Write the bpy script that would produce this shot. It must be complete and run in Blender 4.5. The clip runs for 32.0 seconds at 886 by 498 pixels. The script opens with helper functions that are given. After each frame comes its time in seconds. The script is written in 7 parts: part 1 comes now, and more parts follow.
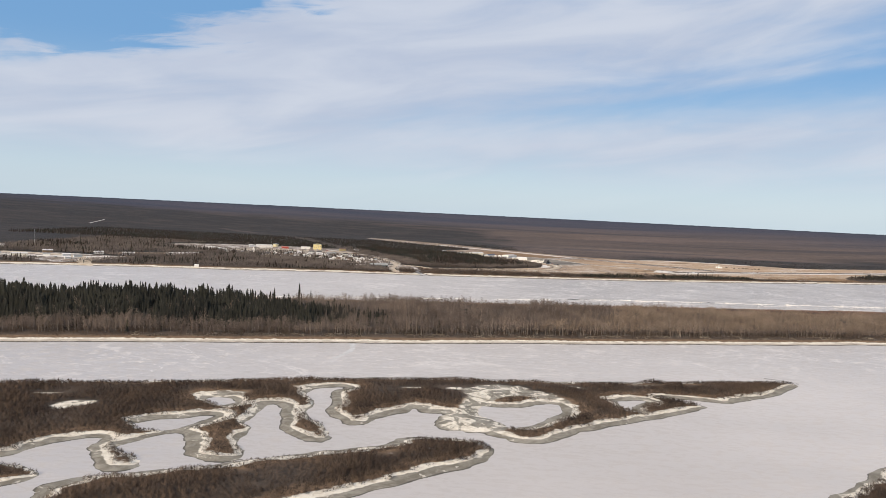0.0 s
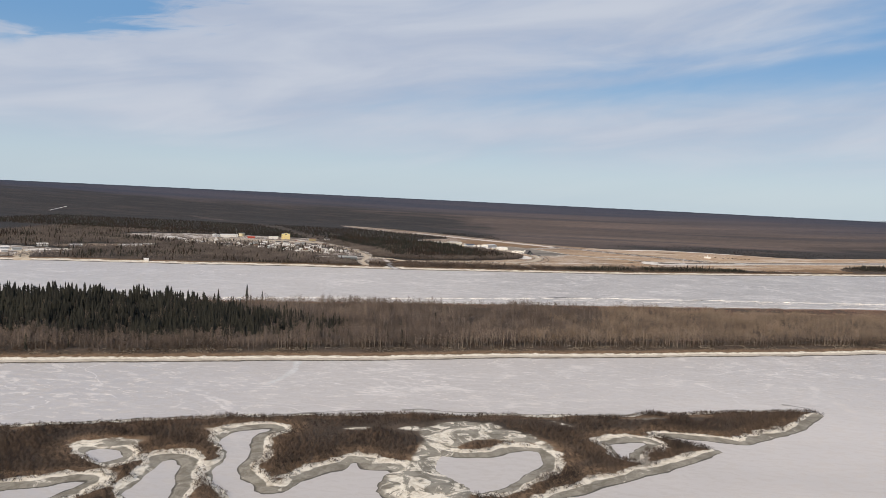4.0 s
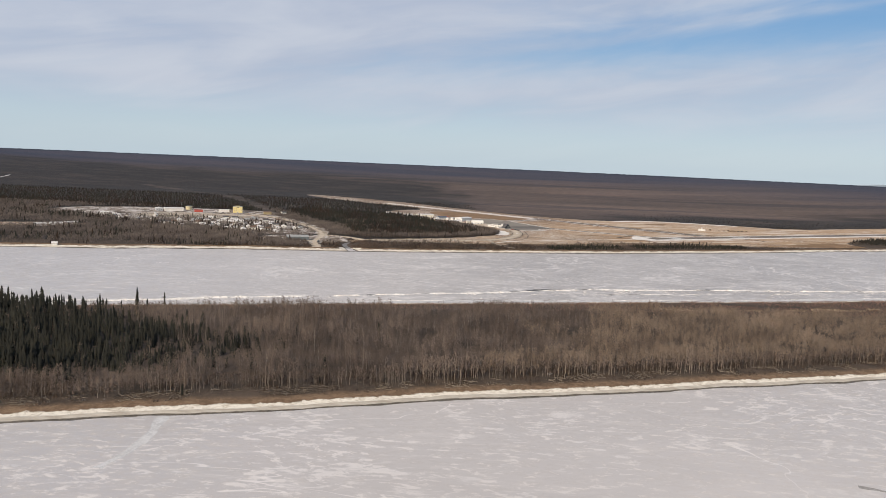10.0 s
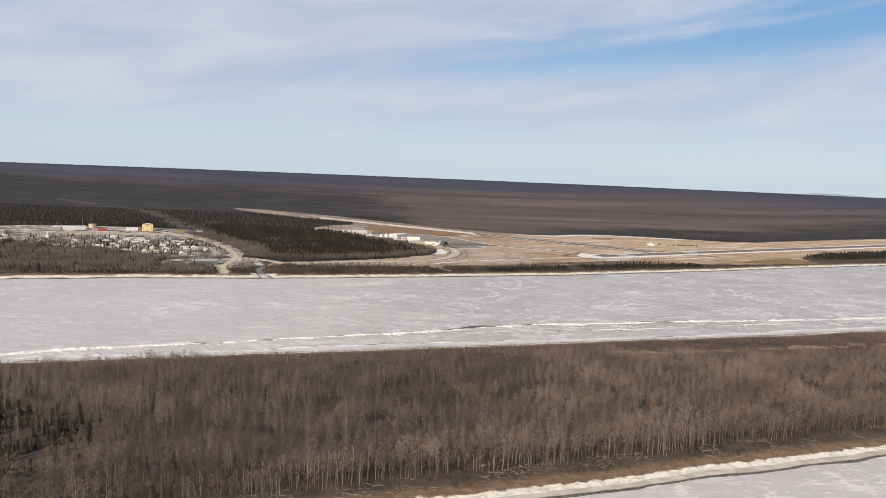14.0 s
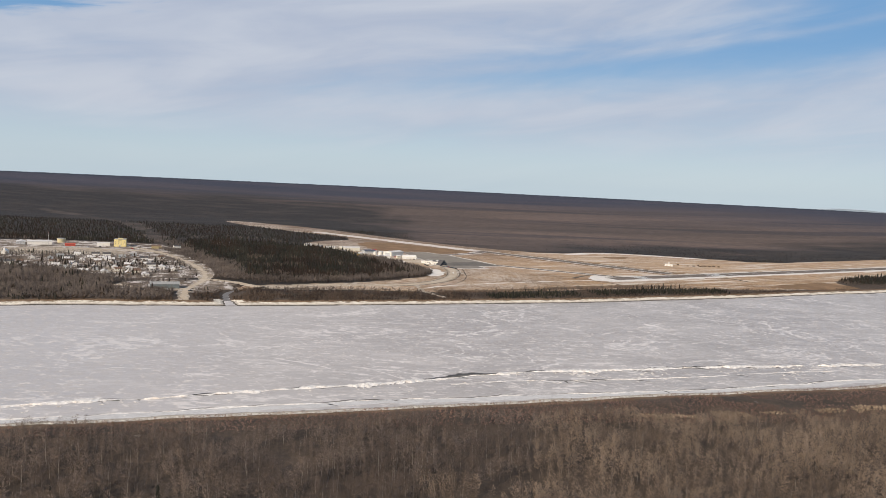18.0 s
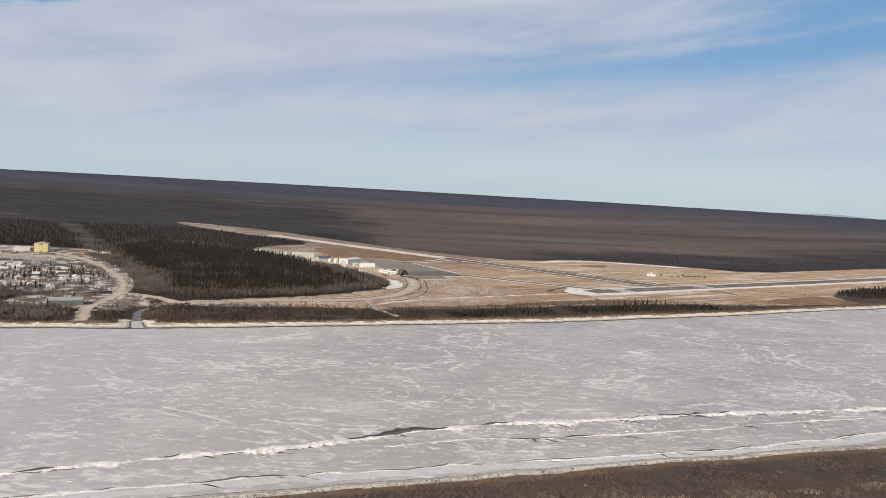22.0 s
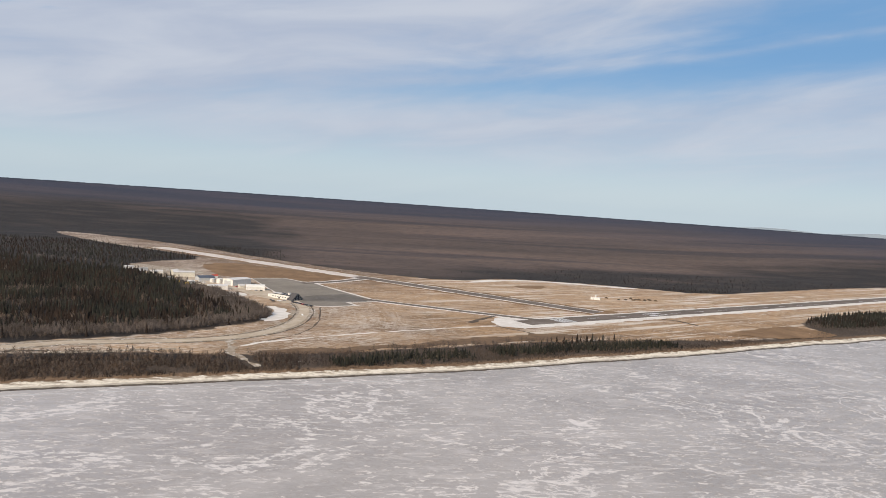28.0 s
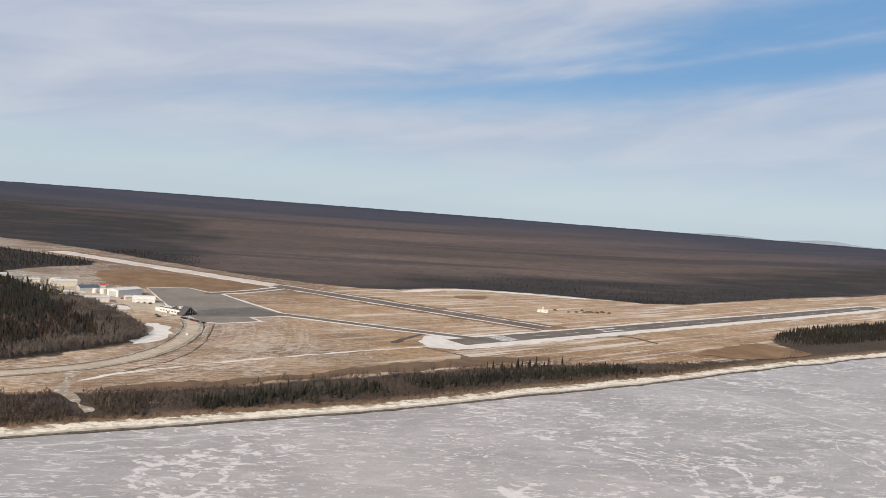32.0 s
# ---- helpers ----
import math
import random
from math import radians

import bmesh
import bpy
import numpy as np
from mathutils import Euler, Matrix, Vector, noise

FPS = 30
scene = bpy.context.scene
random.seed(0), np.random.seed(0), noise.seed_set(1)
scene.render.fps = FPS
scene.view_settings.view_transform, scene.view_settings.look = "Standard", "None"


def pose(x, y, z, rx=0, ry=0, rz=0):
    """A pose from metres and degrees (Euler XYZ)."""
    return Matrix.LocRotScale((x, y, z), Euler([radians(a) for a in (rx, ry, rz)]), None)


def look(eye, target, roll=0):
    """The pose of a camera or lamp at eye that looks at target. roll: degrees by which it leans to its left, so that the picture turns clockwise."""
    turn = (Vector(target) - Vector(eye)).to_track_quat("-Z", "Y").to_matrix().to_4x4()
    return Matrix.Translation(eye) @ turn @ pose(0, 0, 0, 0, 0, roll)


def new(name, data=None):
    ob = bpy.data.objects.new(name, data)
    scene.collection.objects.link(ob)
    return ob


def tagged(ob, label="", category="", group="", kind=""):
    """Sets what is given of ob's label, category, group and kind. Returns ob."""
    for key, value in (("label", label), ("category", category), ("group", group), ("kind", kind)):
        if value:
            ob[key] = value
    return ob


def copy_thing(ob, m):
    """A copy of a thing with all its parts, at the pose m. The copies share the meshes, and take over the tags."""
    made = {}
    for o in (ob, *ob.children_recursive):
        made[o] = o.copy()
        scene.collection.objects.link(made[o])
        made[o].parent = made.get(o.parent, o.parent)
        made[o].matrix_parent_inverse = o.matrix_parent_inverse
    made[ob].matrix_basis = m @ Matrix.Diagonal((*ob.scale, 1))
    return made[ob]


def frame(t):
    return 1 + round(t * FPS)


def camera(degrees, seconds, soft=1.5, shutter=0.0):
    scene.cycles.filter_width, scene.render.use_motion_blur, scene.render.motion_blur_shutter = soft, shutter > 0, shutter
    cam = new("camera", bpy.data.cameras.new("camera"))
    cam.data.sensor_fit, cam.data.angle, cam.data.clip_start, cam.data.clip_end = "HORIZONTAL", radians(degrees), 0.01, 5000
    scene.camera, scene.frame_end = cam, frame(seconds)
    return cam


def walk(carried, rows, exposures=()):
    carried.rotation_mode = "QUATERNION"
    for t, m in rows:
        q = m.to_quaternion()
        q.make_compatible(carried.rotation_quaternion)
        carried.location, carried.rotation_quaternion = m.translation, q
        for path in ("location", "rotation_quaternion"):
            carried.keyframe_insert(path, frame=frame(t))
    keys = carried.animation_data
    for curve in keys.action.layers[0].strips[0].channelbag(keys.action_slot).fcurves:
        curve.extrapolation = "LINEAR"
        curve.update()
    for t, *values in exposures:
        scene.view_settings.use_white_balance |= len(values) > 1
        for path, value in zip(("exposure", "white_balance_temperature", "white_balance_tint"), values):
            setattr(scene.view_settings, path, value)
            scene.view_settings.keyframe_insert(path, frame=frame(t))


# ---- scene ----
cam = camera(60.0, 32.0, soft=0.8)
# seconds, eye x y z in metres, yaw, pitch, roll in degrees
PATH = [
    (0, 0.0, 0.0, 124.0, 1.91, -2.94, 2.74),
    (0.5, 1.4, 12.6, 124.9, 2.60, -2.68, 3.18),
    (1, 2.8, 25.4, 125.8, 3.50, -2.72, 3.51),
    (1.5, 4.4, 38.3, 126.7, 3.51, -2.78, 3.59),
    (2, 6.0, 51.4, 127.6, 2.92, -2.55, 3.37),
    (2.5, 7.6, 64.7, 128.6, 2.23, -2.73, 3.05),
    (3, 9.3, 78.1, 129.5, 1.34, -3.06, 2.96),
    (3.5, 11.1, 91.7, 130.5, 0.65, -3.49, 2.87),
    (5.5, 18.8, 147.6, 134.3, 0.61, -5.08, 2.56),
    (6, 20.9, 162.0, 135.3, 0.27, -5.00, 2.84),
    (6.5, 23.0, 176.6, 136.4, 0.07, -4.23, 2.98),
    (7, 25.2, 191.3, 137.4, 0.13, -3.89, 3.32),
    (7.5, 27.5, 206.2, 138.4, 0.58, -4.25, 3.14),
    (8, 29.9, 221.2, 139.4, 1.19, -4.87, 2.83),
    (8.5, 32.4, 236.4, 140.3, 1.02, -5.58, 2.54),
    (9, 35.1, 251.8, 141.3, 0.06, -6.13, 2.39),
    (9.5, 37.8, 267.4, 142.2, -0.54, -6.40, 2.32),
    (10, 40.7, 283.3, 143.2, -0.81, -6.70, 2.54),
    (10.5, 43.7, 299.4, 144.1, -1.57, -6.69, 2.79),
    (11, 46.8, 315.8, 145.1, -2.93, -6.32, 2.94),
    (11.5, 50.0, 332.2, 146.0, -4.51, -5.79, 2.45),
    (12, 53.3, 348.7, 146.9, -5.07, -5.05, 2.38),
    (12.5, 56.6, 365.3, 147.8, -4.32, -5.37, 2.76),
    (13, 60.1, 381.9, 148.6, -3.69, -5.77, 2.53),
    (13.5, 63.6, 398.4, 149.3, -4.29, -5.72, 2.10),
    (14, 67.2, 414.8, 149.9, -4.84, -5.87, 2.36),
    (14.5, 70.9, 431.1, 150.5, -5.05, -5.96, 2.61),
    (16.5, 86.7, 496.1, 152.0, -4.22, -6.15, 2.76),
    (17, 90.8, 512.3, 152.3, -4.31, -5.61, 2.29),
    (17.5, 95.1, 528.7, 152.5, -4.41, -5.24, 2.35),
    (18, 99.3, 545.1, 152.7, -4.05, -5.06, 2.76),
    (18.5, 103.7, 561.6, 152.9, -3.97, -5.41, 3.36),
    (19, 108.0, 578.3, 153.1, -4.94, -5.62, 4.05),
    (19.5, 112.4, 595.0, 153.2, -5.88, -5.15, 4.51),
    (20, 116.7, 611.8, 153.4, -5.72, -4.17, 4.28),
    (20.5, 121.0, 628.6, 153.5, -5.39, -4.08, 3.76),
    (21, 125.4, 645.6, 153.5, -5.53, -4.50, 3.42),
    (21.5, 129.9, 662.5, 153.6, -5.57, -4.83, 3.39),
    (22, 134.5, 679.6, 153.6, -5.76, -4.91, 3.29),
    (22.5, 139.2, 696.7, 153.6, -6.11, -4.64, 3.39),
    (23, 144.2, 714.0, 153.5, -6.98, -4.23, 3.39),
    (23.5, 149.5, 731.3, 153.4, -8.57, -4.30, 3.26),
    (24, 155.1, 748.7, 153.3, -9.81, -4.96, 3.00),
    (24.5, 161.0, 766.2, 153.2, -10.32, -5.55, 2.77),
    (25, 167.2, 783.9, 153.1, -10.99, -5.08, 2.83),
    (25.5, 173.6, 801.8, 152.9, -11.49, -4.39, 2.87),
    (27.5, 200.8, 873.1, 151.8, -9.82, -3.91, 3.60),
    (28, 207.8, 890.6, 151.3, -9.94, -3.91, 3.98),
    (28.5, 214.9, 907.9, 150.8, -10.26, -3.68, 4.21),
    (29, 222.1, 925.1, 150.2, -10.27, -3.52, 4.22),
    (29.5, 229.4, 942.2, 149.5, -10.56, -3.43, 4.26),
    (30, 236.8, 959.1, 148.8, -11.19, -3.90, 4.04),
    (30.5, 244.4, 976.0, 148.0, -11.66, -4.46, 3.92),
    (31, 252.0, 992.8, 147.1, -12.29, -4.21, 3.93),
    (31.5, 259.8, 1009.5, 146.2, -12.93, -3.56, 4.06),
    (32, 267.7, 1026.1, 145.2, -13.35, -3.29, 4.44),
]


def heading(x, y, z, yaw, pitch, roll):
    a, p = radians(yaw), radians(pitch)
    ahead = Vector((-math.sin(a) * math.cos(p), math.cos(a) * math.cos(p), math.sin(p)))
    return look((x, y, z), Vector((x, y, z)) + ahead * 10, roll)


walk(cam, [(t, heading(*row)) for t, *row in PATH],
     [(0, 0.14), (3, 0.03), (7, -0.06), (8, 0.0), (9, -0.03), (10, 0.0), (11, -0.02), (12, 0.01), (13, 0.08), (15, 0.13), (17, 0.08), (18, -0.02), (19, 0.06), (20, -0.06), (21, -0.06), (22, -0.04), (24, -0.12), (25, -0.06), (28, 0.0), (31, 0.04), (32, 0.0)])

# ---- world, sun ----
SUN_TO = Vector((-0.60, -0.80, 0.0)).normalized() * math.cos(radians(30)) + Vector((0, 0, math.sin(radians(30))))


def make_world():
    w = bpy.data.worlds.new("sky")
    scene.world = w
    w.use_nodes = True
    nt = w.node_tree
    nt.nodes.clear()

    def n(kind, **kw):
        node = nt.nodes.new(kind)
        for k, v in kw.items():
            if k in ("op", "operation"):
                node.operation = v
            else:
                node.inputs[int(k[1:])].default_value = v
        return node

    def link(a, b, i=0, o=0):
        nt.links.new(a.outputs[o], b.inputs[i])
        return b

    def math2(op, a, b, clamp=False):
        m = n("ShaderNodeMath", op=op)
        m.use_clamp = clamp
        for i, v in enumerate((a, b)):
            if isinstance(v, (int, float)):
                m.inputs[i].default_value = v
            else:
                nt.links.new(v.outputs[0], m.inputs[i])
        return m

    def ramp(src, lo, hi):
        m = n("ShaderNodeMapRange")
        m.interpolation_type = "SMOOTHSTEP"
        nt.links.new(src.outputs[0], m.inputs[0])
        m.inputs[1].default_value, m.inputs[2].default_value = lo, hi
        return m

    sky = n("ShaderNodeTexSky")
    sky.sky_type, sky.sun_disc = "NISHITA", False
    sky.sun_elevation = radians(30)
    sky.sun_rotation = math.atan2(SUN_TO.x, SUN_TO.y)
    sky.air_density, sky.dust_density, sky.ozone_density = 1.0, 0.6, 1.6
    tex = n("ShaderNodeTexCoord")
    sep = link(tex, n("ShaderNodeSeparateXYZ"))
    az = n("ShaderNodeMath", op="ARCTAN2")
    nt.links.new(sep.outputs[0], az.inputs[0])
    nt.links.new(sep.outputs[1], az.inputs[1])
    el = n("ShaderNodeMath", op="ARCSINE")
    nt.links.new(sep.outputs[2], el.inputs[0])
    # height above the long tilted cloud street
    tilt = math2("SUBTRACT", el, math2("MULTIPLY", az, 0.127))
    vec = n("ShaderNodeCombineXYZ")
    nt.links.new(az.outputs[0], vec.inputs[0])
    nt.links.new(math2("MULTIPLY", tilt, 5.0).outputs[0], vec.inputs[1])

    def noise_at(scale, detail, rough, off, dist=0.0):
        add = n("ShaderNodeVectorMath", op="ADD")
        nt.links.new(vec.outputs[0], add.inputs[0])
        add.inputs[1].default_value = off
        t = n("ShaderNodeTexNoise")
        nt.links.new(add.outputs[0], t.inputs["Vector"])
        t.inputs["Scale"].default_value, t.inputs["Detail"].default_value = scale, detail
        t.inputs["Roughness"].default_value, t.inputs["Distortion"].default_value = rough, dist
        return t

    big = noise_at(1.9, 3, 0.5, (3.1, 1.7, 0.0), 0.3)
    fine = noise_at(4.2, 6, 0.52, (0.4, 5.2, 0.0), 0.5)
    wisp = noise_at(14.0, 5, 0.55, (7.4, 2.2, 0.0), 0.8)
    # thin gap of blue along the street, and clear sky high on the far side
    off = math2("DIVIDE", math2("SUBTRACT", tilt, 0.118), 0.034)
    gap = math2("POWER", 2.718, math2("MULTIPLY", math2("MULTIPLY", off, off), -1.0))
    gap = math2("MULTIPLY", gap, ramp(az, -0.34, 0.40))
    off2 = math2("DIVIDE", math2("SUBTRACT", tilt, 0.168), 0.026)
    gap2 = math2("MULTIPLY", math2("POWER", 2.718, math2("MULTIPLY", math2("MULTIPLY", off2, off2), -1.0)), ramp(az, 0.25, 0.7))
    streak = math2("DIVIDE", math2("SUBTRACT", tilt, math2("ADD", 0.127, math2("MULTIPLY", math2("SUBTRACT", big, 0.5), 0.05))), 0.0065)
    streak = math2("MULTIPLY", math2("POWER", 2.718, math2("MULTIPLY", math2("MULTIPLY", streak, streak), -1.0)), ramp(az, -0.05, 0.25))
    corner = math2("MULTIPLY", ramp(tilt, 0.18, 0.285), ramp(math2("MULTIPLY", az, -1.0), 0.06, 0.48))
    corner = math2("MULTIPLY", ramp(corner, 0.02, 0.30), ramp(math2("ADD", corner, math2("ADD", math2("MULTIPLY", math2("SUBTRACT", wisp, 0.5), 0.9), math2("MULTIPLY", math2("SUBTRACT", fine, 0.5), 1.9))), 0.12, 0.95))
    cover = math2("ADD", math2("MULTIPLY", math2("SUBTRACT", fine, 0.5), 0.62), math2("MULTIPLY", math2("SUBTRACT", big, 0.5), 0.7))
    cover = math2("ADD", cover, math2("MULTIPLY", math2("SUBTRACT", wisp, 0.5), 0.30))
    cover = math2("SUBTRACT", math2("ADD", cover, 0.86), math2("MULTIPLY", ramp(az, 0.12, 0.62), 0.17))
    cover = math2("SUBTRACT", cover, math2("MULTIPLY", gap, 0.66))
    cover = math2("SUBTRACT", cover, math2("MULTIPLY", gap2, 0.45))
    cover = math2("ADD", cover, math2("MULTIPLY", streak, 0.24))
    cover = math2("SUBTRACT", cover, math2("MULTIPLY", corner, 1.55))
    cover = ramp(cover, 0.05, 0.95)
    # the sheet thins out towards the horizon
    cover = math2("MULTIPLY", cover, math2("ADD", 0.18, math2("MULTIPLY", ramp(math2("ADD", el, math2("MULTIPLY", math2("SUBTRACT", fine, 0.5), 0.05)), 0.022, 0.092), 0.74)))

    low = ramp(el, 0.0, 0.20)
    clear = n("ShaderNodeMix")
    clear.data_type = "RGBA"
    nt.links.new(low.outputs[0], clear.inputs[0])
    clear.inputs[6].default_value = (0.53, 0.66, 0.75, 1)
    clear.inputs[7].default_value = (0.16, 0.345, 0.62, 1)
    # physical sky and the pale winter air in front of it
    tint = n("ShaderNodeMix")
    tint.data_type = "RGBA"
    tint.inputs[0].default_value = 0.82
    scale = n("ShaderNodeMix")
    scale.data_type, scale.blend_type = "RGBA", "MULTIPLY"
    scale.inputs[0].default_value = 1.0
    nt.links.new(sky.outputs[0], scale.inputs[6])
    scale.inputs[7].default_value = (0.10, 0.10, 0.10, 1)
    nt.links.new(scale.outputs[2], tint.inputs[6])
    nt.links.new(clear.outputs[2], tint.inputs[7])
    cloud = n("ShaderNodeMix")
    cloud.data_type = "RGBA"
    nt.links.new(ramp(fine, 0.3, 0.75).outputs[0], cloud.inputs[0])
    cloud.inputs[6].default_value = (0.465, 0.515, 0.63, 1)
    cloud.inputs[7].default_value = (0.585, 0.62, 0.70, 1)
    mix = n("ShaderNodeMix")
    mix.data_type = "RGBA"
    nt.links.new(cover.outputs[0], mix.inputs[0])
    nt.links.new(tint.outputs[2], mix.inputs[6])
    nt.links.new(cloud.outputs[2], mix.inputs[7])
    bg = n("ShaderNodeBackground")
    nt.links.new(mix.outputs[2], bg.inputs[0])
    bg.inputs[1].default_value = 1.0
    out = n("ShaderNodeOutputWorld")
    nt.links.new(bg.outputs[0], out.inputs[0])


make_world()
sun_data = bpy.data.lights.new("sun", "SUN")
sun_data.energy, sun_data.angle, sun_data.color = 5.2, radians(0.7), (1.0, 0.84, 0.65)
sun = new("sun", sun_data)
sun.matrix_world = look((0, 0, 400), Vector((0, 0, 400)) - SUN_TO)

# ---- materials ----
class Mat:
    """A small builder of procedural node materials in world metres."""

    def __init__(self, name, rough=0.9, metal=0.0):
        self.m = bpy.data.materials.new(name)
        self.m.use_nodes = True
        self.t = self.m.node_tree
        self.b = self.t.nodes["Principled BSDF"]
        self.b.inputs["Roughness"].default_value = rough
        self.b.inputs["Metallic"].default_value = metal
        self.b.inputs["Specular IOR Level"].default_value = 0.3
        self.pos = self.t.nodes.new("ShaderNodeNewGeometry").outputs["Position"]

    def set(self, node, i, v):
        if isinstance(v, (int, float, tuple)):
            node.inputs[i].default_value = v
        else:
            self.t.links.new(v, node.inputs[i])

    def noise(self, scale, detail=4, rough=0.6, stretch=(1, 1, 1), turn=0.0, off=(0, 0, 0), dist=0.0):
        mp = self.t.nodes.new("ShaderNodeMapping")
        mp.inputs["Rotation"].default_value = (0, 0, radians(turn))
        mp.inputs["Scale"].default_value, mp.inputs["Location"].default_value = stretch, off
        self.t.links.new(self.pos, mp.inputs[0])
        n = self.t.nodes.new("ShaderNodeTexNoise")
        self.t.links.new(mp.outputs[0], n.inputs["Vector"])
        n.inputs["Scale"].default_value, n.inputs["Detail"].default_value = scale, detail
        n.inputs["Roughness"].default_value, n.inputs["Distortion"].default_value = rough, dist
        return n.outputs["Fac"]

    def ramp(self, v, lo, hi, a=0.0, b=1.0):
        n = self.t.nodes.new("ShaderNodeMapRange")
        n.interpolation_type = "SMOOTHSTEP"
        self.t.links.new(v, n.inputs[0])
        for i, q in enumerate((lo, hi, a, b)):
            n.inputs[i + 1].default_value = q
        return n.outputs[0]

    def math(self, op, a, b):
        n = self.t.nodes.new("ShaderNodeMath")
        n.operation = op
        self.set(n, 0, a)
        self.set(n, 1, b)
        return n.outputs[0]

    def mix(self, f, a, b, mode="MIX"):
        n = self.t.nodes.new("ShaderNodeMix")
        n.data_type, n.blend_type = "RGBA", mode
        self.set(n, 0, f)
        for i, c in ((6, a), (7, b)):
            self.set(n, i, (*c, 1) if isinstance(c, tuple) and len(c) == 3 else c)
        return n.outputs[2]

    def attr(self, name):
        n = self.t.nodes.new("ShaderNodeAttribute")
        n.attribute_name = name
        return n.outputs["Fac"]

    def z(self):
        n = self.t.nodes.new("ShaderNodeSeparateXYZ")
        self.t.links.new(self.pos, n.inputs[0])
        return n.outputs[2]

    def xy(self, i):
        n = self.t.nodes.new("ShaderNodeSeparateXYZ")
        self.t.links.new(self.pos, n.inputs[0])
        return n.outputs[i]

    def random(self, island=False):
        if island:
            return self.t.nodes["Geometry"].outputs["Random Per Island"]
        return self.t.nodes.new("ShaderNodeObjectInfo").outputs["Random"]

    def color(self, c):
        self.set(self.b, "Base Color", (*c, 1) if isinstance(c, tuple) else c)
        return self

    def rough(self, r):
        self.set(self.b, "Roughness", r)
        return self

    def bump(self, h, dist=0.1, strength=1.0):
        n = self.t.nodes.new("ShaderNodeBump")
        n.inputs["Strength"].default_value, n.inputs["Distance"].default_value = strength, dist
        self.t.links.new(h, n.inputs["Height"])
        self.t.links.new(n.outputs[0], self.b.inputs["Normal"])
        return self


def plain(name, c, rough=0.8, metal=0.0, vary=0.12, scale=0.8):
    """Paint, metal or timber with fine grain and larger weathering."""
    m = Mat(name, rough, metal)
    n1, n2 = m.noise(scale, 5), m.noise(scale * 9, 4, off=(3, 1, 2))
    f = m.math("ADD", m.math("MULTIPLY", n1, 0.6), m.math("MULTIPLY", n2, 0.4))
    dark = tuple(v * (1 - 2 * vary) for v in c)
    lite = tuple(min(0.95, v * (1 + 1.2 * vary)) for v in c)
    m.color(m.mix(m.ramp(f, 0.3, 0.7), dark, lite))
    m.rough(m.ramp(n2, 0.3, 0.7, max(0.05, rough - 0.1), min(1, rough + 0.08)))
    return m.m


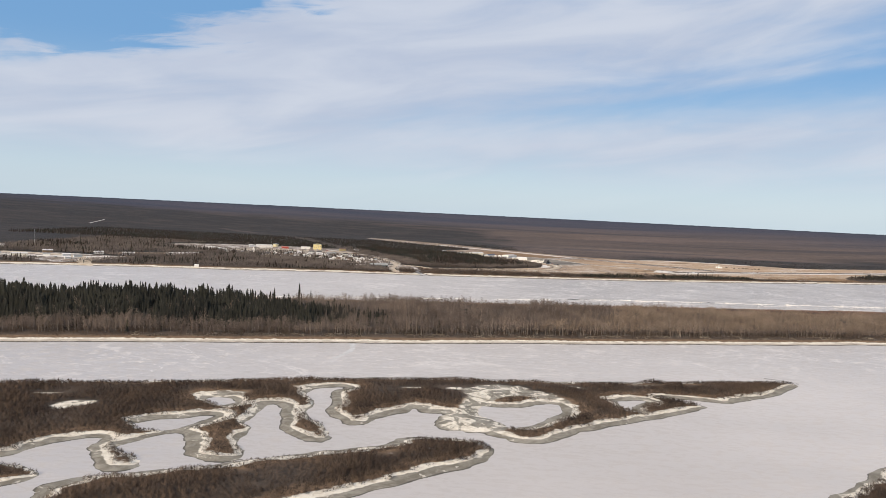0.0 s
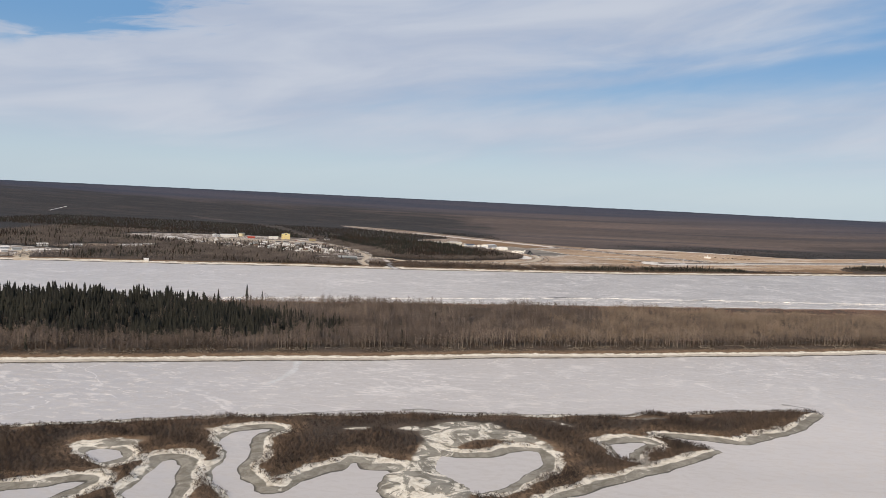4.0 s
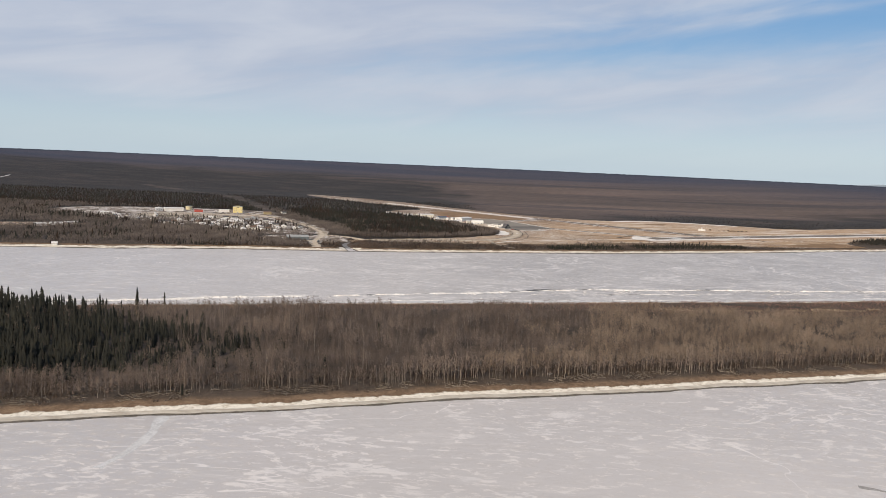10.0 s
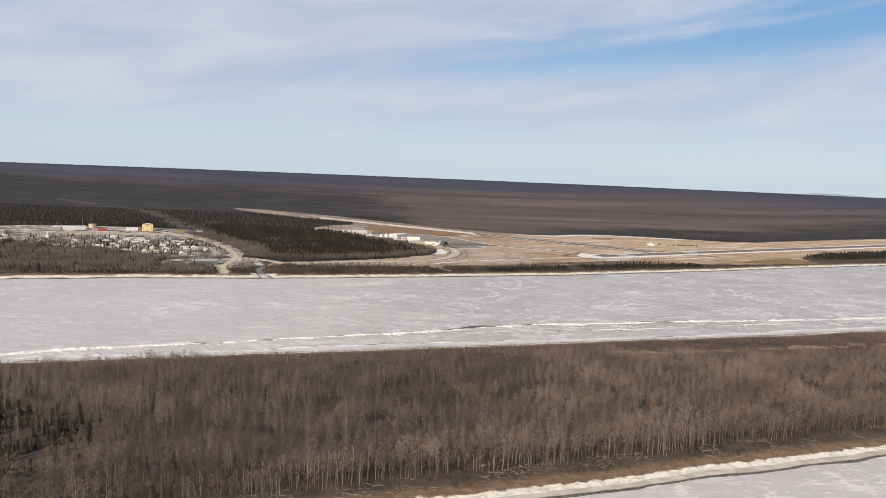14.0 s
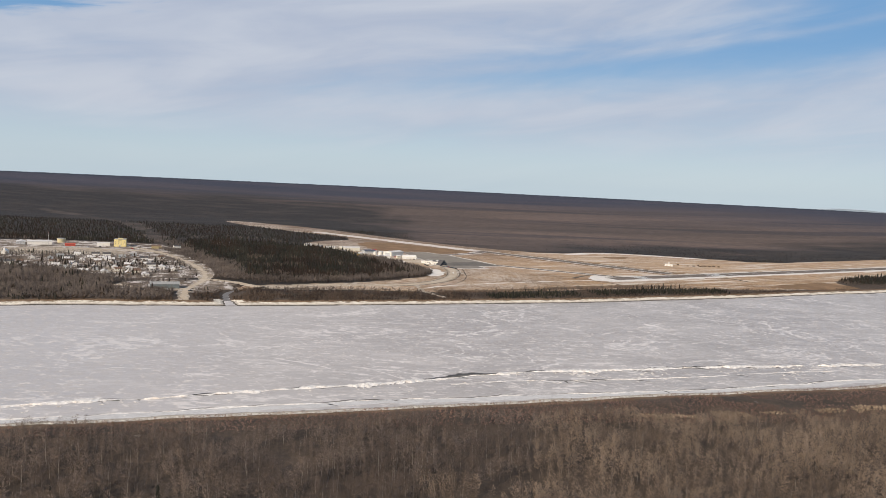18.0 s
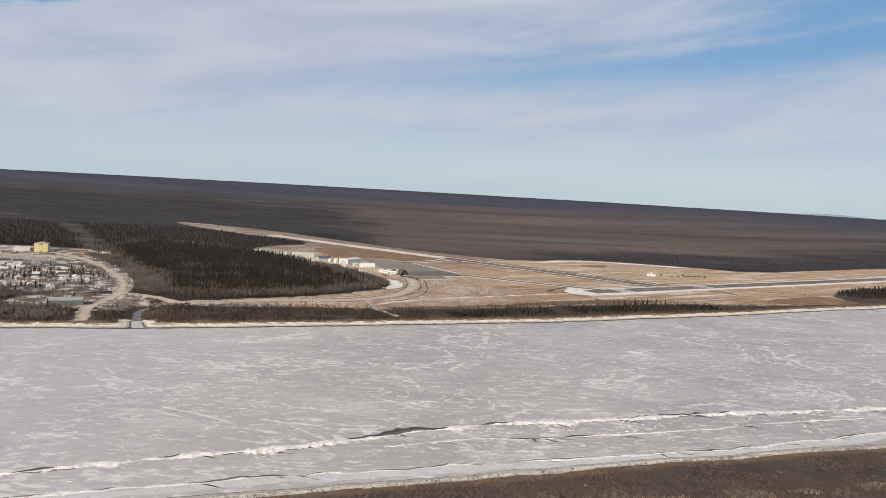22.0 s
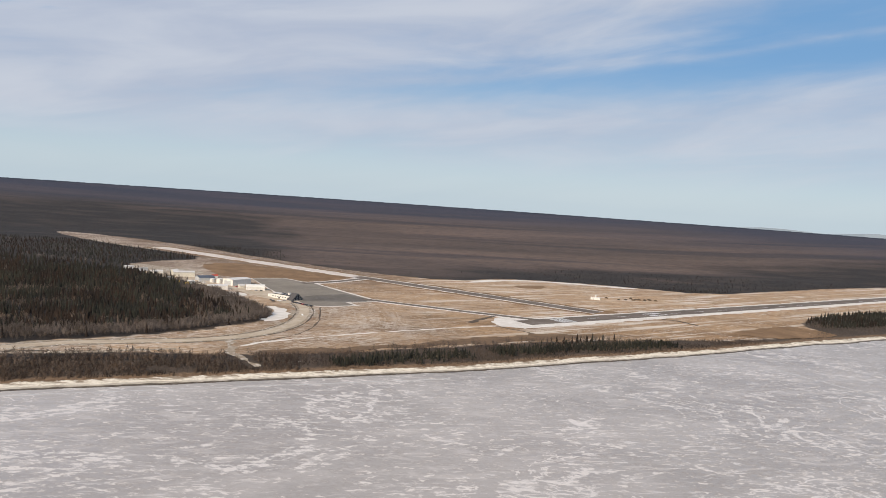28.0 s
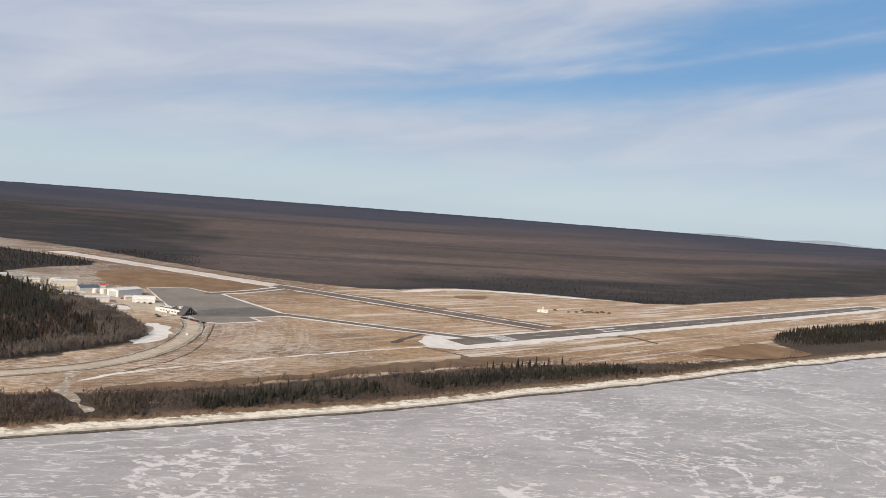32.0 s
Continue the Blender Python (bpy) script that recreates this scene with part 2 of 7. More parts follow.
def ice_material():
    m = Mat("river_ice", 0.6)
    m.b.inputs["Specular IOR Level"].default_value = 0.45
    # the near channel lies under smooth packed snow, the far one is barer grey ice
    out = m.math("ADD", m.xy(1), m.math("MULTIPLY", m.math("SUBTRACT", m.noise(0.004, 4), 0.5), 500.0))
    bare = m.math("MULTIPLY", m.ramp(out, 620, 1250), m.ramp(m.math("ADD", m.xy(0), m.math("MULTIPLY", m.noise(0.005, 3, off=(5, 5, 0)), 120.0)), -170, 300, 0.10, 1.0))
    open_ = m.ramp(m.math("ADD", m.xy(1), m.math("MULTIPLY", m.xy(0), -0.28)), 430, 640)
    base = m.mix(bare, (0.462, 0.421, 0.390), (0.306, 0.275, 0.251))
    # near channel's base colour turns paler towards the east
    base = m.mix(m.math("MULTIPLY", m.ramp(m.xy(1), 720, 600), m.ramp(m.xy(0), 60, 260, 0, 0.7)), base, (0.580, 0.527, 0.483))
    base = m.mix(m.ramp(m.noise(0.006, 4, 0.6, (1, 1.6, 1), 15), 0.40, 0.66, 0, 0.55), base, (0.438, 0.397, 0.364))
    base = m.mix(m.ramp(m.noise(0.022, 5, 0.6, (0.6, 1.3, 1), 12, dist=0.6), 0.45, 0.70, 0, 0.4), base, (0.496, 0.450, 0.414))
    # dull drifts of packed snow between the barer plates
    haze = m.noise(0.048, 5, 0.62, (0.55, 1.25, 1), 18, (21, 6, 0), 0.9)
    base = m.mix(m.math("MULTIPLY", m.ramp(haze, 0.53, 0.66, 0, 0.55), open_), base, (0.528, 0.479, 0.439))
    # meandering drifts, broken into flecks by the wind
    fleck = m.noise(0.20, 6, 0.68, (0.55, 1.1, 1), 14, (3, 7, 0), 0.6)
    loop = m.math("ABSOLUTE", m.math("SUBTRACT", m.noise(0.0075, 5, 0.58, (0.9, 1.2, 1), -20, (40, 9, 0), 1.1), 0.5), 0.0)
    loop2 = m.math("ABSOLUTE", m.math("SUBTRACT", m.noise(0.0115, 5, 0.6, (0.7, 1.3, 1), 30, (90, 29, 0), 1.2), 0.5), 0.0)
    near_loop = m.math("MAXIMUM", m.ramp(loop, 0.0, 0.036, 1, 0), m.ramp(loop2, 0.0, 0.024, 0.85, 0))
    lit = m.ramp(m.math("ADD", fleck, m.math("MULTIPLY", m.math("MULTIPLY", near_loop, m.ramp(m.noise(0.010, 4, 0.6, off=(2, 6, 4)), 0.40, 0.62, 0.30, 1.0)), 0.165)), 0.56, 0.69)
    where = m.ramp(m.noise(0.008, 4, 0.6, off=(11, 5, 2)), 0.40, 0.60, 0.20, 0.95)
    small = m.math("MULTIPLY", m.ramp(m.noise(0.18, 6, 0.66, (0.42, 1.35, 1), 9, (30, 12, 0), 0.8), 0.55, 0.64), where)
    lit = m.math("MULTIPLY", m.math("MAXIMUM", lit, small), m.math("MULTIPLY", open_, m.ramp(bare, 0.0, 1.0, 0.68, 0.86)))
    base = m.mix(lit, base, (0.704, 0.650, 0.603))
    # refrozen cracks
    vein = m.math("ABSOLUTE", m.math("SUBTRACT", m.noise(0.0075, 4, 0.55, (0.55, 1.4, 1), 22, (14, 3, 0), 0.8), 0.5), 0.0)
    patch = m.ramp(m.noise(0.011, 3, 0.5, off=(8, 3, 1)), 0.42, 0.58)
    base = m.mix(m.math("MULTIPLY", m.ramp(vein, 0.0010, 0.0038, 0.75, 0), m.math("MULTIPLY", patch, open_)), base, (0.729, 0.669, 0.621))
    fine = m.noise(0.35, 6, 0.7)
    base = m.mix(m.ramp(fine, 0.35, 0.7, 0.0, 0.22), base, (0.496, 0.453, 0.422))
    m.color(base).rough(m.ramp(fleck, 0.45, 0.65, 0.38, 0.75))
    m.bump(m.math("ADD", fleck, m.math("MULTIPLY", fine, 0.3)), 0.10, 0.5)
    return m.m


def ground_material():
    m = Mat("riverside_ground", 0.95)
    shore = m.math("ADD", m.attr("shore"), m.math("MULTIPLY", m.math("SUBTRACT", m.noise(0.12, 5, 0.65, dist=0.5), 0.5), 9.0))
    # bare brown scrub floor with leaf litter and remnant snow
    floor = m.mix(m.ramp(m.noise(0.03, 6, 0.65), 0.35, 0.68), (0.041, 0.030, 0.022), (0.082, 0.058, 0.041))
    floor = m.mix(m.ramp(m.noise(0.35, 5, 0.7), 0.45, 0.75, 0, 0.8), floor, (0.098, 0.070, 0.048))
    floor = m.mix(m.ramp(m.noise(0.08, 6, 0.7, off=(5, 5, 0)), 0.66, 0.74, 0, 0.7), floor, (0.42, 0.385, 0.345))
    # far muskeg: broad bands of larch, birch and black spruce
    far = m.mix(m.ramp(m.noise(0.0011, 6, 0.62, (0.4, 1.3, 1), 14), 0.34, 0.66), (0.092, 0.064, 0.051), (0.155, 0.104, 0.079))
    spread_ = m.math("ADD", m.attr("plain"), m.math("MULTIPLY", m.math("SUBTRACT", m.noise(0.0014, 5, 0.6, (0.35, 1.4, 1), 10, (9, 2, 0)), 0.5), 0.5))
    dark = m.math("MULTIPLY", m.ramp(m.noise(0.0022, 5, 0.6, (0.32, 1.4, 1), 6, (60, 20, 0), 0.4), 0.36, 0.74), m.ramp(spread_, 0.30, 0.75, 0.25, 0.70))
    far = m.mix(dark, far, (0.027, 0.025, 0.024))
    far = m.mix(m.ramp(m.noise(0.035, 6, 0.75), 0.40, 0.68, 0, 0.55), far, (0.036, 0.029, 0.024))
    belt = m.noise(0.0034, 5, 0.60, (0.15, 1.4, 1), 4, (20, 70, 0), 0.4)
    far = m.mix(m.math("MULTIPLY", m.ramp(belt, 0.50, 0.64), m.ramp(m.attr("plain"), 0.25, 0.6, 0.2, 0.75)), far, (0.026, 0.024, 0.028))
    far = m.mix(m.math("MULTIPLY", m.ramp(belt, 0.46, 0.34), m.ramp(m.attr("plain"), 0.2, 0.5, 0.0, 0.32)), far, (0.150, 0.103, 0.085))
    # blue distance haze, put into the colour towards the rim
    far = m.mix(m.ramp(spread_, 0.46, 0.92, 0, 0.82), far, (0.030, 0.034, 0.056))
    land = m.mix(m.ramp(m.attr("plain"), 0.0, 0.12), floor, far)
    taiga = m.mix(m.ramp(m.noise(0.010, 6, 0.65, (0.6, 1.4, 1), 20), 0.44, 0.66), (0.017, 0.014, 0.0122), (0.040, 0.030, 0.024))
    land = m.mix(m.ramp(m.math("ADD", m.attr("wood"), m.math("MULTIPLY", m.math("SUBTRACT", m.noise(0.006, 5, 0.6, (0.5, 1.2, 1), 12), 0.5), 0.9)), 0.25, 0.7, 0, 0.93), land, taiga)
    bog = m.mix(m.ramp(m.noise(0.03, 6, 0.7, off=(3, 8, 0)), 0.36, 0.66), (0.045, 0.034, 0.027), (0.105, 0.080, 0.062))
    torn = m.math("ADD", m.attr("glade"), m.math("MULTIPLY", m.math("SUBTRACT", m.noise(0.012, 5, 0.65, off=(4, 4, 0)), 0.5), 110.0))
    land = m.mix(m.ramp(torn, -4, 26, 0, 0.8), land, bog)
    # mown airfield: straw and brown turf, with snow left in the mowing rows
    straw = m.mix(m.ramp(m.noise(0.012, 6, 0.65, (0.6, 1.5, 1), -40), 0.36, 0.66), (0.225, 0.132, 0.066), (0.40, 0.257, 0.140))
    straw = m.mix(m.ramp(m.noise(0.0065, 5, 0.6, off=(13, 4, 0)), 0.48, 0.62, 0, 0.75), straw, (0.165, 0.098, 0.050))
    gold = m.ramp(m.math("ADD", m.xy(1), m.math("MULTIPLY", m.math("SUBTRACT", m.noise(0.006, 4), 0.5), 300.0)), 1740, 1930, 0, 0.65)
    gold = m.math("MULTIPLY", gold, m.ramp(m.math("ADD", m.xy(0), m.math("MULTIPLY", m.xy(1), -0.2)), -190, 40))
    turf = m.math("MULTIPLY", m.ramp(m.xy(1), 2030, 2160), m.ramp(m.math("ADD", m.xy(0), m.math("MULTIPLY", m.xy(1), -0.2)), -160, 20, 0.85, 0))
    straw = m.mix(turf, straw, m.mix(m.ramp(m.noise(0.03, 5, 0.65, off=(6, 2, 0)), 0.36, 0.66), (0.125, 0.078, 0.050), (0.20, 0.132, 0.088)))
    straw = m.mix(gold, straw, m.mix(m.ramp(m.noise(0.03, 5, 0.65, off=(2, 2, 0)), 0.36, 0.66), (0.385, 0.245, 0.138), (0.53, 0.37, 0.23)))
    straw = m.mix(m.ramp(m.noise(0.16, 6, 0.72), 0.42, 0.70, 0, 0.6), straw, (0.125, 0.086, 0.052))
    across = m.t.nodes.new("ShaderNodeCombineXYZ")
    m.set(across, 0, m.attr("mow"))
    m.set(across, 1, m.math("MULTIPLY", m.xy(0), 0.05))
    m.set(across, 2, m.math("MULTIPLY", m.xy(1), 0.05))
    row = m.t.nodes.new("ShaderNodeTexNoise")
    m.t.links.new(across.outputs[0], row.inputs["Vector"])
    row.inputs["Scale"].default_value, row.inputs["Detail"].default_value, row.inputs["Roughness"].default_value = 0.27, 7.0, 0.72
    wide = m.t.nodes.new("ShaderNodeTexNoise")
    m.t.links.new(across.outputs[0], wide.inputs["Vector"])
    wide.inputs["Scale"].default_value, wide.inputs["Detail"].default_value, wide.inputs["Roughness"].default_value = 0.085, 7.0, 0.70
    east = m.ramp(m.xy(0), 280, 420)
    lines = m.mix(east, row.outputs["Fac"], wide.outputs["Fac"])
    drift = m.ramp(m.noise(0.008, 4, 0.6, off=(7, 1, 3)), 0.36, 0.58, 0.34, 1.0)
    west = m.ramp(m.math("ADD", m.xy(0), m.math("MULTIPLY", m.xy(1), 0.55)), 1360, 1250)
    grain = m.math("MULTIPLY", m.ramp(m.noise(0.30, 6, 0.72, (0.35, 1.5, 1), 28, (8, 2, 1), 0.5), 0.47, 0.58, 0, 0.75), west)
    spots = m.ramp(m.noise(0.19, 6, 0.74, (0.7, 1.2, 1), 30, (4, 4, 4), 0.6), 0.55, 0.63, 0, 0.85)
    straw = m.mix(m.math("MULTIPLY", m.math("MAXIMUM", m.math("MAXIMUM", m.math("MULTIPLY", m.ramp(lines, 0.49, 0.60), m.ramp(east, 0, 1, 0.40, 0.92)), spots), grain), drift), straw, (0.62, 0.54, 0.455))
    land = m.mix(m.ramp(m.math("ADD", m.attr("field"), m.math("MULTIPLY", m.math("SUBTRACT", m.noise(0.05, 4), 0.5), 22.0)), -3, 3), land, straw)
    # trodden town lots, grit and dirty snow
    lots = m.mix(m.ramp(m.noise(0.035, 6, 0.7), 0.38, 0.66), (0.085, 0.060, 0.043), (0.235, 0.182, 0.135))
    lots = m.mix(m.ramp(m.noise(0.05, 6, 0.72, off=(2, 2, 2)), 0.47, 0.58, 0, 0.88), lots, (0.58, 0.525, 0.475))
    land = m.mix(m.ramp(m.math("ADD", m.attr("town"), m.math("MULTIPLY", m.math("SUBTRACT", m.noise(0.05, 4, off=(9, 9, 0)), 0.5), 26.0)), -4, 4), land, lots)
    # sandy brown margin, then grounded shore ice and mud
    margin = m.mix(m.ramp(m.noise(0.25, 5, 0.7), 0.35, 0.7), (0.12, 0.075, 0.043), (0.205, 0.135, 0.082))
    land = m.mix(m.ramp(shore, 15, 24), margin, land)
    crust = m.mix(m.ramp(m.noise(0.20, 6, 0.66, dist=1.0), 0.32, 0.58), (0.46, 0.395, 0.305), (0.70, 0.64, 0.54))
    # isles: broad grey-brown tide flats with chips of stranded ice; elsewhere a thin dark foot
    flat = m.mix(m.ramp(m.noise(0.10, 5, 0.7, (1, 1, 1), 0, (6, 2, 0), 0.8), 0.35, 0.65), (0.155, 0.135, 0.105), (0.275, 0.25, 0.205))
    flat = m.mix(m.ramp(m.noise(0.09, 6, 0.66, off=(5, 1, 2), dist=1.2), 0.60, 0.66, 0, 0.75), flat, (0.62, 0.565, 0.48))
    edge = m.math("ADD", m.attr("shore"), m.math("MULTIPLY", m.math("SUBTRACT", m.noise(0.036, 5, 0.62, off=(1, 4, 6), dist=0.5), 0.5), 11.0))
    isle_bank = m.mix(m.ramp(edge, 6.1, 7.0), flat, crust)
    isle_bank = m.mix(m.ramp(m.attr("shore"), 0.6, 1.6), (0.085, 0.075, 0.062), isle_bank)
    foot = m.mix(m.ramp(m.noise(0.3, 5), 0.35, 0.65), (0.06, 0.050, 0.040), (0.13, 0.112, 0.09))
    apron = m.mix(m.ramp(m.noise(0.15, 6, 0.66, (0.5, 1.2, 1), 15), 0.34, 0.64), (0.345, 0.30, 0.24), (0.47, 0.42, 0.35))
    rise = m.math("ADD", m.attr("shore"), m.math("MULTIPLY", m.math("SUBTRACT", m.noise(0.05, 5, 0.6, (0.4, 1, 1), 15), 0.5), 5.0))
    rise = m.math("ADD", rise, m.ramp(m.xy(1), 1150, 1200, 0, 2.4))
    main_bank = m.mix(m.ramp(rise, 5.0, 6.2), apron, crust)
    main_bank = m.mix(m.ramp(m.attr("shore"), 0.7, 1.5), foot, main_bank)
    soil = m.mix(m.ramp(m.noise(0.12, 6, 0.7, (0.35, 1.2, 1), 20, (7, 7, 0), 0.6), 0.48, 0.58, 0, 0.85), main_bank, (0.20, 0.145, 0.095))
    main_bank = m.mix(m.math("MULTIPLY", m.ramp(m.attr("shore"), 4.0, 9.0), m.ramp(m.xy(1), 1150, 1200)), main_bank, soil)
    bank = m.mix(m.attr("bar"), main_bank, isle_bank)
    land = m.mix(m.ramp(shore, 10.2, 11.8), bank, land)
    mess = m.mix(m.ramp(m.noise(0.065, 6, 0.66, off=(9, 1, 2), dist=1.5), 0.47, 0.53), flat, crust)
    land = m.mix(m.ramp(m.attr("mess"), 0.0, 2.5), land, mess)
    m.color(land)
    m.bump(m.math("ADD", m.noise(0.25, 6, 0.7), m.math("MULTIPLY", m.math("MULTIPLY", m.noise(0.06, 4, 0.7), m.attr("plain")), 6.0)), 0.6, 1.0)
    return m.m


ICE = ice_material()
GROUND = ground_material()


def wood_material(name, dark, lite, size=0.12):
    m = Mat(name, 0.9)
    f = m.math("ADD", m.math("MULTIPLY", m.noise(size, 3), 0.78), m.math("MULTIPLY", m.random(True), 0.22))
    c = m.mix(m.ramp(f, 0.25, 0.75), dark, lite)
    c = m.mix(m.ramp(m.noise(0.030, 4, 0.6, off=(4, 4, 0)), 0.42, 0.60, 0, 0.75), c, tuple(0.62 * v for v in dark))
    c = m.mix(m.ramp(m.noise(0.011, 3, off=(8, 1, 0)), 0.45, 0.65, 0, 0.40), c, tuple(1.15 * v for v in lite))
    m.color(c)
    return m.m


TWIG = wood_material("aspen_twigs", (0.096, 0.069, 0.055), (0.208, 0.157, 0.124), 0.09)
# shaded copy of the aspen bark: the woods' inner shade is in its colour
SHADED_BARK = wood_material("shaded_aspen_bark", (0.062, 0.048, 0.038), (0.130, 0.106, 0.084))


def mixed_bark():
    """Most stems grey-brown, every sixth one pale."""
    m = Mat("mixed_aspen_bark", 0.9)
    dark = m.mix(m.ramp(m.noise(0.5, 4), 0.3, 0.7), (0.075, 0.058, 0.045), (0.135, 0.108, 0.086))
    pale = m.mix(m.ramp(m.noise(0.7, 4), 0.3, 0.7), (0.21, 0.18, 0.145), (0.33, 0.29, 0.24))
    m.color(m.mix(m.ramp(m.random(True), 0.80, 0.88), dark, pale))
    return m.m


MIXED_BARK = mixed_bark()
BARK = wood_material("aspen_bark", (0.14, 0.113, 0.086), (0.30, 0.255, 0.20))
WILLOW = wood_material("willow_stems", (0.046, 0.030, 0.021), (0.116, 0.078, 0.054))
NEEDLE = wood_material("spruce_needles", (0.0115, 0.0118, 0.0085), (0.032, 0.0305, 0.021))
NEEDLE_RUST = wood_material("larch_and_spruce", (0.012, 0.0078, 0.0056), (0.033, 0.0198, 0.012))
THICKET = wood_material("birch_twigs", (0.070, 0.052, 0.041), (0.150, 0.114, 0.090), 0.05)
# lit copy of the birch twigs: more light put into a greyer colour
LIT_BIRCH = wood_material("lit_birch_twigs", (0.096, 0.077, 0.066), (0.190, 0.155, 0.134), 0.06)
YOUNG = wood_material("sapling_twigs", (0.172, 0.121, 0.086), (0.325, 0.240, 0.170), 0.09)
RED_WILLOW = wood_material("red_willow_stems", (0.175, 0.096, 0.070), (0.330, 0.196, 0.146))
STEM = wood_material("spruce_bark", (0.07, 0.055, 0.045), (0.13, 0.10, 0.08))
GRASS = wood_material("dry_reeds", (0.38, 0.28, 0.18), (0.62, 0.49, 0.34))


def surface_material(name, a, b, patch, amount, scale=0.05, rough=0.9, lo=0.5):
    """Road and field surfaces: two tones, a third in worn patches, fine grit."""
    m = Mat(name, rough)
    c = m.mix(m.ramp(m.noise(scale, 6, 0.65), 0.35, 0.66), a, b)
    c = m.mix(m.ramp(m.noise(scale * 1.7, 6, 0.7, off=(3, 9, 2), dist=0.8), lo, lo + 0.12, 0, amount), c, patch)
    c = m.mix(m.ramp(m.noise(1.1, 4, 0.7), 0.3, 0.75, 0, 0.35), c, tuple(0.6 * v for v in a))
    m.color(c)
    m.bump(m.noise(0.5, 5, 0.7), 0.06, 0.7)
    return m.m


DRIFT = surface_material("wind_packed_snow", (0.52, 0.50, 0.48), (0.60, 0.58, 0.56), (0.45, 0.43, 0.415), 0.8, 0.12)
ASPHALT = surface_material("runway_asphalt", (0.125, 0.098, 0.078), (0.185, 0.150, 0.122), (0.34, 0.30, 0.26), 0.4, 0.03, lo=0.58)
SNOWY_RUNWAY = surface_material("snow_packed_runway", (0.54, 0.47, 0.415), (0.66, 0.59, 0.53), (0.24, 0.195, 0.16), 0.7, 0.02, lo=0.55)
APRON = surface_material("apron_concrete", (0.195, 0.168, 0.135), (0.25, 0.218, 0.175), (0.29, 0.25, 0.205), 0.6, 0.02)
APRON_DARK = surface_material("fresh_asphalt", (0.115, 0.099, 0.083), (0.16, 0.139, 0.115), (0.20, 0.19, 0.18), 0.4, 0.03)
GRAVEL = surface_material("road_gravel", (0.42, 0.335, 0.24), (0.52, 0.43, 0.325), (0.59, 0.51, 0.415), 0.5, 0.06)
SNOW = surface_material("old_snow", (0.64, 0.585, 0.52), (0.76, 0.71, 0.65), (0.32, 0.24, 0.165), 0.65, 0.09, lo=0.60)
FALLOW = surface_material("fallow_turf", (0.135, 0.082, 0.045), (0.195, 0.122, 0.068), (0.10, 0.066, 0.040), 0.5, 0.04)
TURF = surface_material("thawed_turf", (0.185, 0.108, 0.052), (0.27, 0.165, 0.085), (0.14, 0.085, 0.045), 0.5, 0.03)
DITCH = surface_material("ditch_grass", (0.075, 0.054, 0.036), (0.14, 0.10, 0.068), (0.10, 0.07, 0.045), 0.5, 0.08)
PAINT_WHITE = plain("runway_paint", (0.72, 0.72, 0.70), 0.7)
CREEK_ICE = surface_material("creek_ice", (0.115, 0.102, 0.090), (0.185, 0.167, 0.152), (0.27, 0.25, 0.23), 0.45, 0.12, 0.6)
SLUSH = surface_material("dark_slush", (0.095, 0.078, 0.056), (0.165, 0.140, 0.105), (0.24, 0.22, 0.19), 0.5, 0.15, 0.5)
WET = surface_material("open_water", (0.030, 0.024, 0.018), (0.055, 0.045, 0.034), (0.09, 0.078, 0.062), 0.4, 0.2, 0.45)
GREY_SLUSH = surface_material("frozen_slush", (0.22, 0.20, 0.175), (0.33, 0.305, 0.275), (0.44, 0.41, 0.38), 0.5, 0.2, 0.6)
DARK_FOOT = surface_material("dark_bank_foot", (0.050, 0.034, 0.022), (0.105, 0.072, 0.047), (0.15, 0.12, 0.09), 0.4, 0.2, 0.7)
RIDGE = surface_material("ridge_ice", (0.68, 0.63, 0.575), (0.84, 0.80, 0.75), (0.38, 0.335, 0.28), 0.55, 0.2)
W_WHITE = plain("white_siding", (0.66, 0.64, 0.60))
W_CREAM = plain("cream_siding", (0.60, 0.57, 0.49))
W_GREY = plain("grey_siding", (0.42, 0.43, 0.44))
W_BLUE = plain("blue_siding", (0.16, 0.20, 0.27))
W_PALEBLUE = plain("pale_blue_siding", (0.43, 0.46, 0.48))
W_BROWN = plain("brown_siding", (0.22, 0.15, 0.10))
W_YELLOW = plain("yellow_cladding", (0.68, 0.57, 0.27))
W_TANK = plain("weathered_cream_paint", (0.60, 0.53, 0.34))
W_RED = plain("red_cladding", (0.42, 0.085, 0.06))
W_OLIVE = plain("ochre_cladding", (0.30, 0.245, 0.14))
W_TEAL = plain("slate_cladding", (0.12, 0.14, 0.15))
R_SNOW = plain("snowy_roof", (0.60, 0.58, 0.56))
R_GREY = plain("grey_sheet_roof", (0.30, 0.30, 0.29), 0.8)
R_DARK = plain("dark_shingle_roof", (0.085, 0.08, 0.08))
R_BLUE = plain("blue_sheet_roof", (0.085, 0.10, 0.13), 0.75)
R_BROWN = plain("brown_shingle_roof", (0.15, 0.10, 0.075))
GLASS = plain("window_glass", (0.03, 0.035, 0.045), 0.08)
TRIM = plain("white_trim", (0.70, 0.69, 0.66))
DOOR = plain("grey_door", (0.30, 0.30, 0.31), 0.5)
METAL = plain("galvanised_steel", (0.40, 0.41, 0.42), 0.4, 0.8)
TYRE = plain("rubber", (0.025, 0.025, 0.027), 0.85)
C_DARK = plain("dark_car_paint", (0.035, 0.038, 0.045), 0.3)
C_WHITE = plain("white_car_paint", (0.74, 0.74, 0.74), 0.3)
C_RED = plain("red_car_paint", (0.35, 0.04, 0.04), 0.3)
C_YELLOW = plain("plant_yellow", (0.62, 0.42, 0.05), 0.45)
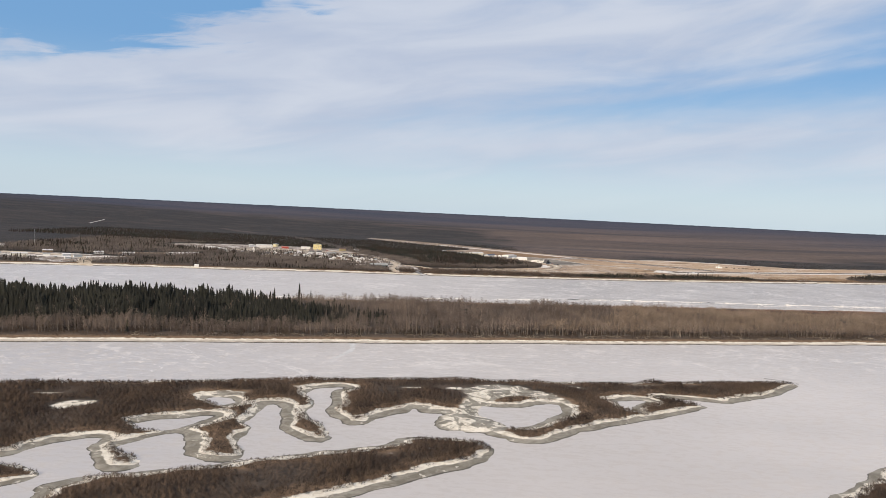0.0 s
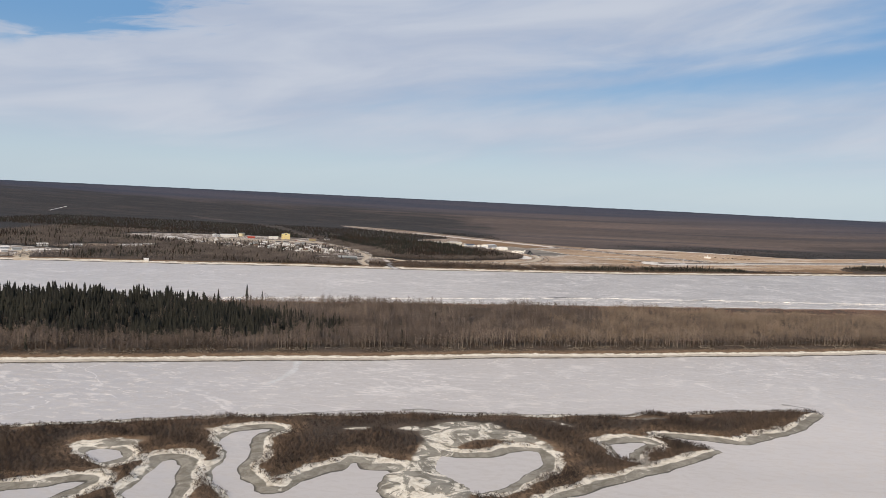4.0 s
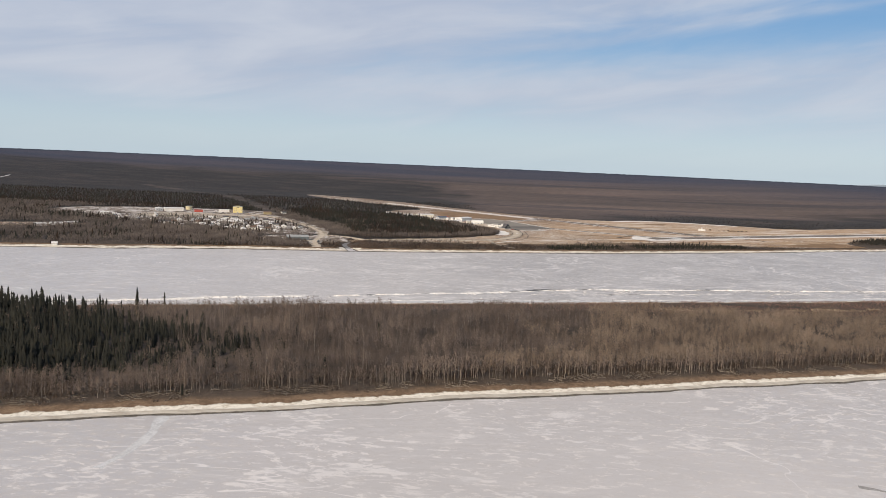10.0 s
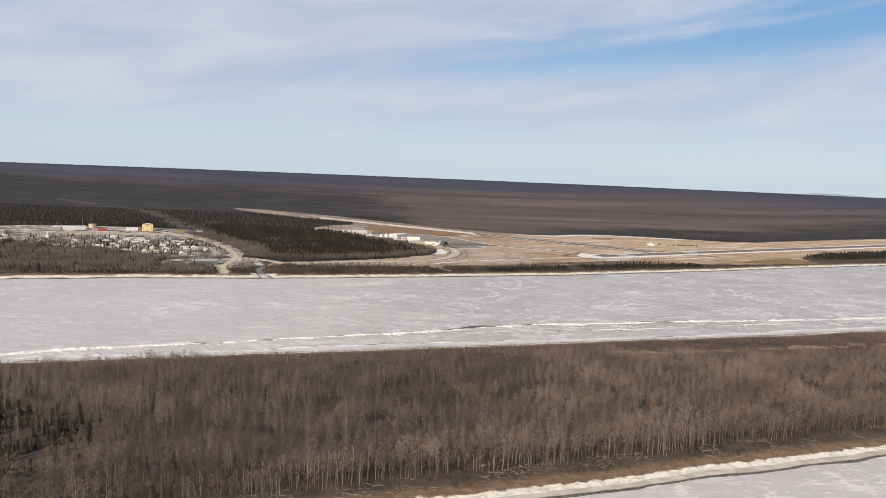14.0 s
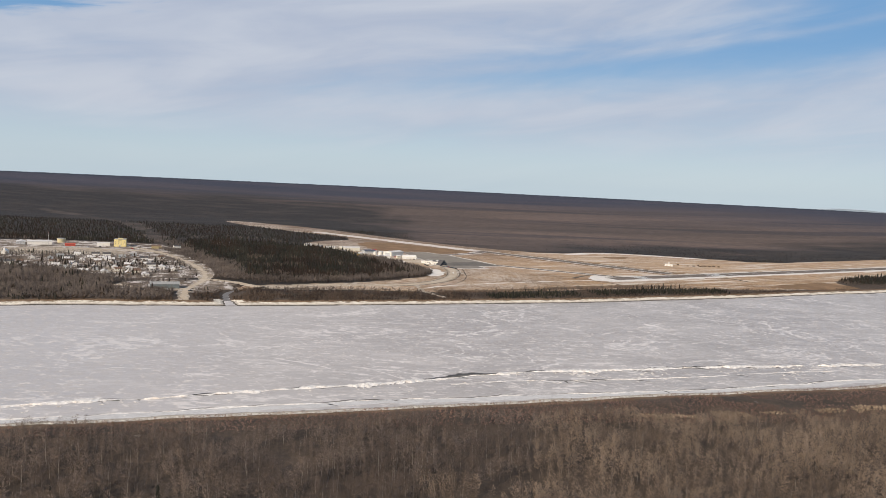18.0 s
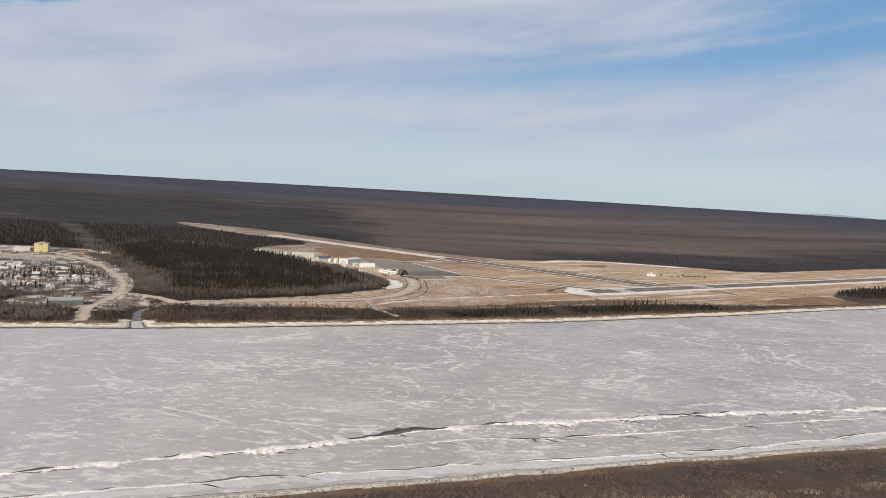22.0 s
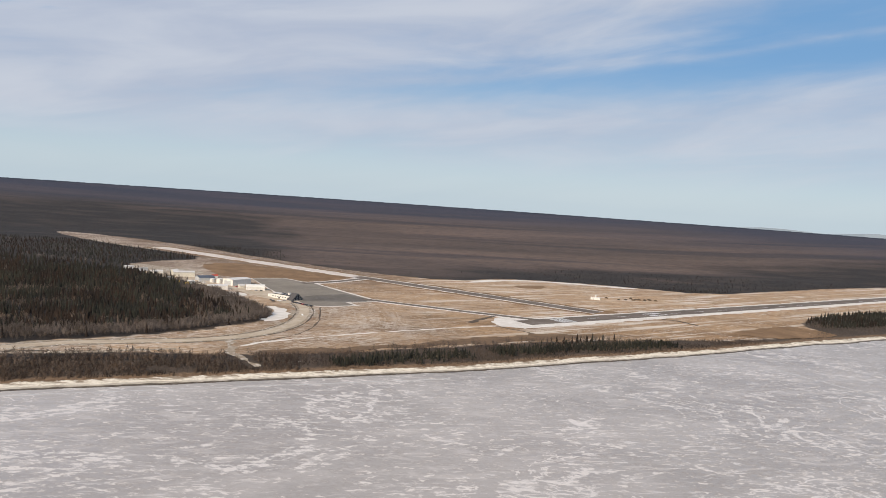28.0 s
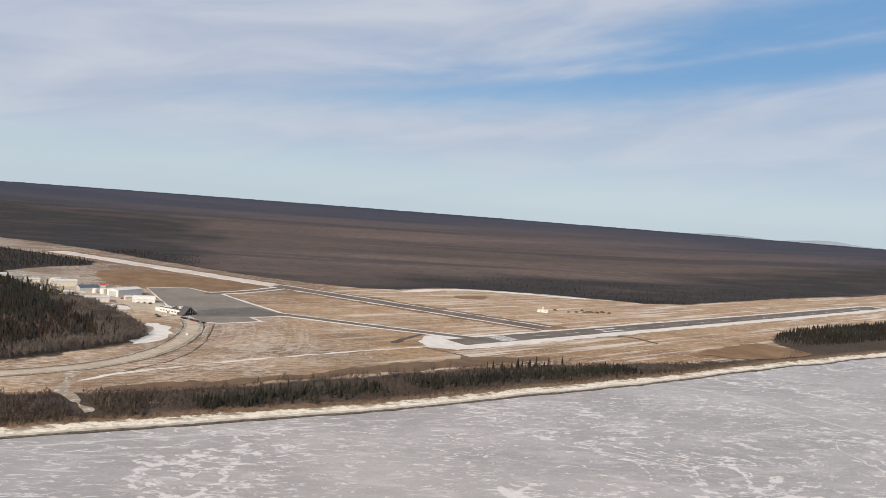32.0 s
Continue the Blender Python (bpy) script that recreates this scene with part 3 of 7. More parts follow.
C_SILVER = plain("silver_car_paint", (0.40, 0.41, 0.43), 0.3, 0.5)
VERGE = surface_material("snowy_verge", (0.27, 0.21, 0.145), (0.36, 0.295, 0.22), (0.62, 0.565, 0.50), 0.85, 0.10, lo=0.50)

# ---- land, water and their heights ----
rng = np.random.default_rng(7)


def smooth_ring(pts, rounds=2, closed=True):
    """Corner cutting: a soft line through a coarse plan."""
    p = np.array(pts, float)
    for _ in range(rounds):
        q = np.roll(p, -1, 0) if closed else p[1:]
        a = p if closed else p[:-1]
        cut = np.stack([0.75 * a + 0.25 * q, 0.25 * a + 0.75 * q], 1).reshape(-1, 2)
        p = cut if closed else np.vstack([p[:1], cut, p[-1:]])
    return p


def inside_distance(ring, x, y, reach=70.0):
    """Metres to the ring, positive inside, clipped to reach."""
    ring = np.asarray(ring, float)
    out = np.full(x.shape, -reach)
    lo, hi = ring.min(0) - reach, ring.max(0) + reach
    pick = (x > lo[0]) & (x < hi[0]) & (y > lo[1]) & (y < hi[1])
    px, py = x[pick], y[pick]
    best, odd = np.full(px.shape, 1e12), np.zeros(px.shape, bool)
    for (ax, ay), (bx, by) in zip(ring, np.roll(ring, -1, 0)):
        dx, dy = bx - ax, by - ay
        t = np.clip(((px - ax) * dx + (py - ay) * dy) / (dx * dx + dy * dy + 1e-9), 0, 1)
        best = np.minimum(best, (px - ax - t * dx) ** 2 + (py - ay - t * dy) ** 2)
        if dy:
            odd ^= ((ay > py) != (by > py)) & (px < (py - ay) * dx / dy + ax)
    d = np.minimum(np.sqrt(best), reach)
    out[pick] = np.where(odd, d, -d)
    return out


def line_distance(line, x, y):
    best = np.full(x.shape, 1e12)
    line = np.asarray(line, float)
    for (ax, ay), (bx, by) in zip(line[:-1], line[1:]):
        dx, dy = bx - ax, by - ay
        t = np.clip(((x - ax) * dx + (y - ay) * dy) / (dx * dx + dy * dy + 1e-9), 0, 1)
        best = np.minimum(best, (x - ax - t * dx) ** 2 + (y - ay - t * dy) ** 2)
    return np.sqrt(best)


def ripple(x, y, size, seed, octaves=3):
    """Cheap smooth value noise about 0, of roughly unit swing."""
    out, amp = np.zeros(np.shape(x)), 1.0
    table = np.random.default_rng(seed).uniform(-1, 1, (64, 64))
    for _ in range(octaves):
        u, v = np.asarray(x) / size, np.asarray(y) / size
        i, j = np.floor(u).astype(int), np.floor(v).astype(int)
        f, g = u - i, v - j
        f, g = f * f * (3 - 2 * f), g * g * (3 - 2 * g)
        a, b = table[i % 64, j % 64], table[(i + 1) % 64, j % 64]
        c, d = table[i % 64, (j + 1) % 64], table[(i + 1) % 64, (j + 1) % 64]
        out += amp * ((a * (1 - f) + b * f) * (1 - g) + (c * (1 - f) + d * f) * g)
        amp, size = amp * 0.5, size * 0.5
    return out


# low brush island with its drowned oxbows
ISLE_NORTH = [(-420, 445), (-302, 476), (-235, 493), (-166, 517), (-90, 542), (1, 560), (74, 568), (168, 591), (248, 612), (262, 604), (259, 594), (239, 569),
              (219, 553), (200, 539), (185, 528), (177, 527), (168, 529), (153, 533), (142, 536), (146, 531), (152, 525), (159, 521), (164, 516), (165, 511)]
ISLE_SPIT = [(140, 490), (121, 476), (96, 457), (78, 441), (59, 424), (52, 414), (41, 409), (32, 410), (27, 413), (20, 418), (15, 420), (12, 427), (6, 421),
             (-2, 426), (-6, 424), (-12, 428), (-17, 437), (-15, 450), (-11, 459), (-7, 463), (-14, 463), (-26, 458), (-25, 471), (-28, 470), (-31, 455), (-37, 455)]
ISLE_LAGOON = [(-47, 445), (-52, 432), (-58, 425), (-66, 426), (-71, 433), (-76, 443), (-81, 452), (-82, 462), (-80, 467), (-82, 478), (-85, 495), (-84, 506), (-79, 514),
               (-89, 512), (-98, 507), (-102, 491), (-97, 482), (-91, 473), (-90, 460), (-90, 449), (-87, 440), (-82, 432), (-75, 425), (-72, 413), (-67, 400),
               (-68, 393), (-72, 388), (-76, 390), (-81, 392), (-86, 396), (-92, 402), (-100, 410), (-102, 416), (-103, 425), (-101, 430), (-105, 439), (-107, 450),
               (-112, 463), (-117, 462), (-119, 452), (-118, 440), (-119, 425), (-118, 415), (-113, 409), (-112, 401), (-116, 389)]
ISLE_BIGHT = [(-112, 383), (-106, 373), (-105, 364), (-107, 354), (-117, 351), (-125, 355), (-133, 361), (-134, 367), (-140, 381), (-146, 390), (-152, 393), (-157, 387),
              (-163, 376), (-166, 366), (-159, 359), (-153, 353), (-148, 347), (-146, 338), (-154, 331), (-163, 331), (-175, 352), (-180, 364), (-182, 375),
              (-189, 376), (-196, 372), (-203, 364), (-207, 356), (-208, 340), (-232, 338), (-290, 318), (-352, 326), (-420, 322), (-446, 360), (-440, 405)]
ISLE_PONDS = [[(11, 469), (12, 461), (18, 454), (24, 450), (28, 441), (33, 440), (44, 451), (53, 462), (60, 474), (63, 484), (63, 498), (56, 500), (48, 495), (39, 486),
               (28, 482), (20, 482), (15, 485)],
              [(104, 515), (110, 521), (122, 522), (130, 519), (113, 510), (109, 501), (110, 493), (106, 498)],
              [(-161, 464), (-156, 470), (-149, 471), (-143, 468), (-140, 458), (-142, 452), (-148, 455), (-154, 459)],
              [(-177, 404), (-171, 411), (-168, 416), (-157, 421), (-147, 426), (-137, 432), (-142, 420), (-147, 410), (-152, 402), (-158, 397), (-168, 399)]]
ISLE_SOUTH = [(-170, 297), (-177, 309), (-172, 318), (-154, 330), (-126, 341), (-92, 365), (-37, 393), (-36, 406), (-19, 414),
              (11, 408), (21, 392), (6, 364), (-13, 350), (-38, 324), (-80, 288), (-150, 225), (-200, 235)]
ISLET = [(-210, 335), (-197, 336), (-180, 325), (-181, 313), (-200, 298), (-250, 300), (-250, 325)]
ISLE_EAST = [(150, 325), (168, 353), (190, 372), (229, 413), (300, 450), (352, 492), (420, 512), (505, 560), (540, 548), (470, 470), (452, 425), (380, 372), (352, 318),
             (270, 262), (205, 228), (168, 262)]
# flat of stranded ice round the large pond
ICE_FLAT = [(-1, 528), (10, 535), (50, 531), (68, 518), (77, 494), (66, 500), (58, 512), (28, 508), (16, 479), (21, 454), (30, 441), (24, 424), (9, 424),
            (-9, 428), (-15, 438), (-10, 458), (0, 476), (3, 502)]
SNOW_HOLLOWS = [[(-236, 427), (-233, 438), (-215, 444), (-212, 432), (-222, 422), (-230, 418)], [(-45, 517), (-25, 526), (-23, 519), (-40, 512)],
                [(-18, 523), (4, 533), (2, 520), (-13, 518)], [(72, 557), (83, 550), (92, 542), (84, 542), (76, 548)],
                [(3, 522), (8, 536), (19, 542), (29, 543), (50, 540), (46, 527), (29, 522), (11, 515)], [(-174, 471), (-152, 484), (-134, 484), (-138, 474), (-158, 468)],
                [(-118, 505), (-98, 512), (-100, 504)], [(120, 566), (150, 573), (148, 567), (126, 561)], [(-262, 452), (-240, 458), (-238, 450), (-258, 446)]]
# mainland shore, as y over x
SHORE_X = [-4900, -1600, -900, -761, -608, -423, -271, -88, 97, 322, 491, 595, 783, 1018, 1400, 4900]
SHORE_Y = [-600, 900, 1180, 1240, 1294, 1340, 1385, 1421, 1466, 1533, 1594, 1636, 1716, 1810, 1960, 3300]
CREEK = [(-62, 1392), (-78, 1425), (-88, 1455), (-96, 1483), (-100, 1504), (-98, 1524), (-91, 1541)]
AIRFIELD_SOUTH = [(-110, 1548), (-34, 1545), (60, 1556), (150, 1556), (240, 1580), (360, 1630), (470, 1672), (600, 1705), (690, 1716),
                  (790, 1752), (890, 1800), (905, 1880), (1010, 1975), (1283, 2093), (1700, 2300), (2400, 2650)]
AIRFIELD_NORTH = [(2400, 2900), (1748, 2592), (1411, 2461), (1139, 2305), (936, 2194), (826, 2246), (686, 2288), (566, 2292), (465, 2210),
                  (301, 2280), (107, 2470), (-108, 2715), (-364, 2880), (-395, 2830), (-204, 2590), (-87, 2499), (28, 2383), (-65, 2281),
                  (-87, 2203), (-29, 2149), (46, 2034), (140, 1868), (172, 1781), (170, 1740), (132, 1690), (80, 1640), (-40, 1575)]
TOWN = [(-760, 1960), (-640, 2040), (-500, 2065), (-400, 2075), (-320, 2050), (-240, 1870), (-160, 1740), (-136, 1640), (-176, 1596),
        (-226, 1570), (-330, 1632), (-430, 1692), (-520, 1716), (-640, 1800), (-760, 1850)]
WAREHOUSE_LOT = [(-250, 1500), (-230, 1572), (-120, 1600), (-95, 1560), (-130, 1470), (-180, 1490)]
WEST_LANDING = [(-1020, 1330), (-900, 1440), (-780, 1480), (-640, 1450), (-660, 1370), (-690, 1290), (-730, 1285), (-760, 1330), (-900, 1290)]
WEST_ROAD_FIELD = [(-740, 1500), (-700, 1600), (-560, 1630), (-560, 1600), (-660, 1540)]

LOOP_ROAD = [(-112, 1590), (-70, 1552), (-34, 1556), (0, 1584), (54, 1600), (112, 1614), (160, 1648), (188, 1695), (205, 1755), (208, 1829), (196, 1878), (172, 1925)]
GLADE = [(-968, 2987), (-826, 2861), (-669, 2698), (-575, 2579), (-444, 2330), (-328, 2050), (-290, 1960)]

RINGS = {
    "isle": smooth_ring(ISLE_NORTH + ISLE_SPIT + ISLE_LAGOON + ISLE_BIGHT, 1), "south": smooth_ring(ISLE_SOUTH), "islet": smooth_ring(ISLET),
    "east": smooth_ring(ISLE_EAST), "field": smooth_ring(AIRFIELD_SOUTH + AIRFIELD_NORTH, 1), "town": smooth_ring(TOWN),
    "mess": smooth_ring(ICE_FLAT, 1), "lot": smooth_ring(WAREHOUSE_LOT, 1), "west": smooth_ring(WEST_LANDING), "westfield": smooth_ring(WEST_ROAD_FIELD),
}
POND_RINGS = [smooth_ring(p, 1) for p in ISLE_PONDS]
CREEK_LINE = smooth_ring(CREEK, 2, False)
HOLLOW_RINGS = [smooth_ring(p) for p in SNOW_HOLLOWS]
CENTRE, RIM, RIM_Z = (100.0, 500.0), 4400.0, 94.0


def shore_fields(x, y, creek=True):
    """Metres inland from the water's edge for the small isles, the wooded island and the mainland."""
    wx = x + 2.2 * ripple(x, y, 14, 1, 3)
    wy = y + 2.2 * ripple(x, y, 14, 2, 3)
    isle = inside_distance(RINGS["isle"], wx, wy)
    for pond in POND_RINGS:
        isle = np.minimum(isle, -inside_distance(pond, wx, wy))
    for name in ("south", "islet", "east"):
        isle = np.maximum(isle, inside_distance(RINGS[name], wx, wy))
    wob = 3.0 * ripple(x, y, 60, 3, 3)
    mid = np.minimum((y + wob - (711 + 0.281 * x)) * 0.962, (1026 + 0.245 * x - y + wob) * 0.971)
    main = (y + wob - np.interp(x, SHORE_X, SHORE_Y)) * 0.93
    near = (x > -220) & (x < 20) & (y > 1350) & (y < 1620)
    half = np.interp(y[near], [1405, 1440, 1475], [8.0, 5.5, 4.2])
    inlet = line_distance(CREEK_LINE, x[near], y[near]) - half
    main[near] = np.minimum(main[near], inlet if creek else inlet + np.interp(y[near], [1452, 1474], [0.0, 40.0]))
    return isle, mid, main


def bare_flat(x, y):
    """Metres inside the brushless flats and hollows of the isles."""
    return np.maximum.reduce([inside_distance(r, x, y, 12) for r in [RINGS["mess"], *HOLLOW_RINGS]])


def bank(d, steps):
    """Height over metres inland."""
    return np.interp(d, [s[0] for s in steps], [s[1] for s in steps])


def land_height(x, y):
    x, y = np.asarray(x, float), np.asarray(y, float)
    isle, mid, main = shore_fields(x, y)
    h = bank(isle, [(-20, -2), (-2, -0.5), (0, 0.0), (3, 0.35), (10, 0.9), (16, 1.4), (70, 1.9)])
    h = np.maximum(h, bank(mid, [(-20, -2), (-2, -0.6), (0, 0.0), (2, 0.8), (10, 1.2), (14, 2.0), (30, 3.0), (400, 3.4)]))
    h = np.maximum(h, bank(main, [(-20, -2), (-2, -0.6), (0, 0.0), (2, 1.2), (9, 1.8), (14, 3.2), (40, 4.2), (4000, 4.5)]))
    h = h + np.where(h > 0.3, 0.18 * ripple(x, y, 9, 5, 3), 0.0) * np.interp(main, [60, 90], [1.0, 0.0])
    r = np.hypot(x - CENTRE[0], y - CENTRE[1])
    rise = RIM_Z * np.clip((r - 2550) / (RIM - 2550), 0, 1) ** 1.15
    h = np.where(r > 2550, np.maximum(h, np.where(main > -2, h, -2)) + rise, h)
    return np.where(r > RIM, RIM_Z - (r - RIM) * 0.25, h)


def spread(*runs):
    """Grid lines from runs of (start, end, step)."""
    out = []
    for a, b, s in runs:
        out.extend(np.arange(a, b - 1e-6, s))
    return np.array(out + [runs[-1][1]])


def mesh_from(name, verts, faces, mats, index=None, smooth=False):
    """A mesh from arrays: faces are all triangles or all quads."""
    faces = np.asarray(faces, np.int32)
    me = bpy.data.meshes.new(name)
    n, k = faces.shape
    me.vertices.add(len(verts))
    me.vertices.foreach_set("co", np.asarray(verts, np.float32).ravel())
    me.loops.add(n * k)
    me.loops.foreach_set("vertex_index", faces.ravel())
    me.polygons.add(n)
    me.polygons.foreach_set("loop_start", np.arange(0, n * k, k, dtype=np.int32))
    if index is not None:
        me.polygons.foreach_set("material_index", np.asarray(index, np.int32))
    me.polygons.foreach_set("use_smooth", np.full(n, smooth))
    for m in mats:
        me.materials.append(m)
    me.update(calc_edges=True)
    return me


def make_ground():
    xs = spread((-4900, -1500, 110), (-1500, -450, 13), (-450, 680, 4.3), (680, 1500, 11), (1500, 4900, 110))
    ys = spread((-4300, 100, 150), (100, 220, 10), (220, 640, 3.3), (640, 860, 3.8), (860, 1000, 8), (1000, 1170, 4), (1170, 1390, 12),
                (1390, 1690, 4), (1690, 2700, 11), (2700, 3200, 25), (3200, 5000, 45))
    gx, gy = np.meshgrid(xs, ys)
    x, y = gx.ravel(), gy.ravel()
    h = land_height(x, y)
    isle, mid, main = shore_fields(x, y, False)
    w = len(xs)
    i = (np.arange(len(ys) - 1)[:, None] * w + np.arange(w - 1)).ravel()
    quads = np.stack([i, i + 1, i + w + 1, i + w], 1)
    me = mesh_from("ground", np.stack([x, y, h], 1), quads, [GROUND], smooth=True)
    r = np.hypot(x - CENTRE[0], y - CENTRE[1])
    field = np.maximum(inside_distance(RINGS["field"], x, y, 40), inside_distance(RINGS["westfield"], x, y, 40))
    town = np.maximum.reduce([inside_distance(RINGS[k], x, y, 40) for k in ("town", "lot", "west")])
    inland = np.clip((main - 330) / 900, 0, 1) * (field < 0)
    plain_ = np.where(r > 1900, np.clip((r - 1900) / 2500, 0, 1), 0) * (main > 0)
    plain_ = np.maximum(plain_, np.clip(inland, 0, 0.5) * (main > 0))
    # brush hangs over the north-facing edges of the isles, the bars lie on the sunny side
    lean = (shore_fields(x - 2.2, y - 3.4, False)[0] - shore_fields(x + 2.2, y + 3.4, False)[0]) / 8.1
    isle = np.where((isle > 0) & (isle < 40), isle + 9.0 * np.clip(lean, 0, 1), isle)
    isle = isle * 0.95
    edge = np.interp(x, [-400, -108, 107, 301, 465, 566, 826, 936, 1139, 1411, 2400], [2880, 2715, 2470, 2280, 2210, 2292, 2246, 2194, 2305, 2461, 2900])
    wood = np.where(y > edge, np.clip(1 - (y - edge) / np.interp(x, [0, 500, 1000], [300, 420, 700]), 0, 1), 0.0) * np.interp(x, [350, 760], [0.45, 1.0])
    west = np.clip((330 - x + 90 * ripple(x, y, 150, 19, 3)) / 420, 0, 1) * np.clip((4300 - y) / 1000, 0, 1) * (main > 60)
    wood = np.maximum(wood, west) * (main > 14)
    road = line_distance(smooth_ring(LOOP_ROAD, 1, False), x, y)
    mow = np.where(((y < 1600 + 0.44 * (x - 150)) & (x < 180)) | (x < 150), road, np.where((x < 320) & (y < 1990 - 0.55 * (x - 180)), road * 1.0 + 300, y * 0.883 - x * 0.468))
    glade = line_distance(GLADE, x, y)
    glade = 26 - glade + 16 * ripple(x, y, 60, 16, 3)
    mess = bare_flat(x, y) + 2.0 * ripple(x, y, 8, 15, 2)
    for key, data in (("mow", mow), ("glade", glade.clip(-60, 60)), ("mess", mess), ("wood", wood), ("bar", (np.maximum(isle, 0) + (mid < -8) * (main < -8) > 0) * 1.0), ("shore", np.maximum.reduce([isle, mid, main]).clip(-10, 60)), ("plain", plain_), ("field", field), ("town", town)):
        me.attributes.new(key, "FLOAT", "POINT").data.foreach_set("value", data.astype(np.float32))
    tagged(new("ground", me), "brown scrub and muskeg land with pale ice-crusted river banks", "ground", kind="structure")


make_ground()
ice_n = 96
ice_v = [(CENTRE[0] + 4200 * math.cos(a), CENTRE[1] + 4200 * math.sin(a), 0.0) for a in np.linspace(0, 2 * math.pi, ice_n, endpoint=False)]
ice_me = bpy.data.meshes.new("river_ice")
ice_me.from_pydata(ice_v, [], [list(range(ice_n))])
ice_me.materials.append(ICE)
tagged(new("river_ice", ice_me), "wide frozen river of grey ice with wind-blown snow streaks", "river ice", kind="structure")


def distant_hills():
    """A low ridge in haze blue far beyond the plain, on the horizon to the north-east."""
    a = np.linspace(radians(18), radians(75), 90)
    top = RIM_Z - 6 + 19 * np.clip((a - radians(22)) / radians(14), 0, 1) + 7 * ripple(a * 60, a * 0, 3.0, 14, 3)
    x, y = CENTRE[0] + (RIM + 90) * np.sin(a), CENTRE[1] + (RIM + 90) * np.cos(a)
    v = np.concatenate([np.column_stack([x, y, np.full(len(a), 40.0)]), np.column_stack([x * 1.004, y * 1.004, top])])
    n = len(a)
    i = np.arange(n - 1)
    # the hills' base colour holds the pale blue of distance haze
    m = Mat("hazed_far_hills", 1.0)
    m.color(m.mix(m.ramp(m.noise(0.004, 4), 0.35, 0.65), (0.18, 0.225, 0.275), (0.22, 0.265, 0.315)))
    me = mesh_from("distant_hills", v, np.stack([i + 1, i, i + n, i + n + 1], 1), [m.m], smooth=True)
    tagged(new("distant_hills", me), "faint line of hills beyond the forest plain, tinted with haze blue", "hills", kind="structure")


distant_hills()


def far_treeline():
    """The last belt of forest on the skyline, with uneven treetops."""
    a = np.linspace(radians(-52), radians(62), 1900)
    top = RIM_Z + 5.7 + 0.7 * ripple(a * 4400, a * 0, 14, 17, 3) + 0.35 * ripple(a * 4400, a * 0, 420, 18, 2)
    rows = [(RIM - 110, np.full(len(a), RIM_Z - 3.5)), (RIM - 40, top - 2.4), (RIM, top), (RIM + 60, np.full(len(a), RIM_Z - 16.0))]
    v = np.concatenate([np.column_stack([CENTRE[0] + r * np.sin(a), CENTRE[1] + r * np.cos(a), z]) for r, z in rows])
    n = len(a)
    i = (np.arange(3)[:, None] * n + np.arange(n - 1)).ravel()
    # navy instead of spruce green: haze tint mixed into the forest colour
    m = Mat("hazed_skyline_forest", 1.0)
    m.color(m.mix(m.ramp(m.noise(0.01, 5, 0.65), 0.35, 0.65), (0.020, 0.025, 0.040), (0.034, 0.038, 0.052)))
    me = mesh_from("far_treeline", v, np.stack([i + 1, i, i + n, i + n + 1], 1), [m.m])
    tagged(new("far_treeline", me), "dark line of forest on the flat horizon, tinted with haze blue", "forest", kind="structure")


far_treeline()

# ---- trees and scrub ----
class Shape:
    """Triangles in the making, with a material slot each."""

    def __init__(self):
        self.v, self.f, self.m = [], [], []

    def tri(self, a, b, c, m=0):
        n = len(self.v)
        self.v += [a, b, c]
        self.f.append((n, n + 1, n + 2))
        self.m.append(m)

    def blade(self, a, b, width, m, r):
        """A twig as a thin wedge from a to b, turned about its own length at random."""
        a, b = np.array(a, float), np.array(b, float)
        side = np.cross(b - a, r.normal(size=3))
        side *= width / (np.linalg.norm(side) + 1e-9) / 2
        self.tri(tuple(a - side), tuple(a + side), tuple(b), m)

    def trunk(self, top, r0, r1, m, sides=4, lean=(0, 0)):
        base = len(self.v)
        for z, rad, sx, sy in ((-0.4, r0, 0, 0), (top, r1, lean[0], lean[1])):
            for k in range(sides):
                a = 2 * math.pi * k / sides
                self.v.append((sx + rad * math.cos(a), sy + rad * math.sin(a), z))
        for k in range(sides):
            j = (k + 1) % sides
            self.f += [(base + k, base + j, base + sides + j), (base + k, base + sides + j, base + sides + k)]
            self.m += [m, m]

    def arrays(self):
        return np.array(self.v, float), np.array(self.f, np.int32), np.array(self.m, np.int32)


def aspen_shape(seed, twigs=40, h=15.0, width=0.17, only=""):
    """A slim bare aspen: straight stem and a soft egg of fine twigs that fan out and up."""
    r, s = np.random.default_rng(seed), Shape()
    lean = r.normal(0, 0.5, 2)
    if only != "crown":
        s.trunk(h * 0.80, 0.10, 0.03, 1, 3, lean)
    for k in range(twigs if only != "trunk" else 0):
        u = 0.30 + 0.68 * (k + r.uniform()) / twigs
        a = r.uniform(0, 2 * math.pi)
        wide = 0.35 + 1.75 * math.sin(math.pi * min(1.0, (u - 0.22) * 1.18)) ** 0.7
        out = np.array((math.cos(a), math.sin(a), 0.0))
        p = np.array((lean[0] * u, lean[1] * u, h * u * 0.88)) + out * wide * r.uniform(0.05, 0.75)
        q = p + out * wide * r.uniform(0.15, 0.65) + (r.normal(0, 0.45), r.normal(0, 0.45), h * r.uniform(0.01, 0.085))
        s.blade(p, q, width * r.uniform(0.9, 2.2), 0, r)
    return s.arrays()


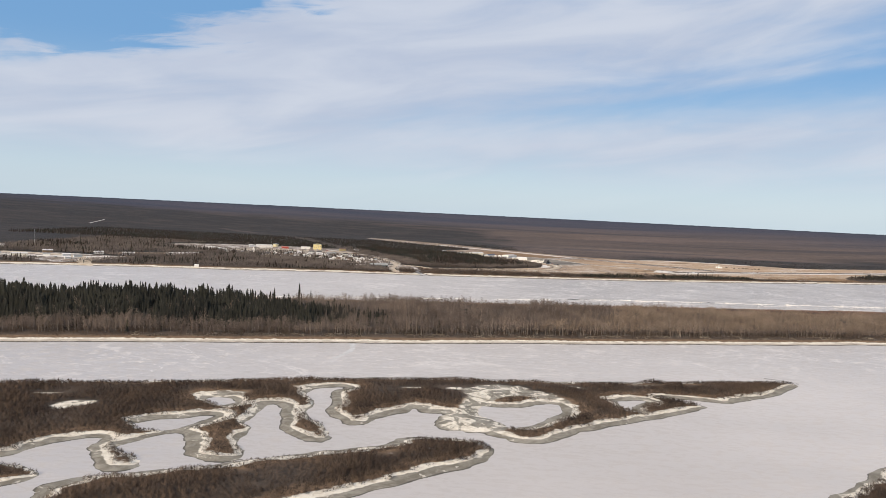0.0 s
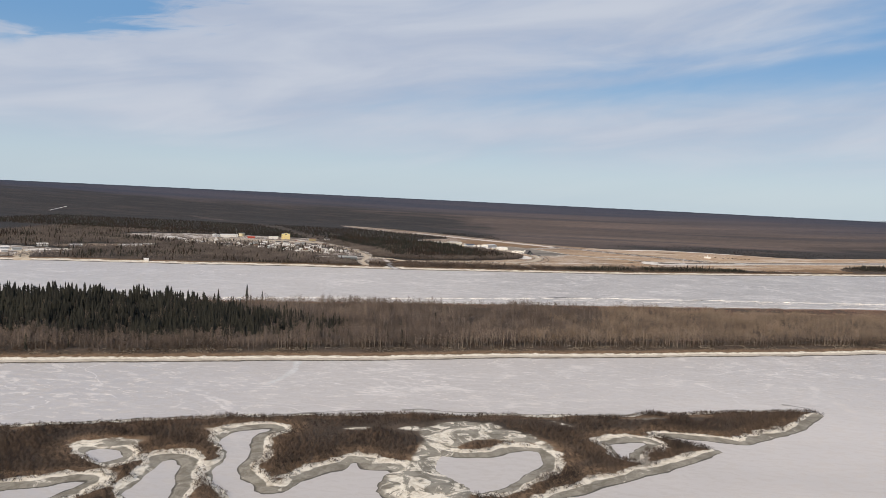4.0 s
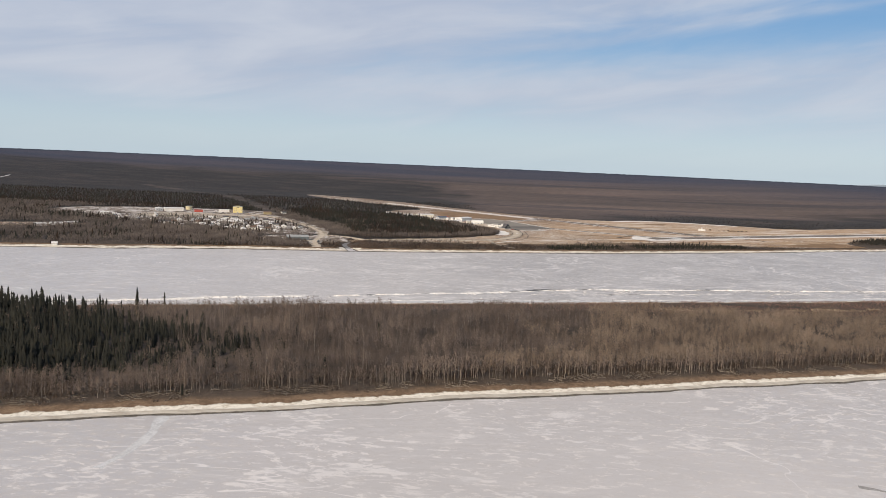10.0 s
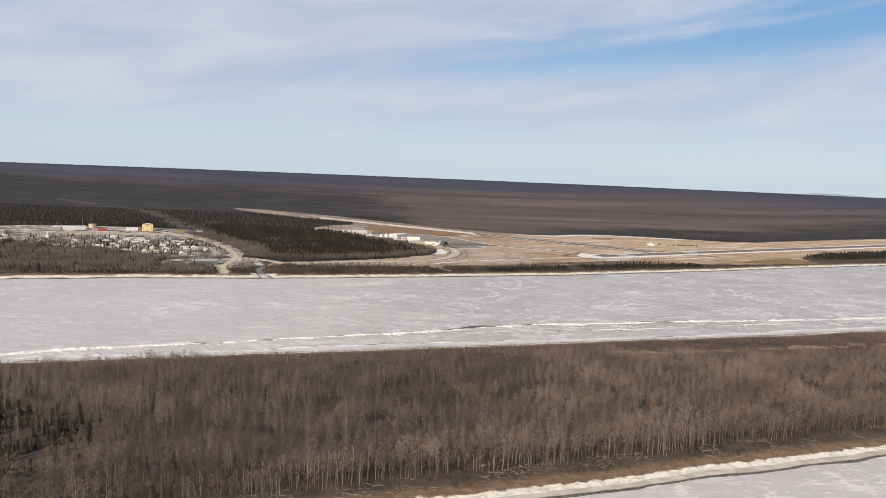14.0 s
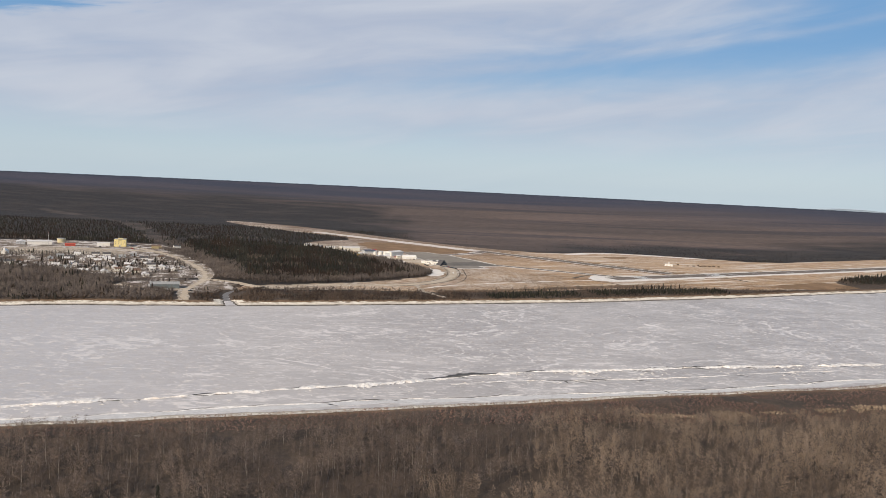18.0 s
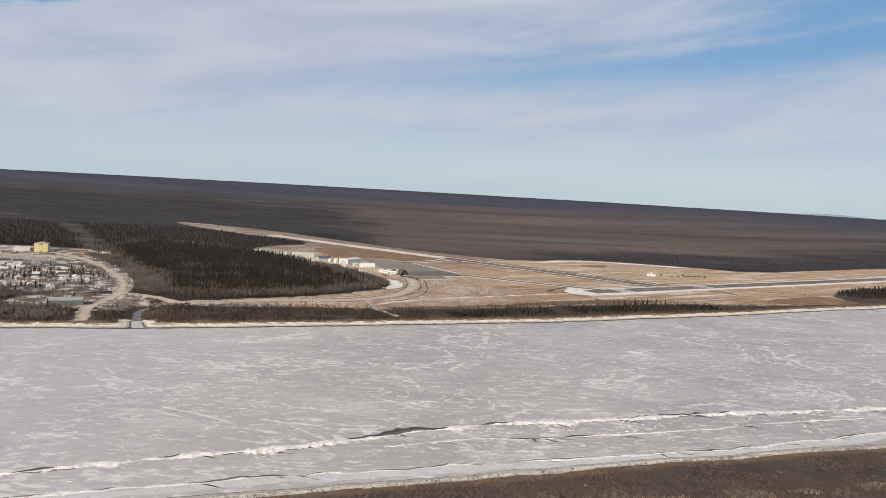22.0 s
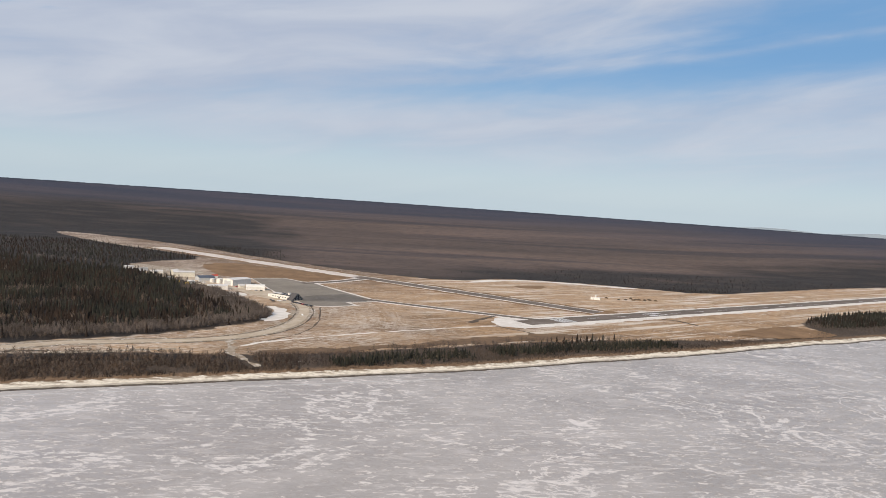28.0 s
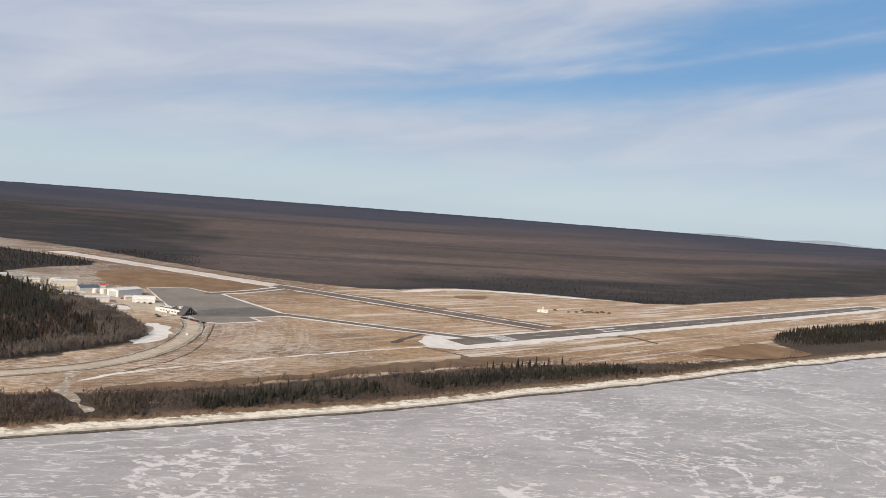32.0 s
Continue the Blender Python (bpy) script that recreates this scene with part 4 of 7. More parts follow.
def bush_shape(seed, twigs=30, h=10.0, wide=(0.35, 0.65)):
    """A bare rounded crown seen from far off: steep twig clumps filling an egg, on a thin stem."""
    r, s = np.random.default_rng(seed), Shape()
    s.trunk(h * 0.6, 0.12, 0.05, 1, 3)
    for _ in range(twigs):
        d = r.normal(size=3)
        d /= np.linalg.norm(d)
        q = r.uniform(0.2, 1.0)
        o = np.array((2.1 * d[0] * q, 2.1 * d[1] * q, h * (0.48 + 0.40 * d[2] * q)))
        e = o + np.array((d[0] * 0.7, d[1] * 0.7, 1.8)) + r.normal(0, 0.35, 3)
        s.blade(o, e, r.uniform(*wide), 0, r)
    return s.arrays()


def spruce_shape(seed, h=14.0, tiers=6, sides=6, slim=0.17, only=""):
    r, s = np.random.default_rng(seed), Shape()
    if only != "crown":
        s.trunk(h * 0.5, 0.18, 0.08, 1, 3)
    for k in range(tiers if only != "trunk" else 0):
        u = k / tiers
        z0 = h * (0.06 + 0.94 * u ** 0.92)
        z1 = min(h, z0 + h * (1.75 / tiers))
        rad = h * slim * (1 - u) ** 0.8 * r.uniform(0.65, 1.25) + 0.14
        spin = r.uniform(0, 6.3)
        ring = []
        for j in range(sides * 2):
            a = spin + math.pi * j / sides
            q = rad * (r.uniform(0.75, 1.35) if j % 2 == 0 else r.uniform(0.40, 0.65))
            ring.append((q * math.cos(a), q * math.sin(a), z0 - (0.05 * h * (1 - u) * r.uniform(0.6, 1.3) if j % 2 == 0 else -0.02 * h)))
        for j in range(sides * 2):
            s.tri(ring[j], ring[(j + 1) % (sides * 2)], (0, 0, z1), 0)
    return s.arrays()


def willow_shape(seed, stems=18, h=3.0, width=0.16):
    r, s = np.random.default_rng(seed), Shape()
    for _ in range(stems):
        a, o = r.uniform(0, 6.3), r.uniform(0, 0.9)
        p = (o * math.cos(a), o * math.sin(a), -0.2)
        t = r.uniform(0.25, 1.25)
        q = (p[0] + t * math.cos(a), p[1] + t * math.sin(a), h * r.uniform(0.55, 1.05))
        mid = tuple(0.55 * np.array(q) + 0.45 * np.array(p))
        s.blade(p, q, width * r.uniform(0.7, 1.4), 0, r)
        s.blade(mid, (mid[0] + r.normal(0, 0.6), mid[1] + r.normal(0, 0.6), q[2] * r.uniform(0.8, 1.05)), width * 1.5, 0, r)
    return s.arrays()


def shrub_shape(seed, twigs=24, h=2.9, width=0.16):
    """A dome of fine bare twigs that fan out from a short stool."""
    r, s = np.random.default_rng(seed), Shape()
    for _ in range(twigs):
        d = np.array((*r.normal(0, 1, 2), abs(r.normal(0, 0.9)) + 0.15))
        d /= np.linalg.norm(d)
        size = np.array((1.75, 1.75, h))
        a = d * size * r.uniform(0.25, 0.65)
        b = d * size * r.uniform(0.76, 0.98) + r.normal(0, 0.14, 3)
        s.blade(a, b, width * r.uniform(0.9, 2.0), 0, r)
    return s.arrays()


def planted(name, shapes, pts, sizes, mats, label, category, soft=True):
    """One mesh of many plants that nobody could count."""
    pts = np.asarray(pts, float)
    if not len(pts):
        return None
    z = land_height(pts[:, 0], pts[:, 1])
    which = rng.integers(0, len(shapes), len(pts))
    turn = rng.uniform(0, 2 * math.pi, len(pts))
    V, F, M, N, n = [], [], [], [], 0
    for k, (sv, sf, sm) in enumerate(shapes):
        # normals that lean upwards and swell from the middle of the crown: twigs scatter light all round, so a clump shades as one soft body
        top = sv[:, 2].max()
        sn = (sv - (0, 0, 0.42 * top)) / (np.abs(sv[:, 0]).max(), np.abs(sv[:, 1]).max(), 0.62 * top)
        sn = 0.55 * sn / (np.linalg.norm(sn, axis=1)[:, None] + 1e-6) + (0, 0, 1)
        sn /= np.linalg.norm(sn, axis=1)[:, None]
        pick = np.where(which == k)[0]
        c, s = np.cos(turn[pick])[:, None], np.sin(turn[pick])[:, None]
        wide = (sizes[pick] ** 0.7 * rng.uniform(0.8, 1.25, len(pick)))[:, None]
        v = np.stack([(sv[:, 0] * c - sv[:, 1] * s) * wide + pts[pick, 0][:, None], (sv[:, 0] * s + sv[:, 1] * c) * wide + pts[pick, 1][:, None],
                      sv[:, 2] * sizes[pick][:, None] + z[pick][:, None]], -1)
        tri = np.tile(sf[None], (len(pick), 1, 1))
        e1, e2 = v[:, sf[:, 1]] - v[:, sf[:, 0]], v[:, sf[:, 2]] - v[:, sf[:, 0]]
        turned = np.cross(e1, e2) @ np.array((-0.1, -1.0, 0.35)) < 0
        tri[turned] = tri[turned][:, ::-1]
        F.append((tri + (n + np.arange(len(pick)) * len(sv))[:, None, None]).reshape(-1, 3))
        V.append(v.reshape(-1, 3))
        N.append(np.stack([sn[:, 0] * c - sn[:, 1] * s, sn[:, 0] * s + sn[:, 1] * c, np.broadcast_to(sn[:, 2], c.shape[:1] + sn.shape[:1])], -1).reshape(-1, 3))
        M.append(np.tile(sm, len(pick)))
        n += len(pick) * len(sv)
    me = mesh_from(name, np.concatenate(V), np.concatenate(F), mats, np.concatenate(M), smooth=True)
    if soft:
        me.normals_split_custom_set_from_vertices(np.concatenate(N))
    return tagged(new(name, me), label, category, kind="stuff")


def scatter(x0, x1, y0, y1, step, jitter=0.48):
    gx, gy = np.meshgrid(np.arange(x0, x1, step), np.arange(y0, y1, step))
    x, y = gx.ravel(), gy.ravel()
    return x + rng.uniform(-jitter, jitter, x.size) * step, y + rng.uniform(-jitter, jitter, x.size) * step


ASPENS = [aspen_shape(20 + k, 52, 10.5 + 1.3 * (k % 4), 0.17) for k in range(8)]
ASPENS_FAR = [bush_shape(40 + k, 28, 10.0) for k in range(6)]
BIRCHES = [bush_shape(50 + k, 46, 10.0, (0.22, 0.42)) for k in range(6)]
SPRUCES = [spruce_shape(60 + k, 14.0, 8, 4, 0.14 + 0.02 * (k % 3)) for k in range(6)]
SPRUCES_FAR = [spruce_shape(80 + k, 12.0, 4, 3, 0.17, 'crown') for k in range(4)]
WILLOWS = [willow_shape(100 + k, 8 + k % 2, 3.0, 0.22) for k in range(6)]
SHRUBS = [shrub_shape(120 + k, 33, 2.6, 0.100) for k in range(6)]
SHRUBS_FINE = [shrub_shape(130 + k, 20, 2.6, 0.12) for k in range(6)]


def log_shape(seed):
    """A fallen stem with a root stub, lying on the ground."""
    r, s = np.random.default_rng(seed), Shape()
    for _ in range(3):
        a, o = r.uniform(0, 6.3), r.normal(0, 0.7, 2)
        p = np.array((o[0], o[1], 0.15))
        q = p + np.array((math.cos(a), math.sin(a), r.uniform(-0.02, 0.12))) * r.uniform(1.5, 4.0)
        for lift in (np.array((0, 0, 0.16)), np.array((-math.sin(a), math.cos(a), 0)) * 0.16):
            s.tri(tuple(p - lift), tuple(p + lift), tuple(q))
            s.tri(tuple(q - lift * 0.5), tuple(q + lift * 0.5), tuple(p))
    return s.arrays()


LOGS = [log_shape(150 + k) for k in range(5)]


def island_woods():
    x, y = scatter(-600, 680, 530, 1210, 3.6)
    _, mid, _ = shore_fields(x, y)
    near = (y - (711 + 0.281 * x)) * 0.962
    far = (1026 + 0.245 * x - y) * 0.971
    scrub = np.interp(x, [-100, 24, 165, 307, 450, 680], [26, 34, 46, 64, 86, 96]) + 8 * ripple(x, y, 40, 31, 2)
    keep = (near > 27 + 4 * ripple(x, y, 18, 33, 2)) & (far > 5) & ((ripple(x, y, 19, 37, 2) > -0.62) | (near < 45))
    conifer = 1 / (1 + np.exp((x + 108 + 26 * ripple(x, y, 45, 34, 2) + 2.0 * np.maximum(0, y - 845)) / 16)) * (near > 62 + 22 * ripple(x, y, 50, 35, 2))
    conifer = np.clip(conifer, 0, 0.93) + 0.012 * (x < 20)
    gate = 1 / (1 + np.exp(-(-150 - 0.9 * (y - 930) - x) / 12))
    conifer = np.where(y > 930, conifer * gate, conifer)
    spruce = keep & (rng.uniform(size=x.size) < conifer * np.where(ripple(x, y, 26, 48, 2) > -0.4, 0.80, 0.35))
    thin = rng.uniform(size=x.size) < np.where(near < 70, 1.0, 0.80)
    aspen = keep & ~spruce & (far > scrub) & thin & (rng.uniform(size=x.size) > conifer * 0.95)
    front = aspen & (near < 36) & (x > -125) & (x < 420)
    idx = np.where(front)[0]
    idx = idx[:: max(1, len(idx) // 230)]
    aspen[idx] = False
    size = (0.95 + 0.36 * ripple(x, y, 22, 36, 3) + rng.normal(0, 0.15, x.size)).clip(0.32, 1.55) * np.interp(far - scrub, [0, 45], [0.55, 1.0])
    size *= np.interp(near, [26, 40], [0.85, 1.0])
    young = aspen & (x + 40 * ripple(x, y, 60, 49, 2) - 0.3 * (y - 880) > 150)
    old = aspen & ~young
    planted("aspen_woodland", ASPENS, np.stack([x, y], 1)[old], size[old], [TWIG, MIXED_BARK],
            "dense leafless aspen woodland with pale trunks on the island", "woodland")
    planted("aspen_saplings", ASPENS, np.stack([x, y], 1)[young], size[young] * 0.95, [YOUNG, MIXED_BARK],
            "pale grey-brown stand of younger leafless aspens", "woodland")
    sp = np.where(spruce)[0]
    ssize = (rng.uniform(0.42, 1.12, len(sp)) + 0.22 * (rng.uniform(size=len(sp)) < 0.12)) * np.interp(near[sp], [50, 110], [0.85, 1.05]) * (0.95 + 0.30 * ripple(x[sp], y[sp], 17, 47, 2)) * np.interp(x[sp] + 0.42 * (y[sp] - 790), [-330, -225, -150, -100], [1.05, 0.86, 0.70, 0.62])
    planted("spruce_stand", SPRUCES, np.stack([x, y], 1)[sp], ssize, [NEEDLE, STEM], "dark green spruce stand rising above the bare aspens", "woodland")
    bx, by = scatter(-300, 680, 900, 1215, 2.8)
    bfar = (1026 + 0.245 * bx - by) * 0.971
    bs = np.interp(bx, [-100, 24, 165, 307, 450, 680], [26, 34, 46, 64, 86, 96])
    bk = (bfar > 8) & (bfar < bs + 12) & (ripple(bx, by, 22, 38, 2) > -0.75)
    planted("willow_scrub", SHRUBS_FINE, np.stack([bx, by], 1)[bk], (0.75 + 0.2 * ripple(bx[bk], by[bk], 14, 44, 2)).clip(0.4, 1.1), [RED_WILLOW],
            "low red-brown willow scrub along the far island shore", "scrub")
    rx, ry = scatter(200, 600, 1000, 1160, 2.0)
    rfar = (1026 + 0.245 * rx - ry) * 0.971
    rk = (np.abs(rfar - np.interp(rx, [210, 280, 440], [52, 60, 70]) - 4 * ripple(rx, ry, 30, 39, 2)) < 5) & (ripple(rx, ry, 16, 40, 2) > 0.0)
    planted("dry_reeds", WILLOWS, np.stack([rx, ry], 1)[rk], rng.uniform(0.4, 0.7, rk.sum()), [GRASS], "strip of dry yellow reeds in the scrub", "reeds")
    ex, ey = scatter(-600, 680, 530, 920, 3.0)
    ed = (ey - (711 + 0.281 * ex)) * 0.962
    ek = ((ed > 17) & (ed < 27) & (ripple(ex, ey, 12, 41, 2) > 0.0)) | ((ed >= 27) & (ed < 64) & (ripple(ex, ey, 12, 41, 2) > -0.45))
    planted("bank_brush", WILLOWS, np.stack([ex, ey], 1)[ek], rng.uniform(0.25, 0.75, ek.sum()) * np.interp(ed[ek], [26, 36], [1.0, 1.5]), [WILLOW], "knee-high brown brush under the aspens", "scrub")
    dx, dy = scatter(-300, 560, 600, 900, 2.4)
    dd = (dy - (711 + 0.281 * dx)) * 0.962
    dk = (dd > 19) & (dd < 34) & (ripple(dx, dy, 14, 43, 2) > 0.12)
    planted("driftwood", LOGS, np.stack([dx, dy], 1)[dk], rng.uniform(0.5, 1.3, dk.sum()), [BARK], "pale driftwood logs strewn along the tree line", "driftwood", False)
    return np.stack([x, y], 1)[idx], size[idx]


def mesh_part(name, arrays, mat, parent, label=""):
    v, f, _ = arrays
    me = mesh_from(name, v, f, [mat])
    ob = new(name, me)
    ob.parent = parent
    if label:
        ob["label"] = label
    return ob


def tree_kind(name, trunk, crown, bark, leaf, label, group):
    """A tree on an Empty at its foot, with a trunk and a crown."""
    root = new(name)
    mesh_part("trunk", trunk, bark, root)
    mesh_part("crown", crown, leaf, root)
    return tagged(root, label, "tree", group)


def stand(kinds, pts, sizes):
    """Set kinds of trees out one by one; the first use of each is the tree itself."""
    pts = np.asarray(pts, float)
    z = land_height(pts[:, 0], pts[:, 1])
    used = set()
    for k, (p, h, s) in enumerate(zip(pts, z, sizes)):
        kind = kinds[k % len(kinds)]
        m = pose(p[0], p[1], h, 0, 0, float(rng.uniform(0, 360))) @ Matrix.Scale(float(s), 4)
        if kind.name in used:
            ob = copy_thing(kind, m)
        else:
            used.add(kind.name)
            ob = kind
        ob.matrix_basis = m


front_pts, front_size = island_woods()
aspen_kinds = [tree_kind("aspen_tree", aspen_shape(200 + k, 1, 14.0 + k, only="trunk"), aspen_shape(200 + k, 56, 14.0 + k, 0.15, "crown"), BARK, TWIG,
                         "tall leafless aspen with a pale straight trunk at the wood's edge", "aspens along the island shore") for k in range(5)]
stand(aspen_kinds, front_pts, front_size.clip(0.6, 1.2))

tall_kind = [tree_kind("spruce_tree", spruce_shape(300, 23.0, 12, 6, 0.105, "trunk"), spruce_shape(300, 23.0, 12, 6, 0.105, "crown"), STEM, NEEDLE,
                       "tall dark spruce standing above the island woods", "tall spruces over the island woods")]
stand(tall_kind, [(-199, 905), (-228, 902), (-281, 898), (-312, 890), (-262, 908)], [1.12, 0.86, 0.95, 0.84, 0.72])


def brush_isles():
    x, y = scatter(-446, 540, 190, 640, 2.25)
    isle, _, _ = shore_fields(x, y)
    patch = ripple(x, y, 34, 51, 3)
    lean = (shore_fields(x - 2.2, y - 3.4)[0] - shore_fields(x + 2.2, y + 3.4)[0]) / 8.1
    inland = isle + 9.0 * np.clip(lean, 0, 1)
    mess = bare_flat(x, y)
    keep = (inland > 8.2 + 2.0 * ripple(x, y, 9, 52, 2)) & (isle > 1.0) & (patch > -1.0) & (mess < -1.5)
    size = (1.28 + 0.55 * ripple(x, y, 24, 53, 2) + rng.normal(0, 0.10, x.size)).clip(0.4, 2.1) * np.interp(inland, [9, 18], [0.6, 1.0])
    planted("island_brush", SHRUBS, np.stack([x, y], 1)[keep], size[keep], [WILLOW], "dense brown leafless brush covering the low river islands", "scrub")


brush_isles()

FOREST = smooth_ring([(132, 1696), (172, 1745), (172, 1783), (138, 1870), (46, 2034), (-29, 2149), (-87, 2203), (-300, 2320), (-360, 2150), (-290, 1960),
                      (-215, 1800), (-150, 1700), (-142, 1618), (-70, 1596), (-20, 1592), (80, 1645)], 1)
POINT_WOOD = smooth_ring([(905, 1893), (925, 1832), (1120, 1918), (1500, 2085), (2000, 2320), (1900, 2330), (1283, 2090), (1017, 1985)], 1)
ROADS = {}


def mainland_woods():
    parts = []
    for y0, y1, x0, x1, step in ((1260, 2120, -1000, 720, 5.2), (1740, 2250, 850, 1800, 5.2), (2120, 2650, -1300, 150, 8.5), (2180, 2560, 150, 1800, 10.0)):
        a, b = scatter(x0, x1, y0, y1, step)
        if (x0, y0) == (150, 2180):
            keep = (a > 700) | (b > 2200)
            a, b = a[keep], b[keep]
        parts.append(np.stack([a, b, np.full(a.size, step)], 1))
    p = np.concatenate(parts)
    x, y, step = p.T
    _, _, main = shore_fields(x, y)
    field = inside_distance(RINGS["field"], x, y, 60)
    clear = np.maximum.reduce([inside_distance(RINGS[k], x, y, 60) for k in ("town", "lot", "west", "westfield")])
    forest = np.maximum(inside_distance(FOREST, x, y, 60), inside_distance(POINT_WOOD, x, y, 60))
    road = np.full(x.size, 1e3)
    for line, half in ROADS.values():
        road = np.minimum(road, line_distance(line, x, y) - half)
    ok = (main > 15) & (field < -2) & (road > 4)
    dense = rng.uniform(size=x.size)
    in_town = clear > -4
    spots = np.array(HOUSES)
    home = np.full(x.size, 1e3)
    for hx, hy in spots:
        home = np.minimum(home, np.hypot(x - hx, y - hy))
    ok &= ~in_town | ((dense < 0.85) & (ripple(x, y, 26, 71, 2) > -0.4) & (y < 1845) & (x > -640) & (home > 6.5))
    tall_back = (y > 2060) & (field < -2)
    glade = line_distance(GLADE, x, y) + 14 * ripple(x, y, 45, 76, 2)
    ok &= (glade > 14) | (dense < 0.45)
    ok &= ~tall_back | (x < 160) | (dense < np.interp(x, [560, 760], [0.35, 0.75]))
    conifer = np.where(forest > 0, np.interp(forest, [20, 46], [0.02, 0.96]) * np.where((ripple(x, y, 34, 82, 2) > 0.42) & (y < 1900), 0.30, 1.0), 0.03 + 0.35 * (ripple(x, y, 60, 72, 3) > 0.50))
    conifer = np.where((forest > 0) & (x > 700), 0.96, conifer)
    conifer = np.where(tall_back & (forest < 0), np.where(x < 160, 0.85, np.interp(x, [560, 760], [0.06, 0.60])), conifer)
    conifer = np.where(line_distance(GLADE, x, y) < 22 + 16 * ripple(x, y, 40, 73, 2), 0.05, conifer)
    conifer = np.where((main < 60) & (forest < 0), np.where(x > -110, 0.0, 0.03 + 0.35 * (ripple(x, y, 50, 74, 2) > 0.55)), conifer)
    conifer = np.where((x > -110) & (y < 1640) & (forest < 0) & (x < 700), 0.0, conifer)
    conifer = np.where((x < -150) & (x > -760) & (y < 1700) & (main > 14), 0.02 + 0.30 * (ripple(x, y, 45, 81, 2) > 0.45), conifer)
    is_con = ok & (rng.uniform(size=x.size) < conifer)
    is_dec = ok & ~is_con & (rng.uniform(size=x.size) < np.where(y > 2080, np.where(glade < 24, 0.9, 0.30), 0.92))
    size = (rng.uniform(0.58, 1.10, x.size) + 0.28 * (rng.uniform(size=x.size) < 0.10)) * np.interp(y, [1400, 2300], [0.90, 0.80]) * np.interp(main, [15, 45], [0.5, 0.92])
    size = np.where((main < 62) & (x > -60), size * np.where(x < 205, 0.80, 0.55), size)
    size = np.where(in_town, size * 0.78, size)
    size = np.where((forest > 0) & (x > 40) & (y > 1840) & (x < 400), size * 0.78, size)
    size = np.where((x > 700) & (forest > -5), size * 0.8 * np.interp(x, [900, 1000], [0.55, 1.0]), size)
    size = np.where(tall_back & (forest < 0), size * np.interp(y, [2060, 2500], [0.85, 0.6]), size)
    size = np.where((y > 2150) & (x > 60), size * 0.55, size)
    pts = np.stack([x, y], 1)
    rusty = is_con & (ripple(x, y, 45, 75, 3) + rng.normal(0, 0.5, x.size) > 0.05)
    planted("spruce_forest", SPRUCES_FAR, pts[is_con & ~rusty], size[is_con & ~rusty] * 1.05, [NEEDLE, STEM],
            "dark boreal spruce forest on the mainland", "forest")
    planted("larch_forest", SPRUCES_FAR, pts[rusty], size[rusty] * 1.05, [NEEDLE_RUST, STEM], "rust-brown larch among the mainland spruce", "forest")
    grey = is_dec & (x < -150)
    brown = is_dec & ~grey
    planted("birch_woods", ASPENS_FAR, pts[brown], size[brown], [THICKET, SHADED_BARK], "bare brown birch woods on the mainland", "woodland")
    planted("poplar_woods", ASPENS_FAR, pts[grey], size[grey], [LIT_BIRCH, SHADED_BARK], "bare grey birch woods round the town in a lightened tone", "woodland")
    ex, ey = scatter(-420, 200, 1400, 1960, 3.4)
    edge = inside_distance(FOREST, ex, ey, 60)
    er = np.full(ex.size, 1e3)
    for line, half in ROADS.values():
        er = np.minimum(er, line_distance(line, ex, ey) - half)
    town_wood = (shore_fields(ex, ey)[2] > 14) & (ex < -150) & (ey < np.minimum(1690, 1545 - 0.66 * (ex + 222)))
    home = np.maximum.reduce([inside_distance(RINGS[k], ex, ey, 60) for k in ("town", "lot")])
    ek = (((edge > np.where((ex < -95) & (ey > 1600), -26, 1)) & (edge < 40 + 14 * ripple(ex, ey, 40, 78, 2))) | (town_wood & (rng.uniform(size=ex.size) < 0.5))) & (er > 4) & ((home < -3) | (edge > -26))
    ek &= inside_distance(RINGS["field"], ex, ey, 60) < 0
    planted("forest_edge", BIRCHES, np.stack([ex, ey], 1)[ek], (0.72 + 0.25 * ripple(ex[ek], ey[ek], 15, 79, 2) + rng.normal(0, 0.08, ek.sum())).clip(0.3, 1.1), [LIT_BIRCH, SHADED_BARK],
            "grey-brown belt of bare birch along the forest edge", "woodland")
    bx, by = scatter(-300, 760, 1400, 1740, 3.2)
    bm = shore_fields(bx, by, False)[2]
    wet = shore_fields(bx, by)[2]
    br = np.full(bx.size, 1e3)
    for line, half in ROADS.values():
        br = np.minimum(br, line_distance(line, bx, by) - half)
    bf = inside_distance(RINGS["field"], bx, by, 60)
    bk = (bm > 13) & (wet > 3) & (bm < 75) & (bf < 2) & (br > 3) & (ripple(bx, by, 20, 77, 2) > -0.4)
    bk &= inside_distance(RINGS["lot"], bx, by, 60) < -2
    planted("shore_brush", WILLOWS, np.stack([bx, by], 1)[bk], rng.uniform(0.7, 1.6, bk.sum()) * np.where(bx[bk] > 205, 0.55, 1.0), [WILLOW], "brown alder brush on top of the river bank", "scrub")


